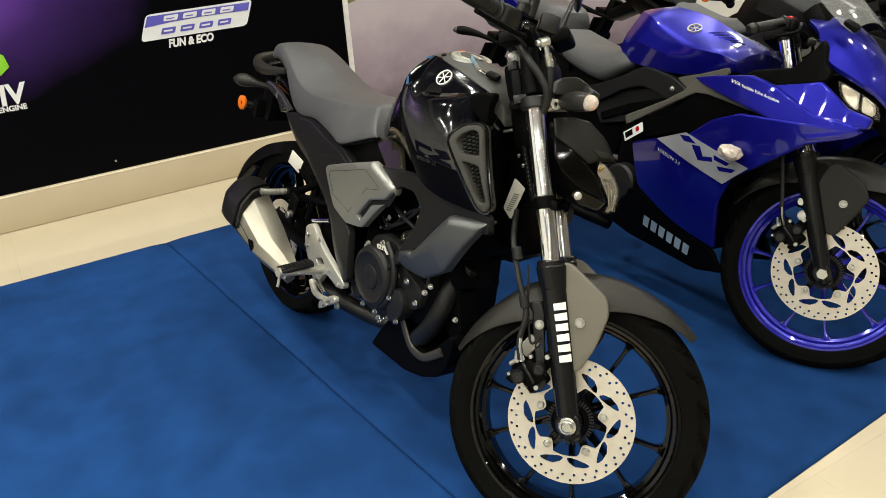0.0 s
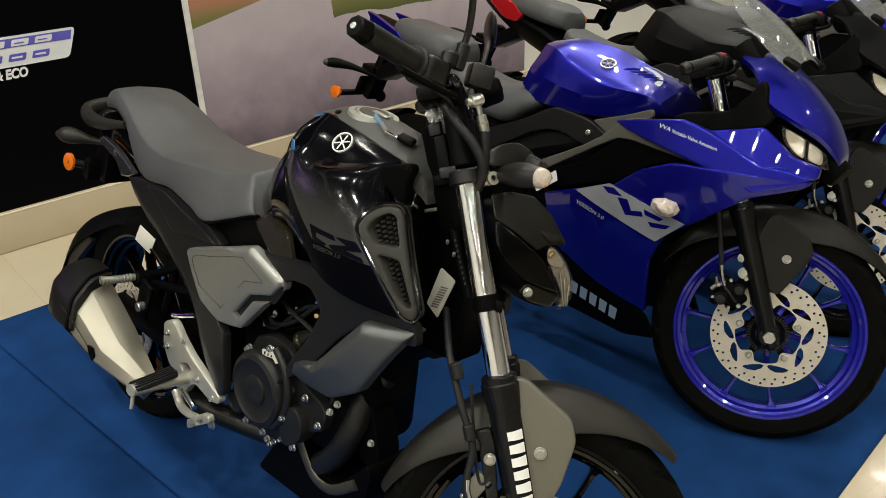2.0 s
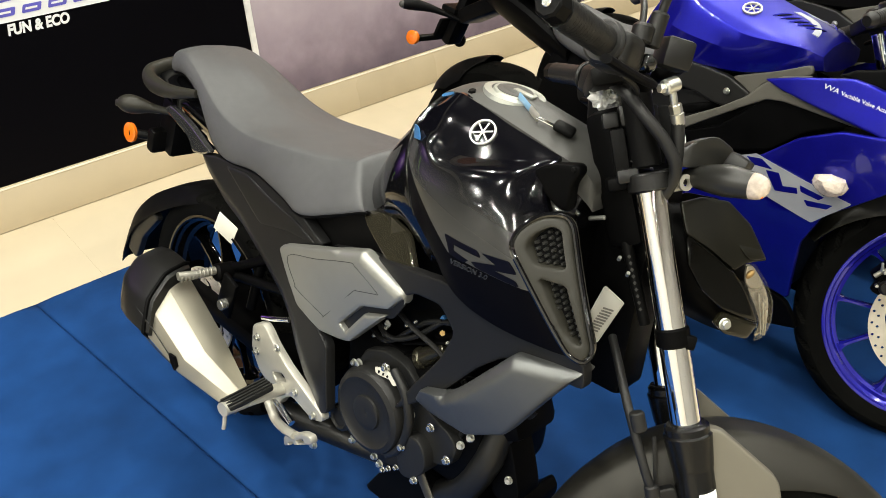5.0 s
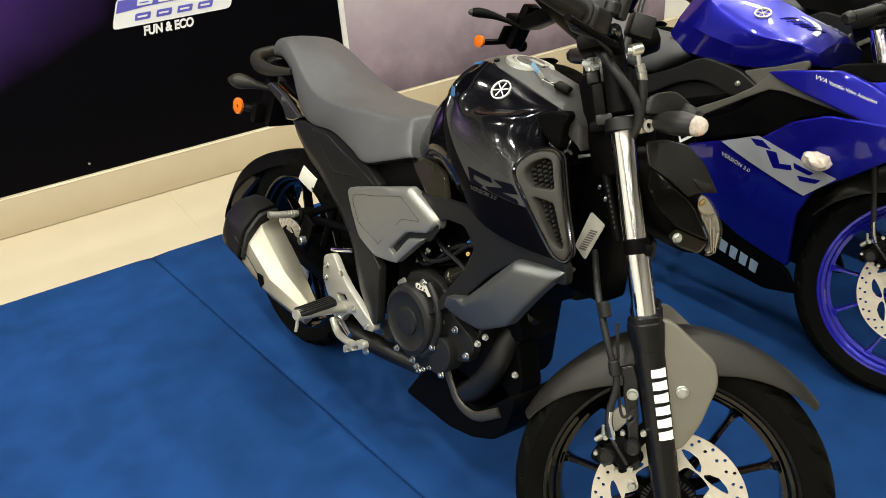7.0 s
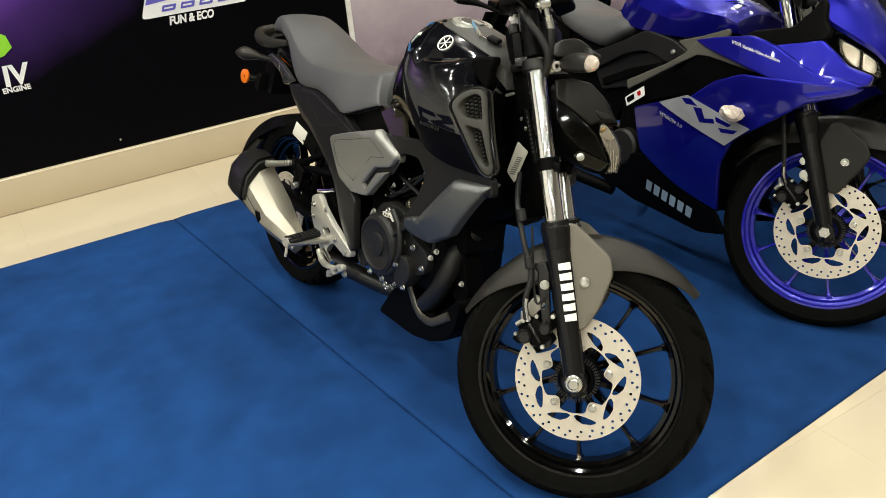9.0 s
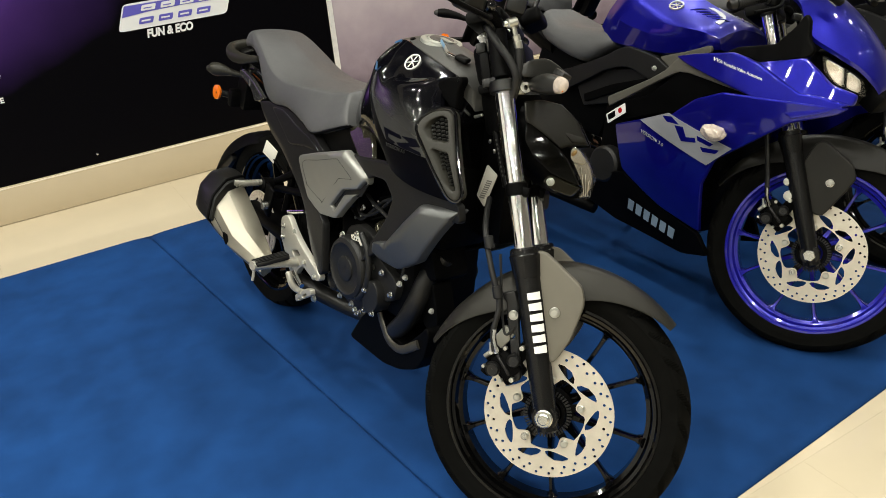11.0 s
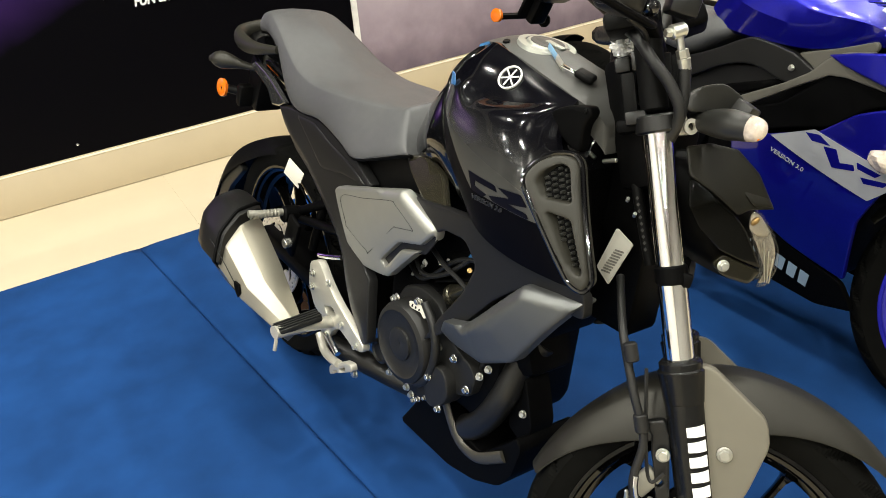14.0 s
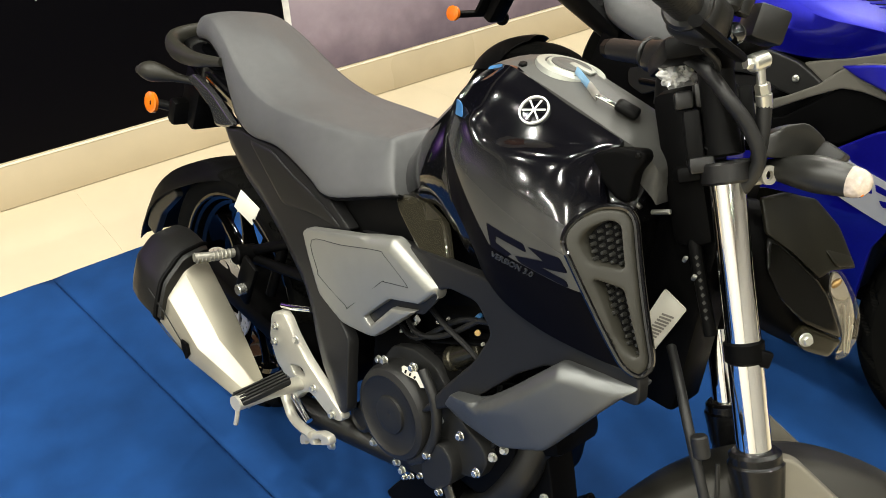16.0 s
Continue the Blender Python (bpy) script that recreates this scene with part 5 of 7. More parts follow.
# satin cover along the tank's ridge, filler cap, key and tape
ridge = []
for x, zc, ye, ze, zb in ((0.672, 0.962, 0.03, 0.955, 0.93), (0.70, 0.987, 0.05, 0.978, 0.95), (0.735, 1.006, 0.062, 0.997, 0.96), (0.80, 1.013, 0.0685, 0.992, 0.96), (0.87, 0.997, 0.07, 0.977, 0.94), (0.93, 0.977, 0.07, 0.962, 0.93), (0.965, 0.964, 0.068, 0.952, 0.92), (0.99, 0.952, 0.062, 0.943, 0.905), (1.01, 0.934, 0.056, 0.928, 0.89), (1.016, 0.91, 0.05, 0.905, 0.88)):
    ridge.append([Vector((x, u * ye, zc - (zc - ze) * abs(u) ** 1.6)) for u in np.linspace(-1, 1, 13)] + [Vector((x, u * ye * 0.96, zb)) for u in np.linspace(1, -1, 13)])
part("tank_cover", _skinned(smooth_rings(ridge, 4)), SATIN_GREY, fz, "satin grey tank top cover", angle=50)
cap = revolve(B(), (0.812, 0, 1.002), (0.16, 0, 1), [(0, 0.002), (0.006, 0.002), (0.006, 0.016), (0.0045, 0.017), (0.0045, 0.019), (0.006, 0.02), (0.006, 0.034), (0.003, 0.036), (0.003, 0.038), (0.0045, 0.039), (0.003, 0.05), (-0.004, 0.052), (-0.004, 0.002)], 48)
fc = part("filler_cap", cap, material("cap_alloy", (0.36, 0.37, 0.33), 0.4, 0.6), fz, "brushed aluminium filler cap")
part("cap_recess", revolve(B(), (0.812, 0, 1.002), (0.16, 0, 1), [(0.0052, 0.001), (0.0072, 0.001), (0.0072, 0.029), (0.0052, 0.03)], 40), SATIN_GREY, fc, "grey recessed cap centre")
part("cap_latch", box(B(), (0.832, 0, 1.0075), (0.04, 0.012, 0.004), (0, 9, 0), bevel=0.0015), bpy.data.materials["cap_alloy"], fc)
bolt(fz, (0.768, -0.05, 0.9965), (0, -0.35, 1), 0.0065, None, MATT_BLACK)
key = box(B(), (0.935, -0.03, 0.981), (0.034, 0.026, 0.012), (12, 18, 25), bevel=0.006, seg=3)
kk = thing("key_fob", fz.matrix_basis, "black key fob with a pale blue strap lying on the tank", "key fob")
part("fob", key, MATT_BLACK, kk)
part("key_blade", box(B(), (0.908, -0.038, 0.985), (0.036, 0.008, 0.003), (15, 16, 20), bevel=0.001), CHROME, kk)
part("strap", tube(B(), [(0.838, -0.022, 1.0085), (0.853, -0.028, 1.0035), (0.871, -0.034, 0.9965)], 0.006, 8, flat=0.2), material("pale_blue_film", (0.16, 0.3, 0.45), 0.3, 0, 0, 0.15), kk)
part("strap_end", tube(B(), [(0.871, -0.034, 0.997), (0.881, -0.038, 0.993), (0.894, -0.042, 0.988)], 0.007, 8, flat=0.2), ALU, kk)
# round maker's badge on the tank shoulder: plain ring and spokes
for s in (-1, 1):
    near_ = SHELL[((SHELL[:, 0] - 0.8355) ** 2 + (SHELL[:, 1] - 0.094) ** 2 < 0.028 ** 2) & (SHELL[:, 2] > 0.925)]
    fit_ = np.linalg.lstsq(np.column_stack([near_[:, :2], np.ones(len(near_))]), near_[:, 2], rcond=None)[0]
    n_ = Vector((-fit_[0], -s * fit_[1], 1)).normalized()
    c_ = Vector((0.8355, s * 0.094, float(fit_ @ (0.8355, 0.094, 1)))) + n_ * 0.0035
    bd = revolve(B(), c_, n_, [(-0.002, 0.0215), (0.0016, 0.0215), (0.0016, 0.0193), (-0.002, 0.0193)], 40)
    _, u_, v_ = frame_of(n_)
    for k in range(6):
        a = math.pi * k / 3 + 0.3
        w2 = u_ * math.cos(a) + v_ * math.sin(a)
        cyl(bd, c_ + n_ * 0.0006, c_ + w2 * 0.0165 + n_ * 0.0006, 0.0012, 0.0014, seg=6)
    part("tank_badge", bd, WHITE_PRINT, fz, "round silver tank badge")
film = part("blue_film", panel([(0.708, 0.943), (0.727, 0.944), (0.74, 0.927), (0.714, 0.923)], lambda x, z: on_shell(x, z) + 0.003, -1, th=0.001, h=0.0005, step=0.02, corner=0.003), BLUE_TAPE, fz, "scrap of blue protective film")
part("blue_film", panel([(0.722, 0.990), (0.742, 0.998), (0.744, 0.994), (0.724, 0.986)], lambda x, z: 0.067 + 0.9 * max(0, 0.993 - z), -1, th=0.001, h=0.0005, step=0.02, corner=0.003), BLUE_TAPE, fz)

# seat
# stations from the tail to the tank: x and z on the middle line; then the edge of the top and the lower hem, x, half-width, z
SEAT = [((-0.150, 0.878), (-0.146, 0.045, 0.870), (-0.142, 0.05, 0.852)), ((-0.138, 0.905), (-0.125, 0.062, 0.898), (-0.12, 0.07, 0.858)),
        ((-0.06, 0.919), (-0.052, 0.079, 0.912), (-0.04, 0.088, 0.866)), ((0.02, 0.907), (0.02, 0.093, 0.890), (0.035, 0.1, 0.836)), ((0.09, 0.883), (0.09, 0.107, 0.855), (0.085, 0.112, 0.788)),
        ((0.16, 0.853), (0.16, 0.117, 0.825), (0.128, 0.12, 0.752)), ((0.25, 0.832), (0.25, 0.122, 0.81), (0.19, 0.127, 0.737)), ((0.36, 0.828), (0.36, 0.119, 0.814), (0.29, 0.132, 0.745)),
        ((0.45, 0.831), (0.455, 0.109, 0.82), (0.396, 0.141, 0.727)), ((0.50, 0.835), (0.503, 0.1, 0.824), (0.46, 0.147, 0.713)), ((0.535, 0.84), (0.537, 0.094, 0.829), (0.55, 0.143, 0.742)),
        ((0.562, 0.845), (0.557, 0.089, 0.834), (0.612, 0.131, 0.765)), ((0.585, 0.825), (0.575, 0.083, 0.815), (0.618, 0.118, 0.762))]


def seat_ring(top, edge, hem):
    t_, e_, h_ = Vector((top[0], 0, top[1])), Vector(edge), Vector(hem)
    out = Vector((0, 0.007, 0.002))
    half = catmull([t_, t_.lerp(e_, 0.5) + Vector((0, 0, 0.002)), t_.lerp(e_, 0.88) + Vector((0, 0, 0.0015))], 3)
    half += catmull([e_ + Vector((0, 0, -0.001)), e_.lerp(h_, 0.12) + out * 0.35, e_.lerp(h_, 0.5) + out, e_.lerp(h_, 0.85) + out * 0.8, h_ + Vector((0, 0.001, 0))], 3)
    half += [h_ + Vector((0, -0.008, -0.006)), Vector((h_.x, 0.03, h_.z - 0.006)), Vector((h_.x, 0, h_.z - 0.006))]
    return [Vector((p.x, -p.y, p.z)) for p in half] + [p.copy() for p in reversed(half[1:-1])]


seat = part("seat", _skinned(smooth_rings([seat_ring(*q) for q in SEAT], 5)), VINYL, fz, "dark grey textured vinyl seat", angle=70)
piping = B()
for s in (-1, 1):
    tube(piping, [(h[0], s * (h[1] - 0.003), h[2] - 0.003) for _, _, h in SEAT], 0.004, 6, 3)
part("seat_piping", piping, DEEP_BLACK, seat)

# tail
grab = tube(B(), [(0.04, -0.108, 0.842), (-0.05, -0.122, 0.83), (-0.14, -0.116, 0.832), (-0.195, -0.085, 0.842), (-0.212, 0, 0.85), (-0.195, 0.085, 0.842), (-0.14, 0.116, 0.832), (-0.05, 0.122, 0.83), (0.04, 0.108, 0.842)], lambda t: 0.009 + 0.012 * min(1, 5 * t, 5 * (1 - t)), 14, flat=0.75)
part("grab_rail", grab, INTAKE_GREY, fz, "dark grey moulded grab rail")
tail_body = [half_ring(x, [(0, zt), (w_, zt - 0.01), (w_ * 1.05, (zt + zb) / 2), (w_ * 0.7, zb), (0, zb)], 3) for x, zt, w_, zb in ((0.15, 0.80, 0.09, 0.68), (0.02, 0.83, 0.09, 0.72), (-0.1, 0.842, 0.085, 0.75), (-0.2, 0.85, 0.06, 0.79))]
part("tail_cowl", _skinned(smooth_rings(tail_body, 4)), GLOSS_BLACK, fz, "gloss black tail cowl")
for s in (-1, 1):
    part("tail_trim", panel([(-0.09, 0.782), (-0.06, 0.796), (0.03, 0.772), (0.124, 0.737), (0.09, 0.722), (0.035, 0.712), (0.015, 0.74)], lambda x, z: 0.112 + 0.1 * max(0, x), s, th=0.008, h=0.005, r=0.008, step=0.015), material("gloss_graphite", (0.05, 0.05, 0.05), 0.12, 0.4, 1.0, 0.1) if s < 0 else bpy.data.materials["gloss_graphite"], fz)
    stem = tube(B(), [(-0.1, s * 0.085, 0.765), (-0.13, s * 0.12, 0.772), (-0.15, s * 0.14, 0.776), (-0.175, s * 0.16, 0.778), (-0.197, s * 0.175, 0.777)], lambda t: 0.008 + 0.014 * math.sin(math.pi * min(1, t * t * 1.05)) , 14)
    part("turn_signal", stem, INTAKE_GREY, fz, "grey rear turn signal pod")
    part("reflector", revolve(B(), (-0.235, s * 0.13, 0.69), (0.1, s * 0.95, 0.1), [(0.004, 0.001), (0.006, 0.014), (0.002, 0.024), (-0.005, 0.024), (-0.005, 0.001)], 24), AMBER, fz, "round amber side reflector")
hugger_plate = box(B(), (-0.16, 0, 0.715), (0.07, 0.15, 0.14), (0, 20, 0), bevel=0.01)
box(hugger_plate, (-0.18, 0, 0.68), (0.03, 0.22, 0.06), (0, 15, 0), bevel=0.008)
for s in (-1, 1):
    tube(hugger_plate, [(-0.185, s * 0.09, 0.685), (-0.215, s * 0.112, 0.688), (-0.2345, s * 0.128, 0.69)], 0.011, 10)
part("plate_bracket", hugger_plate, MATT_BLACK, fz, "black number plate bracket")

# side covers and frame panels
LONG = [(0.038, 0.712), (0.078, 0.676), (0.156, 0.631), (0.229, 0.605), (0.312, 0.56), (0.388, 0.511), (0.431, 0.473), (0.461, 0.428), (0.498, 0.388), (0.548, 0.356), (0.574, 0.34), (0.597, 0.353),
        (0.574, 0.487), (0.56, 0.497), (0.50, 0.545), (0.45, 0.6), (0.43, 0.64), (0.53, 0.672), (0.448, 0.711), (0.347, 0.74), (0.269, 0.742), (0.212, 0.737), (0.133, 0.732)]
LONG_FLAT = field((0.04, 0.712, 0.112), (0.13, 0.732, 0.112), (0.3, 0.74, 0.12), (0.3, 0.58, 0.135), (0.43, 0.71, 0.127), (0.51, 0.667, 0.13), (0.43, 0.5, 0.147), (0.55, 0.36, 0.163), (0.57, 0.48, 0.157), (0.6, 0.35, 0.163))
BEAM_EDGE = np.array(LONG[:10])


def LONG_Y(x, z):
    """The side cover's half-width: flat, falling away towards its rear edge from a ridge 45 mm inside it."""
    a, b = BEAM_EDGE[:-1], BEAM_EDGE[1:]
    d = b - a
    t = np.clip(((np.array((x, z)) - a) * d).sum(1) / (d * d).sum(1), 0, 1)
    near = float(np.sqrt(((a + d * t[:, None] - (x, z)) ** 2).sum(1)).min())
    return LONG_FLAT(x, z) + 0.004 - 0.55 * max(0.0, 0.042 - near) * min(1.0, max(0.0, (0.60 - x) / 0.2))


SILVER = [(0.419, 0.632), (0.43, 0.643), (0.52, 0.672), (0.653, 0.711), (0.751, 0.667), (0.751, 0.648), (0.63, 0.522), (0.612, 0.517), (0.543, 0.507), (0.474, 0.533), (0.433, 0.603)]
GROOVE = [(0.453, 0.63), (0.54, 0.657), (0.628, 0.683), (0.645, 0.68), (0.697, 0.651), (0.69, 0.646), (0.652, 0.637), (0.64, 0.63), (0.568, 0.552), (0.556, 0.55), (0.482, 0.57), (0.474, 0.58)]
NOTCH = [(0.606, 0.551), (0.662, 0.610), (0.722, 0.627), (0.7475, 0.656), (0.7485, 0.646), (0.726, 0.615), (0.668, 0.597), (0.622, 0.541)]
FRAME = [(0.53, 0.67), (0.64, 0.698), (0.82, 0.722), (0.885, 0.727), (1.03, 0.70), (1.10, 0.70), (1.105, 0.655), (0.968, 0.648), (0.92, 0.606), (0.84, 0.51), (0.79, 0.47), (0.752, 0.441), (0.79, 0.51), (0.841, 0.585), (0.865, 0.645), (0.83, 0.68), (0.77, 0.675), (0.75, 0.66), (0.65, 0.69)]
SIDE_Y = field((0.42, 0.63, 0.157), (0.58, 0.61, 0.169), (0.65, 0.7, 0.157), (0.75, 0.66, 0.149), (0.62, 0.53, 0.154), (0.47, 0.54, 0.156))
def fall(edge, width, slope):
    """How far a panel drops towards one of its edges, as a function of x and z."""
    pts = np.array(edge)
    a, d = pts[:-1], pts[1:] - pts[:-1]

    def f(x, z):
        t = np.clip(((np.array((x, z)) - a) * d).sum(1) / (d * d).sum(1), 0, 1)
        return slope * max(0.0, width - float(np.sqrt(((a + d * t[:, None] - (x, z)) ** 2).sum(1)).min()))
    return f


COWL = [(0.803, 0.492), (0.822, 0.524), (0.878, 0.543), (0.922, 0.589), (0.994, 0.672), (1.086, 0.684), (1.1, 0.688), (1.101, 0.68), (1.083, 0.66), (1.057, 0.622), (1.001, 0.533), (0.925, 0.487), (0.832, 0.478)]
COWL_Y = field((0.80, 0.485, 0.146), (0.92, 0.59, 0.162), (0.99, 0.672, 0.148), (1.0, 0.6, 0.178), (0.9, 0.52, 0.172), (1.1, 0.685, 0.138), (0.95, 0.495, 0.150), (1.06, 0.63, 0.150))
COWL_TOP = fall([(0.878, 0.543), (0.922, 0.589), (0.994, 0.672), (1.086, 0.684), (1.101, 0.684)], 0.016, 0.7)
COWL_LOW = fall([(1.083, 0.66), (1.057, 0.622), (1.001, 0.533), (0.925, 0.487), (0.832, 0.478)], 0.06, 0.22)
SILVER_FRONT = fall([(0.60, 0.697), (0.653, 0.711), (0.751, 0.667), (0.751, 0.648)], 0.014, 0.5)
for s in (-1, 1):
    lp = part("side_cover", panel(LONG, LONG_Y, s, th=0.014, h=0.008, r=0.009, step=0.01), FRAME_GREY, fz, "charcoal side cover")
    part("cover_inset", panel([(0.183, 0.727), (0.266, 0.732), (0.35, 0.709), (0.442, 0.693), (0.511, 0.667), (0.416, 0.663), (0.328, 0.647)], lambda x, z: LONG_Y(x, z) + 0.004, s, th=0.004, h=0.007, r=0.006, step=0.012), SATIN_BLACK, lp)
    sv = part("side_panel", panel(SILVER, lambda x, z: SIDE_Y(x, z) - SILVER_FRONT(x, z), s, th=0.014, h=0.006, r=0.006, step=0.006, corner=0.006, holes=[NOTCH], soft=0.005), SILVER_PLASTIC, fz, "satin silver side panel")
    # the groove is not cut: a thin dark raised line draws its shade
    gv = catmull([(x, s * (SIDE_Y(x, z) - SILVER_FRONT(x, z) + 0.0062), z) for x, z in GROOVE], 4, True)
    part("groove_shade_line", tube(B(), gv + gv[:1], 0.0006, 5, 1), FRAME_GREY, sv)
    # charcoal backing behind the cut notch deepens the shade of the recessed step
    part("notch_shade_back", panel([(0.6, 0.55), (0.66, 0.62), (0.72, 0.635), (0.745, 0.662), (0.75, 0.645), (0.726, 0.608), (0.668, 0.59), (0.622, 0.535)], lambda x, z: SIDE_Y(x, z) - 0.006, s, th=0.003, h=0.0, step=0.02, corner=0.004), FRAME_GREY, sv)
    part("frame_cover", panel(FRAME, field((0.53, 0.67, 0.122), (0.64, 0.69, 0.132), (0.82, 0.71, 0.142), (1.0, 0.68, 0.142), (1.1, 0.68, 0.128), (0.84, 0.58, 0.14), (0.77, 0.46, 0.152)), s, th=0.012, h=0.006, r=0.008, step=0.01), FRAME_GREY, fz, "charcoal frame cover")
    part("engine_cowl", panel(COWL, lambda x, z: COWL_Y(x, z) + 0.008 - COWL_TOP(x, z) - COWL_LOW(x, z), s, th=0.02, h=0.009, r=0.010, step=0.006, corner=0.008, soft=0.006), material("satin_gunmetal", (0.108, 0.112, 0.111), 0.4, 0.72, 0, 0.06) if s < 0 else bpy.data.materials["satin_gunmetal"], fz, "satin gunmetal engine cowl")
    part("under_seat_panel", panel([(0.40, 0.69), (0.59, 0.752), (0.66, 0.76), (0.72, 0.73), (0.64, 0.69), (0.5, 0.655)], lambda x, z: 0.112, s, th=0.01, h=0.004, r=0.01), MATT_BLACK, fz)
    part("frame_plate", panel([(0.6, 0.76), (0.655, 0.772), (0.72, 0.755), (0.77, 0.69), (0.75, 0.675), (0.69, 0.70), (0.62, 0.74)], lambda x, z: 0.119 + 0.35 * (0.74 - z), s, th=0.006, h=0.005, r=0.01), MIRROR_PLASTIC, fz, "gloss dark plastic frame plate")

# engine
block = box(B(), (0.74, 0, 0.42), (0.36, 0.22, 0.22), (0, 0, 0), bevel=0.03)
eng = part("engine", block, DEEP_BLACK, fz, "black single-cylinder engine")
part("cylinder", box(B(), (0.87, -0.03, 0.52), (0.16, 0.115, 0.2), (0, -25, 0), bevel=0.02), DEEP_BLACK, eng)
part("gearbox_top", box(B(), (0.66, 0, 0.6), (0.3, 0.14, 0.2), bevel=0.03), DEEP_BLACK, eng)
for k in range(7):
    part("cooling_fin", box(B(), Vector((0.85, 0, 0.47)) + Vector((-0.42, 0, 0.9)) * (0.02 * k), (0.2, 0.21, 0.006), (0, -25, 0), bevel=0.002, seg=1), DEEP_BLACK, eng)
CL = (0.690, 0.402)
cc_ = revolve(B(), (CL[0], -0.11, CL[1]), (0, -1, 0), [(0, 0.088), (0.04, 0.086), (0.052, 0.08), (0.056, 0.07), (0.05, 0.062), (0.05, 0.034), (0.054, 0.033), (0.056, 0.026), (0.052, 0.001), (0, 0.001)], 56)
clutch = part("clutch_cover", cc_, ENGINE, fz, "grey round clutch cover")
for a in (20, 80, 140, 200, 260, 320):
    p = (CL[0] + 0.094 * math.cos(radians(a)), -0.13, CL[1] + 0.094 * math.sin(radians(a)))
    bolt(clutch, p, (0, -1, 0), 0.0055)
CASE = [(0.60, 0.34), (0.605, 0.44), (0.64, 0.5), (0.69, 0.52), (0.74, 0.515), (0.775, 0.49), (0.80, 0.42), (0.81, 0.34), (0.76, 0.29), (0.68, 0.275), (0.62, 0.29)]
COVER = [(0.752, 0.47), (0.775, 0.487), (0.812, 0.462), (0.872, 0.44), (0.888, 0.42), (0.876, 0.378), (0.835, 0.36), (0.79, 0.375), (0.76, 0.42)]
for s in (-1, 1):
    part("crankcase_cover", panel(CASE, lambda x, z: 0.112, s, th=0.05, h=0.012, r=0.012, step=0.012), ENGINE, fz, "dark grey crankcase cover")
    part("pump_cover", panel(COVER, lambda x, z: 0.12, s, th=0.05, h=0.012, r=0.010, step=0.01), ENGINE, fz)
pump = panel([(0.763, 0.375), (0.785, 0.405), (0.815, 0.41), (0.836, 0.39), (0.84, 0.355), (0.81, 0.318), (0.775, 0.312)], lambda x, z: 0.14, -1, th=0.06, h=0.014, r=0.014, step=0.01, corner=0.03)
part("oil_filter_cover", pump, ENGINE, fz)
rib = tube(B(), [(0.742, -0.15, 0.335), (0.775, -0.152, 0.37), (0.79, -0.152, 0.43), (0.775, -0.15, 0.48), (0.74, -0.148, 0.515)], 0.009, 10)
part("cover_rib", rib, ENGINE, fz)
part("case_boss", revolve(B(), (0.592, -0.11, 0.325), (0, -1, 0), [(0, 0.03), (0.03, 0.028), (0.034, 0.022), (0.03, 0.018), (0.03, 0.001), (0, 0.001)], 24), ENGINE, fz)
for p in ((0.648, -0.145, 0.482), (0.717, -0.145, 0.506), (0.774, -0.145, 0.466), (0.782, -0.155, 0.377), (0.833, -0.14, 0.441), (0.876, -0.14, 0.398), (0.815, -0.15, 0.322), (0.711, -0.135, 0.286), (0.631, -0.135, 0.295), (0.70, -0.14, 0.3)):
    bolt(eng, p, (0, -1, 0), 0.0062)
part("engine_label", panel([(0.694, 0.497), (0.74, 0.504), (0.752, 0.488), (0.742, 0.482), (0.732, 0.49), (0.697, 0.485)], lambda x, z: 0.150, -1, th=0.004, h=0.0005, step=0.02, corner=0.002), PAPER, clutch, "paper part label")
for k in range(3):
    part("label_mark", panel([(0.702 + k * 0.011, 0.489 + 0.001 * k), (0.704 + k * 0.011, 0.496), (0.708 + k * 0.011, 0.4965), (0.706 + k * 0.011, 0.489 + 0.001 * k)], lambda x, z: 0.1508, -1, th=0.001, h=0.0002, step=0.02, corner=0.001), DEEP_BLACK, clutch)
starter = cyl(B(), (0.752, -0.095, 0.522), (0.765, -0.095, 0.532), 0.022, seg=24, edge=0.003)
cyl(starter, (0.764, -0.095, 0.531), (0.812, -0.095, 0.572), 0.019, 0.013, seg=24, edge=0.002)
part("starter_motor", starter, material("cast_dark_alloy", (0.06, 0.056, 0.04), 0.28, 0.8), fz, "bare alloy starter motor end")
part("connector_plug", box(B(), (0.795, -0.095, 0.622), (0.009, 0.008, 0.013), (0, 30, 0), bevel=0.002), BLUE_TAPE, fz)
part("hose_tag", box(B(), (0.667, -0.1, 0.556), (0.012, 0.004, 0.012), (0, 30, 0), bevel=0.001), WHITE_PRINT, fz)
part("starter_terminal", cyl(B(), (0.748, -0.099, 0.512), (0.757, -0.098, 0.52), 0.009, seg=6, edge=0.001), BOLT, fz)
part("injector_body", cyl(B(), (0.7, -0.05, 0.57), (0.82, -0.05, 0.62), 0.028, seg=18, edge=0.005), MATT_BLACK, fz)
part("brass_fitting", cyl(B(), (0.8, -0.098, 0.598), (0.804, -0.104, 0.601), 0.005, seg=8), BRASS, fz)
wires = [[(0.62, -0.1, 0.58), (0.68, -0.115, 0.545), (0.74, -0.11, 0.565), (0.8, -0.1, 0.62)], [(0.6, -0.09, 0.53), (0.68, -0.11, 0.53), (0.76, -0.1, 0.6), (0.83, -0.1, 0.63)], [(0.66, -0.1, 0.61), (0.74, -0.115, 0.59), (0.8, -0.11, 0.57), (0.86, -0.1, 0.53)], [(0.86, -0.1, 0.54), (0.88, -0.11, 0.46), (0.87, -0.11, 0.42), (0.86, -0.1, 0.37)]]
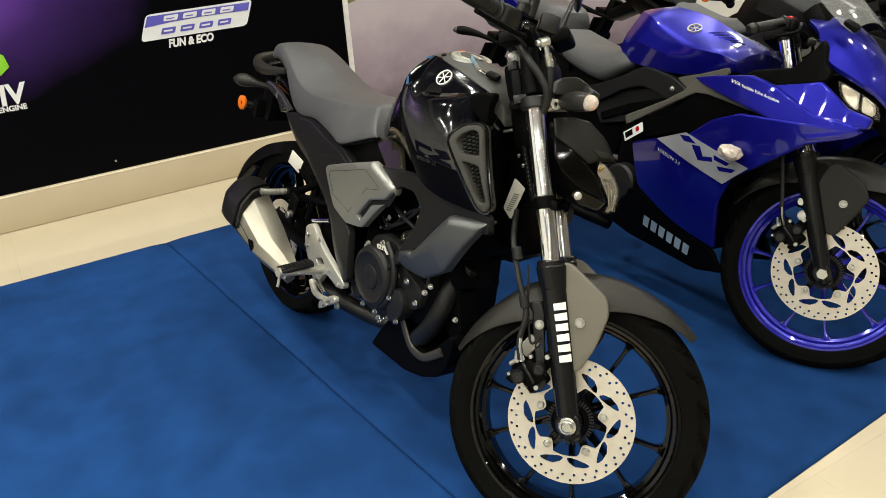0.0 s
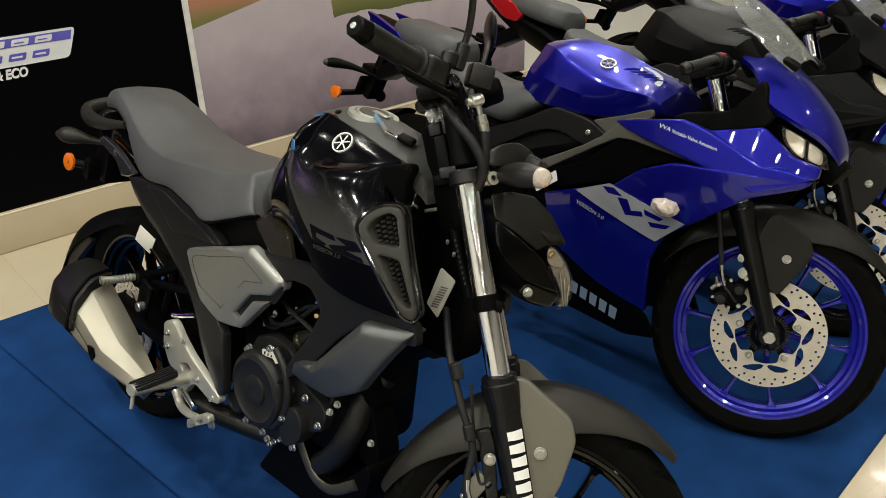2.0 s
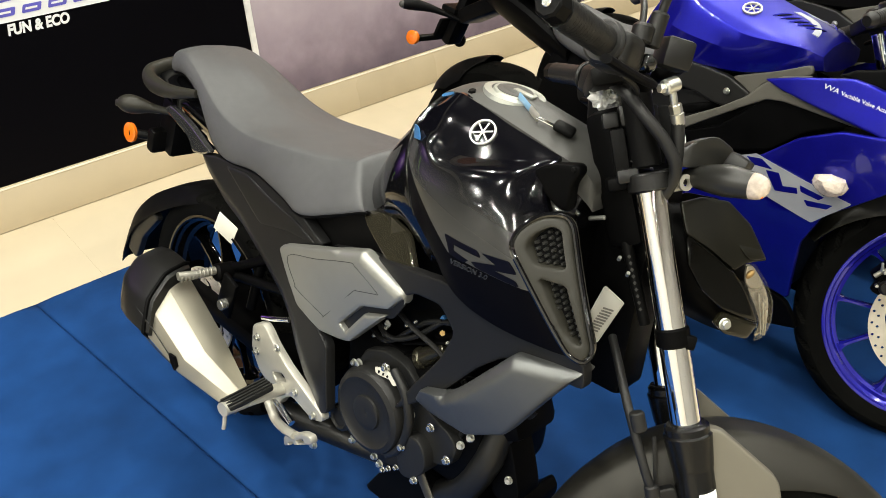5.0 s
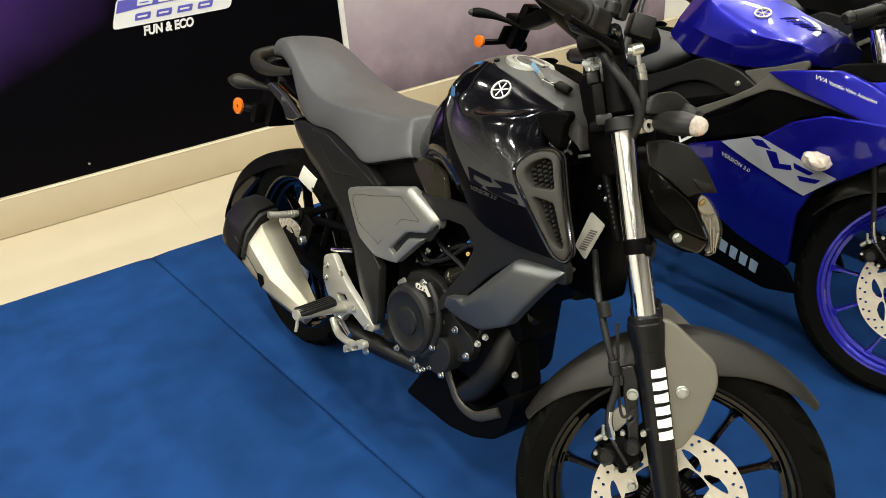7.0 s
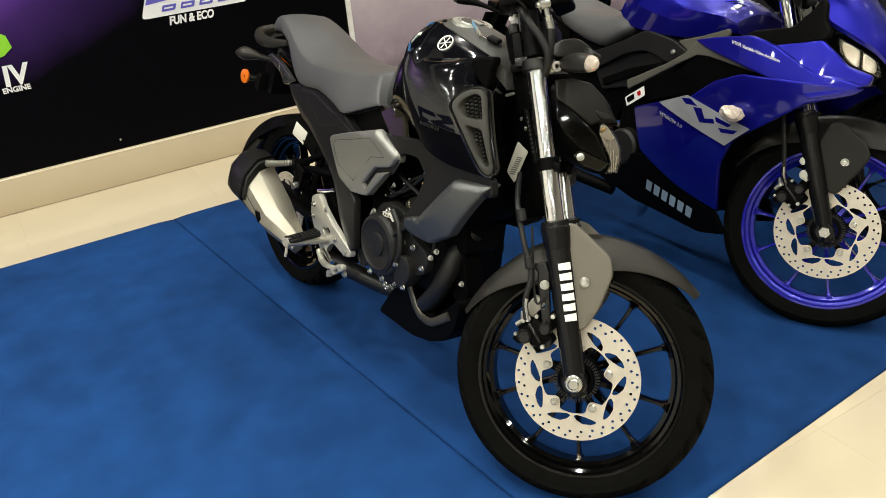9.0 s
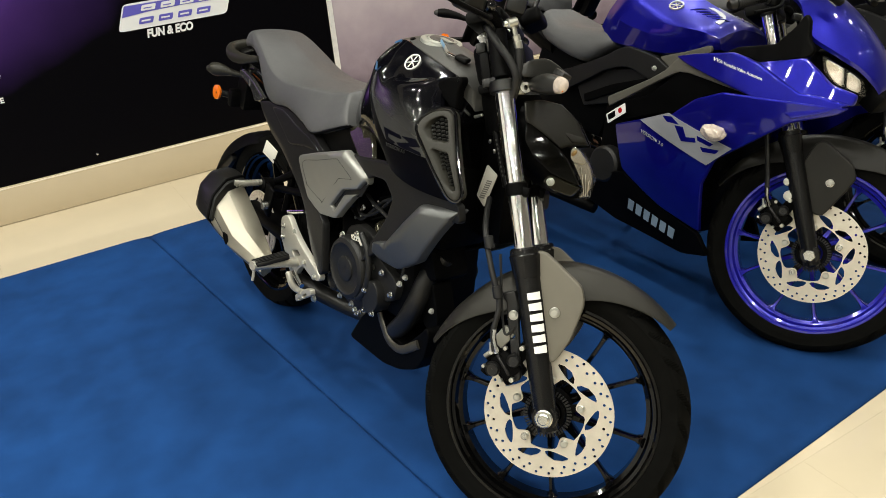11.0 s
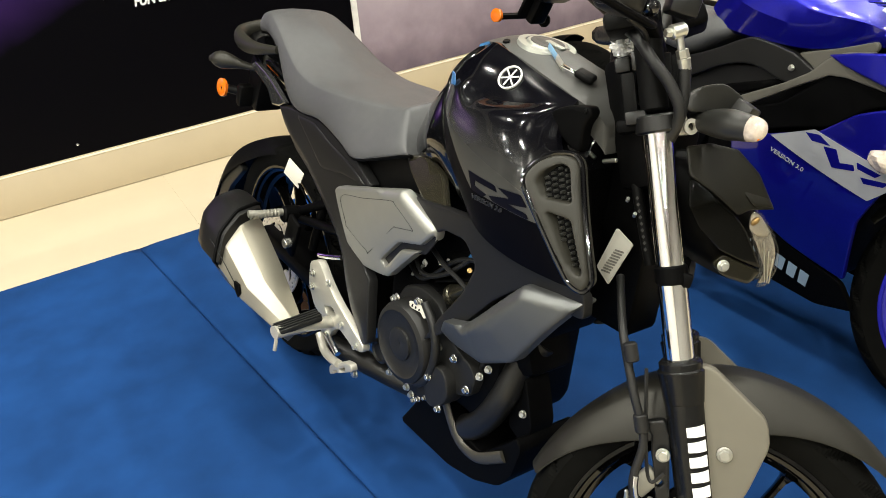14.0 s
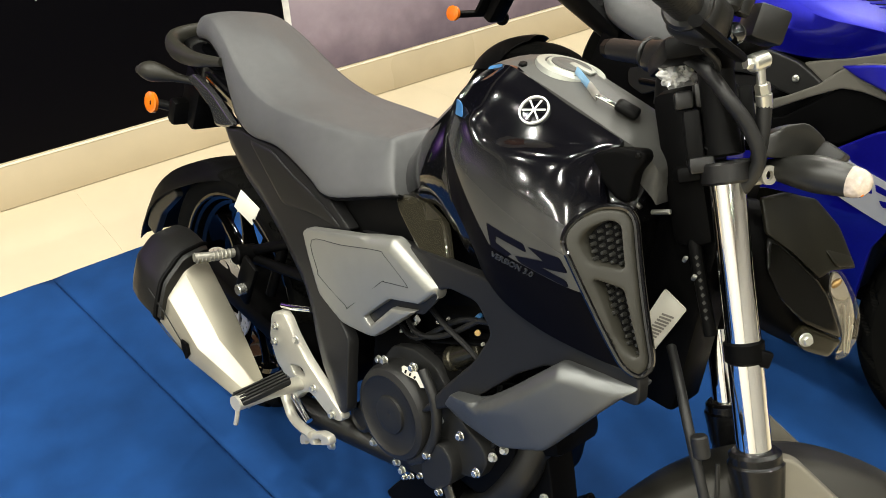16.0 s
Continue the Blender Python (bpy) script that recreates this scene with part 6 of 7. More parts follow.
for w_ in wires:
    part("wiring", tube(B(), w_, 0.005, 8), GRIP, fz)
part("oxygen_sensor", cyl(B(), (0.9, -0.1, 0.335), (0.886, -0.1, 0.378), 0.008, 0.005, seg=10), BRASS, fz)
pipe = tube(B(), [(0.95, -0.04, 0.51), (0.93, -0.07, 0.455), (0.925, -0.09, 0.40), (0.895, -0.1, 0.33), (0.845, -0.092, 0.276), (0.785, -0.055, 0.24), (0.7, -0.03, 0.22), (0.55, -0.08, 0.225), (0.43, -0.17, 0.27)], 0.026, 18)
part("exhaust_header", pipe, SATIN_BLACK, fz, "dark exhaust header pipe")
bash = panel([(0.64, 0.168), (0.688, 0.243), (0.728, 0.29), (0.76, 0.298), (0.80, 0.288), (0.85, 0.268), (0.9, 0.258), (0.97, 0.33), (0.985, 0.35), (1.0, 0.33), (0.985, 0.26), (0.957, 0.218), (0.89, 0.184), (0.811, 0.166)], lambda x, z: 0.1, -1, th=0.13, h=0.006, r=0.008, step=0.02)
part("belly_pan", bash, DEEP_BLACK, fz, "black belly pan")
part("pan_front", panel([(0.93, 0.33), (0.92, 0.44), (0.955, 0.45), (0.972, 0.41), (0.99, 0.36), (0.98, 0.31)], lambda x, z: 0.07, -1, th=0.05, h=0.006, r=0.008, step=0.02), DEEP_BLACK, fz, "black splash guard before the engine")
part("belly_strip", tube(B(), [(0.79, -0.111, 0.306), (0.804, -0.112, 0.287), (0.832, -0.113, 0.257), (0.862, -0.113, 0.245), (0.903, -0.112, 0.25), (0.962, -0.108, 0.292)], 0.012, 12, flat=0.45), material("satin_khaki", (0.05, 0.047, 0.038), 0.35, 0.3, 0, 0.1), fz, "khaki edge strip of the belly pan")
rad = box(B(), (1.04, 0.04, 0.755), (0.1, 0.08, 0.35), (0, 0, 0), bevel=0.01)
for c_, s_, r_ in (((0.92, -0.02, 0.71), (0.16, 0.16, 0.34), 0), ((0.7, 0, 0.72), (0.4, 0.15, 0.12), 0), ((0.35, 0, 0.62), (0.36, 0.16, 0.2), 20)):
    part("air_box", box(B(), c_, s_, (0, r_, 0), bevel=0.03), DEEP_BLACK, fz)
part("frame_core", rad, DEEP_BLACK, fz, "black frame and air box")
part("horn_bracket", panel([(0.955, 0.898), (0.985, 0.907), (0.992, 0.898), (0.998, 0.868), (0.982, 0.864), (0.975, 0.851), (0.945, 0.843), (0.952, 0.862)], lambda x, z: -0.005 + 0.012 * (z > 0.88), -1, th=0.02, h=0.003, r=0.004, step=0.01, corner=0.004), material("bare_casting", (0.4, 0.4, 0.34), 0.5, 0.3, 0, 0.15), fz, "bare aluminium casting")
# printed sticker on the black frame
lab = thing("barcode_label", fz.matrix_basis, "white barcode sticker on the black frame", "label")
FADED_INK = material("faded_ink", (0.2, 0.19, 0.16), 0.6, 0, 0, 0.3, 200)
STK = [(1.041, 0.763), (1.078, 0.748), (1.046, 0.664), (1.016, 0.684)]
part("paper", panel(STK, lambda x, z: 0.0165, -1, th=0.002, h=0.0003, r=0.003, step=0.03, corner=0.004), PAPER, lab)
for k in range(9):
    q = Vector((1.064, 0.726)).lerp(Vector((1.045, 0.682)), k / 8)
    part("bar", panel([(q.x - 0.018, q.y - 0.0006), (q.x, q.y + 0.0016), (q.x, q.y + 0.0046), (q.x - 0.018, q.y + 0.0024)], lambda x, z: 0.0174, -1, th=0.0004, h=0.0001, step=0.03, corner=0.0005), FADED_INK, lab)

# exhaust silencer
# six edges of the can, from the rear cap to the front cone: top inner, ridge, outer shoulder, outer bottom, keel, inner bottom
CAN = [[(0.112, -0.205, 0.508), (0.134, -0.268, 0.506), (0.150, -0.314, 0.470), (0.170, -0.338, 0.414), (0.150, -0.295, 0.368), (0.105, -0.2, 0.40)],
       [(0.300, -0.220, 0.416), (0.334, -0.278, 0.402), (0.316, -0.312, 0.386), (0.300, -0.322, 0.356), (0.285, -0.285, 0.312), (0.27, -0.215, 0.33)],
       [(0.408, -0.229, 0.343), (0.418, -0.25, 0.341), (0.427, -0.268, 0.33), (0.430, -0.279, 0.312), (0.42, -0.265, 0.292), (0.40, -0.232, 0.295)]]
can_rings = []
for a_, b_, n_ in ((CAN[0], CAN[1], 6), (CAN[1], CAN[2], 4)):
    can_rings += [[Vector(p).lerp(Vector(q), k / n_) for p, q in zip(a_, b_)] for k in range(n_)]
can_rings.append([Vector(p) for p in CAN[2]])


def soft_corners(ring, e=0.1):
    out = []
    for k, p in enumerate(ring):
        a, b = ring[k - 1], ring[(k + 1) % len(ring)]
        out += [p.lerp(a, e), p + (a.lerp(b, 0.5) - p) * e * 0.3, p.lerp(b, e)]
    return out


mu = part("silencer", _skinned([soft_corners(r) for r in can_rings]), MUFFLER, fz, "brushed silver exhaust silencer", angle=20)
can_mid = sum((Vector(p) for p in CAN[0]), Vector()) / 6
capr = [soft_corners([can_mid + (Vector(p) - can_mid) * k + Vector((-1.0, 0.0, 0.06)) * o for p in CAN[0]], 0.22) for k, o in ((1.0, -0.05), (1.07, -0.035), (1.10, 0.0), (1.09, 0.035), (1.0, 0.07), (0.8, 0.09), (0.5, 0.096))]
part("end_cap", _skinned(capr), SATIN_BLACK, mu, "black silencer end cap", angle=32)
part("cap_lip", tube(B(), [p for p in capr[1]] + [capr[1][0]], 0.005, 8, 1), DEEP_BLACK, mu)
part("silencer_slot", _skinned([[Vector(p) + Vector((0, -0.0025, 0)) * k for p in ((0.276, -0.3245, 0.388), (0.292, -0.3215, 0.386), (0.302, -0.322, 0.368), (0.296, -0.3245, 0.357), (0.286, -0.326, 0.372))] for k in (-1.5, 0.6)]), DEEP_BLACK, mu, smooth=False)
part("can_seam", tube(B(), [(0.172, -0.336, 0.452), (0.23, -0.3305, 0.42), (0.278, -0.326, 0.388)], 0.0012, 6), FRAME_GREY, mu)
part("can_seam", tube(B(), [(0.286, -0.3262, 0.37), (0.245, -0.3345, 0.386), (0.19, -0.341, 0.41)], 0.0012, 6), FRAME_GREY, mu)

# foot controls
PLATE = [(0.351, 0.44), (0.385, 0.457), (0.402, 0.45), (0.425, 0.425), (0.471, 0.394), (0.505, 0.378), (0.586, 0.342), (0.584, 0.325), (0.55, 0.316), (0.487, 0.335), (0.462, 0.318), (0.44, 0.285), (0.405, 0.29), (0.4, 0.33), (0.376, 0.338), (0.348, 0.382)]
rs = part("footrest_plate", panel(PLATE, lambda x, z: 0.172, -1, th=0.012, h=0.006, r=0.007, step=0.008, corner=0.012, holes=[[(0.42, 0.36), (0.455, 0.372), (0.47, 0.36), (0.435, 0.345)]]), ALU, fz, "cast aluminium footrest plate")
for p in ((0.372, -0.178, 0.42), (0.37, -0.178, 0.385), (0.44, -0.178, 0.425), (0.425, -0.178, 0.31), (0.5, -0.178, 0.352), (0.56, -0.178, 0.33)):
    bolt(rs, p, (0, -1, 0), 0.006)
for s in (-1, 1):
    pg = tube(B(), [(0.452, s * 0.178, 0.335), (0.455, s * 0.24, 0.343), (0.46, s * 0.318, 0.35)], 0.013, 12, flat=1.25)
    peg = part("footrest", pg, ALU, fz, "aluminium footrest with rubber pad")
    rb = box(B(), (0.457, s * 0.262, 0.357), (0.036, 0.105, 0.014), (s * -6, 0, 0), bevel=0.005)
    for k in range(4):
        box(rb, (0.445 + k * 0.008, s * 0.262, 0.365), (0.004, 0.1, 0.004), (s * -6, 0, 0))
    part("rubber_pad", rb, GRIP, peg)
    part("feeler", tube(B(), [(0.46, s * 0.312, 0.34), (0.463, s * 0.316, 0.32), (0.463, s * 0.318, 0.308)], 0.0042, 8), ALU, peg)
    pp = tube(B(), [(0.2, s * 0.15, 0.5), (0.196, s * 0.2, 0.5), (0.188, s * 0.25, 0.504)], 0.009, 12)
    pil = part("pillion_footrest", pp, DULL_ALLOY, fz, "ribbed aluminium pillion footrest")
    for k in range(9):
        y_ = 0.178 + 0.008 * k
        part("rib", cyl(B(), (0.1985 - 0.0012 * k, s * y_, 0.5), (0.198 - 0.0012 * k, s * (y_ + 0.0035), 0.5003), 0.0105, seg=14, edge=0.001), DULL_ALLOY, pil)
    part("peg_mount", cyl(B(), (0.203, s * 0.12, 0.49), (0.2, s * 0.17, 0.495), 0.02, seg=16, edge=0.004), DEEP_BLACK, fz)
pedal = tube(B(), [(0.42, -0.185, 0.29), (0.46, -0.195, 0.272), (0.5, -0.2, 0.272), (0.535, -0.203, 0.28)], 0.008, 10, flat=1.3)
bp2 = part("brake_pedal", pedal, ALU, fz, "aluminium brake pedal")
part("pedal_tread", panel([(0.502, 0.236), (0.5, 0.258), (0.56, 0.3), (0.586, 0.306), (0.592, 0.292)], lambda x, z: 0.203, -1, th=0.012, h=0.003, r=0.003, step=0.006, corner=0.006, holes=[[(0.515, 0.252), (0.53, 0.262), (0.535, 0.256), (0.52, 0.246)], [(0.54, 0.271), (0.562, 0.287), (0.566, 0.281), (0.545, 0.265)]]), ALU, bp2)
bolt(fz, (0.567, -0.18, 0.268), (0, -1, 0), 0.008)
part("pedal_spring", cyl(B(), (0.44, -0.18, 0.3), (0.5, -0.185, 0.28), 0.007, seg=10), CHROME, fz)
part("brake_rod", tube(B(), [(0.37, -0.165, 0.46), (0.4, -0.16, 0.468), (0.44, -0.15, 0.48)], 0.006, 10), CHROME, fz)
part("silencer_bolt", cyl(B(), (0.244, -0.17, 0.44), (0.244, -0.188, 0.44), 0.012, seg=14, edge=0.002), BOLT, fz, "zinc silencer bolt")
part("silencer_hanger", box(B(), (0.24, -0.165, 0.455), (0.05, 0.012, 0.1), (0, 20, 0), bevel=0.006), DEEP_BLACK, fz)
for a_, b_ in (((0.36, -0.11, 0.58), (0.19, -0.13, 0.49)), ((0.42, -0.12, 0.52), (0.2, -0.13, 0.48)), ((0.3, -0.1, 0.62), (0.26, -0.12, 0.42))):
    part("subframe_tube", tube(B(), [a_, Vector(a_).lerp(Vector(b_), 0.5), b_], 0.011, 10), DEEP_BLACK, fz)
tagb = box(B(), (0.2, -0.142, 0.593), (0.058, 0.002, 0.046), (0, 25, 12), bevel=0.0008)
tg = thing("paper_tag", fz.matrix_basis, "small white tag wired to the subframe", "tag")
part("paper", tagb, PAPER, tg)
part("wire", tube(B(), [(0.22, -0.14, 0.575), (0.235, -0.13, 0.55), (0.24, -0.12, 0.53)], 0.0025, 6), DEEP_BLACK, tg)
part("swingarm", box(B(), (0.22, 0, 0.33), (0.5, 0.24, 0.05), (0, 4, 0), bevel=0.015), DEEP_BLACK, fz)
guard = []
for x, z, w_, lip in ((0.0, 0.585, 0.05, 0.01), (-0.04, 0.58, 0.07, 0.02), (-0.09, 0.572, 0.082, 0.028), (-0.17, 0.548, 0.087, 0.04), (-0.285, 0.488, 0.088, 0.045), (-0.378, 0.41, 0.088, 0.04), (-0.435, 0.32, 0.085, 0.03), (-0.452, 0.26, 0.08, 0.015)):
    n_ = Vector((x - 0.10, 0, z - 0.2)).normalized()
    row = [Vector((x, 0, z)) + Vector((0, u * w_, 0)) + n_ * (0.012 * (1 - u * u) - lip * max(0, abs(u) - 0.7) / 0.3) for u in np.linspace(-1, 1, 13)]
    guard.append(row + [p - n_ * 0.004 for p in reversed(row)])
part("hugger", _skinned(smooth_rings(guard, 4)), MATT_BLACK, fz, "long black rear mudguard hugging the tyre")
part("hugger_stay", panel([(-0.39, 0.316), (-0.35, 0.40), (-0.24, 0.478), (-0.21, 0.46), (-0.30, 0.38), (-0.345, 0.30)], lambda x, z: 0.078, -1, th=0.012, h=0.004, r=0.004, step=0.02), SATIN_BLACK, fz)
part("sprocket", revolve(B(), (RW[0], 0.085, RW[2]), (0, 1, 0), [(-0.004, 0.03), (0.004, 0.03), (0.004, 0.125), (-0.004, 0.125)], 40), DEEP_BLACK, fz)
# chain case enlarged as a dark sheet in place of shade behind the wheel
part("chain_case_shade", panel([(-0.12, 0.4), (-0.02, 0.5), (0.12, 0.53), (0.3, 0.5), (0.46, 0.44), (0.46, 0.33), (0.2, 0.33), (0.0, 0.36)], lambda x, z: 0.1, 1, th=0.01, h=0.003, r=0.004, step=0.02), DEEP_BLACK, fz, "black chain case, enlarged to darken the view through the wheel")
for k in range(5):
    part("guard_rod", tube(B(), [(-0.2 + 0.06 * k, 0.13, 0.62), (-0.2 + 0.06 * k, 0.15, 0.5), (-0.18 + 0.06 * k, 0.14, 0.4)], 0.006, 8), DEEP_BLACK, fz)
part("hub_disc", disc_mesh(RW, -0.085, 0.11, 0.052), DISC, fz, smooth=False)
stand = tube(B(), [(0.52, 0.13, 0.25), (0.5, 0.22, 0.12), (0.48, 0.3, 0.035)], 0.011, 10)
box(stand, (0.475, 0.31, 0.03), (0.07, 0.05, 0.008), (12, 0, 0))
part("side_stand", stand, DEEP_BLACK, fz, "black side stand")
writing("VERSION 3.0", 0.0112, Matrix(((0.998, 0, 0.0, 0.902), (0.05, -0.05, -1, -(on_shell(0.902, 0.779) + 0.0016)), (-0.02, 0.98, -0.05, 0.779), (0, 0, 0, 1))), GREY_BAND, "shell_print", fz, depth=0.0012, shear=0.2, squeeze=1.15)

for p in ((0.905, -0.12, 0.452), (0.89, -0.125, 0.43), (0.965, -0.077, 0.378)):
    bolt(fz, p, (0.3, -1, 0.2), 0.0058)

# small bright fittings in the engine bay and behind the fork
for k, (x, z, y) in enumerate(((0.612, 0.50, 0.1), (0.667, 0.548, 0.105), (0.715, 0.575, 0.1), (0.735, 0.59, 0.1), (0.632, 0.515, 0.1), (0.66, 0.53, 0.1), (0.815, 0.585, 0.102), (0.835, 0.56, 0.102))):
    part("hose_clip", cyl(B(), (x, -y, z), (x + 0.006, -y - 0.004, z + 0.006), 0.0032 + 0.0008 * (k % 3), seg=8, edge=0.0008), BOLT, fz)
part("cable_clip", cyl(B(), (1.008, -0.04, 0.866), (1.034, -0.04, 0.876), 0.0035, seg=10, edge=0.001), BOLT, fz)
for z in (0.822, 0.804):
    part("hose_clip", cyl(B(), (1.068 + (0.822 - z), -0.04, z), (1.071 + (0.822 - z), -0.043, z + 0.006), 0.003, seg=8), BOLT, fz)
for q in ((0.735, 0.29), (0.72, 0.278), (0.755, 0.305)):
    bolt(fz, (q[0], -0.135, q[1]), (0, -1, 0), 0.0045)


# ---------------------------------------------------------------- faired sport motorcycles
def sport_bike(m, paint, rim, tail_paint, label, steer=24.0, decal=True):
    bk = thing("motorcycle", m, label, "motorcycle", "showroom motorcycles")
    st = steering(steer)
    fw, rw = (1.33, 0.0, 0.302), (0.0, 0.0, 0.332)
    wheel(bk, fw, 0.296, 0.104, 0.234, rim, st, disc_y=-0.068, label="cast ten-spoke front wheel")
    wheel(bk, rw, 0.300, 0.142, 0.232, rim, ID, label="cast rear wheel")
    for y in (-0.098, 0.098):
        fork_leg(bk, y, fw, st, 0.335, 0.665, 0.0265, SLIDER)
    a_ = cyl(B(), (fw[0], -0.128, fw[2]), (fw[0], 0.12, fw[2]), 0.0125, seg=18, edge=0.002)
    cyl(a_, (fw[0], -0.133, fw[2]), (fw[0], -0.122, fw[2]), 0.0165, seg=6, edge=0.002)
    part("axle", moved(a_, st), BOLT, bk, "zinc axle nut")
    part("front_fender", moved(arc_fender(fw, 0.318, 0.13, 36, 158, drop=0.06), st), DARK_FENDER, bk, "matt grey front mudguard")
    for s in (-1, 1):
        part("fender_plate", panel([(1.262, 0.60), (1.283, 0.61), (1.365, 0.565), (1.385, 0.53), (1.37, 0.49), (1.33, 0.41), (1.305, 0.41), (1.285, 0.43), (1.24, 0.52)], lambda x, z: 0.085, s, th=0.006, h=0.01, r=0.02, step=0.025, place=st), DARK_FENDER, bk)
    bolt(bk, (1.325, -0.097, 0.502), (0, -1, 0), 0.0085, st)
    bolt(bk, (1.222, -0.105, 0.482), (0, -1, 0), 0.0085, st)
    bolt(bk, (1.235, -0.105, 0.445), (0, -1, 0), 0.011, st)
    caliper(bk, (1.213, 0.382), st)
    part("brake_hose", moved(tube(B(), [(1.1, -0.09, 0.75), (1.13, -0.115, 0.62), (1.165, -0.12, 0.5), (1.185, -0.125, 0.42)], 0.006, 8), st), GRIP, bk, "black rubber brake hose")
    part("hose_fitting", moved(tube(B(), [(1.176, -0.126, 0.455), (1.183, -0.126, 0.43), (1.196, -0.126, 0.405)], 0.0058, 8), st), CHROME, bk)
    # bars
    low = st @ Matrix.Translation((0.0, 0, -0.003))
    for s in (-1, 1):
        hb_ = part("handlebar", moved(tube(B(), [(1.05, s * 0.1, 0.965), (1.066, s * 0.175, 0.952), (1.0, s * 0.26, 0.913)], 0.0115, 12), low), DEEP_BLACK, bk, "black clip-on handlebar")
        p0, p1 = Vector((1.052, s * 0.196, 0.945)), Vector((0.994, s * 0.264, 0.91))
        d_ = (p1 - p0).normalized()
        g = tube(B(), [p0, p0.lerp(p1, 0.5), p1], lambda t: 0.0185 if t < 0.07 else 0.0142 + 0.0004 * math.sin(t * 95), 16, 30)
        part("grip", moved(g, low), GRIP, hb_, "ribbed black rubber grip")
        part("bar_end", moved(cyl(B(), p1 + d_ * 0.001, p1 + d_ * 0.022, 0.0165, 0.0145, seg=18, edge=0.004), low), BLACK_SATIN_METAL, hb_)
        part("switch_housing", moved(box(B(), (1.066, s * 0.179, 0.942), (0.038, 0.036, 0.036), (0, 0, s * 20), bevel=0.011, seg=3), low), MATT_BLACK, hb_)
        part("start_switch", moved(box(B(), (1.062, s * 0.179, 0.962), (0.016, 0.018, 0.007), (0, 0, s * 20), bevel=0.003), low), RED_PAINT if s < 0 else MATT_BLACK, hb_)
        part("lever", moved(tube(B(), [(1.09, s * 0.165, 0.945), (1.092, s * 0.222, 0.922), (1.05, s * 0.288, 0.893)], 0.005, 8), low), DEEP_BLACK, hb_)
        part("lever_pivot", moved(box(B(), (1.088, s * 0.16, 0.945), (0.028, 0.03, 0.02), (0, 0, s * 20), bevel=0.005), low), BLACK_SATIN_METAL, hb_)
        top = Vector((fw[0], s * 0.098, fw[2])) + AXIS * 0.665
        part("fork_top", moved(cyl(B(), top, top + AXIS * 0.06, 0.022, seg=20, edge=0.004), st), SATIN_BLACK, bk)
    part("top_yoke", moved(box(B(), Vector((fw[0], 0, fw[2])) + AXIS * 0.68 + Vector((-0.02, 0, 0)), (0.08, 0.25, 0.03), (0, -24.5, 0), bevel=0.008), st), MATT_BLACK, bk)
    part("instrument", box(B(), (1.16, 0, 0.985), (0.06, 0.16, 0.09), (0, -40, 0), bevel=0.015), MATT_BLACK, bk)
    # tank
    # rows from the seat to the yoke: ridge, crease, belly and hem of the tank's side, x, half-width, z
    rows_ = [catmull([Vector(q) for q in row], 8) for row in (
        [(0.568, 0.0, 0.958), (0.62, 0.0, 0.969), (0.674, 0.0, 0.968), (0.772, 0.0, 0.953), (0.869, 0.0, 0.922), (0.935, 0.0, 0.897), (0.972, 0.0, 0.87)],
        [(0.565, 0.035, 0.954), (0.619, 0.05, 0.959), (0.678, 0.06, 0.944), (0.784, 0.073, 0.917), (0.88, 0.075, 0.898), (0.937, 0.072, 0.886), (0.974, 0.062, 0.862)],
        [(0.562, 0.07, 0.945), (0.618, 0.10, 0.935), (0.684, 0.12, 0.906), (0.798, 0.145, 0.871), (0.892, 0.155, 0.866), (0.94, 0.15, 0.862), (0.978, 0.12, 0.846)],
        [(0.53, 0.094, 0.872), (0.59, 0.126, 0.862), (0.665, 0.143, 0.844), (0.79, 0.150, 0.828), (0.885, 0.150, 0.836), (0.942, 0.143, 0.838), (0.981, 0.117, 0.832)],
        [(0.513, 0.10, 0.82), (0.565, 0.118, 0.787), (0.64, 0.128, 0.777), (0.791, 0.136, 0.777), (0.88, 0.136, 0.793), (0.942, 0.13, 0.808), (0.982, 0.107, 0.815)])]
    tb_ = B()
    rings_ = []
    for k in range(len(rows_[0])):
        ridge_, mid_, crease_, belly_, hem_ = (r[k] for r in rows_)
        side_ = [ridge_, ridge_.lerp(mid_, 0.5), mid_, mid_.lerp(crease_, 0.6), mid_.lerp(crease_, 0.95), crease_.lerp(belly_, 0.07), crease_.lerp(belly_, 0.5), belly_, belly_.lerp(hem_, 0.5), belly_.lerp(hem_, 0.93), hem_ + Vector((0, -0.012, -0.003)), Vector((hem_.x, 0, hem_.z - 0.01))]
        right_ = [Vector((q.x, -q.y, q.z)) for q in side_]
        rings_.append(right_ + [Vector((q.x, -q.y, q.z)) for q in reversed(right_[1:-1])])
    skin(tb_, rings_)
    tk = part("fuel_tank", tb_, paint, bk, "painted fuel tank with crisp creases", angle=26)
    def tank_height(x, y):
        ys = [float(np.interp(x, [q.x for q in r], [q.y for q in r])) for r in rows_[:3]]
        zs = [float(np.interp(x, [q.x for q in r], [q.z for q in r])) for r in rows_[:3]]
        return float(np.interp(y, ys, zs))

    def tank_top(x, y, e=0.008):
        n = Vector((tank_height(x - e, y) - tank_height(x + e, y), tank_height(x, y - e) - tank_height(x, y + e), 2 * e))
        return tank_height(x, y), n.normalized()

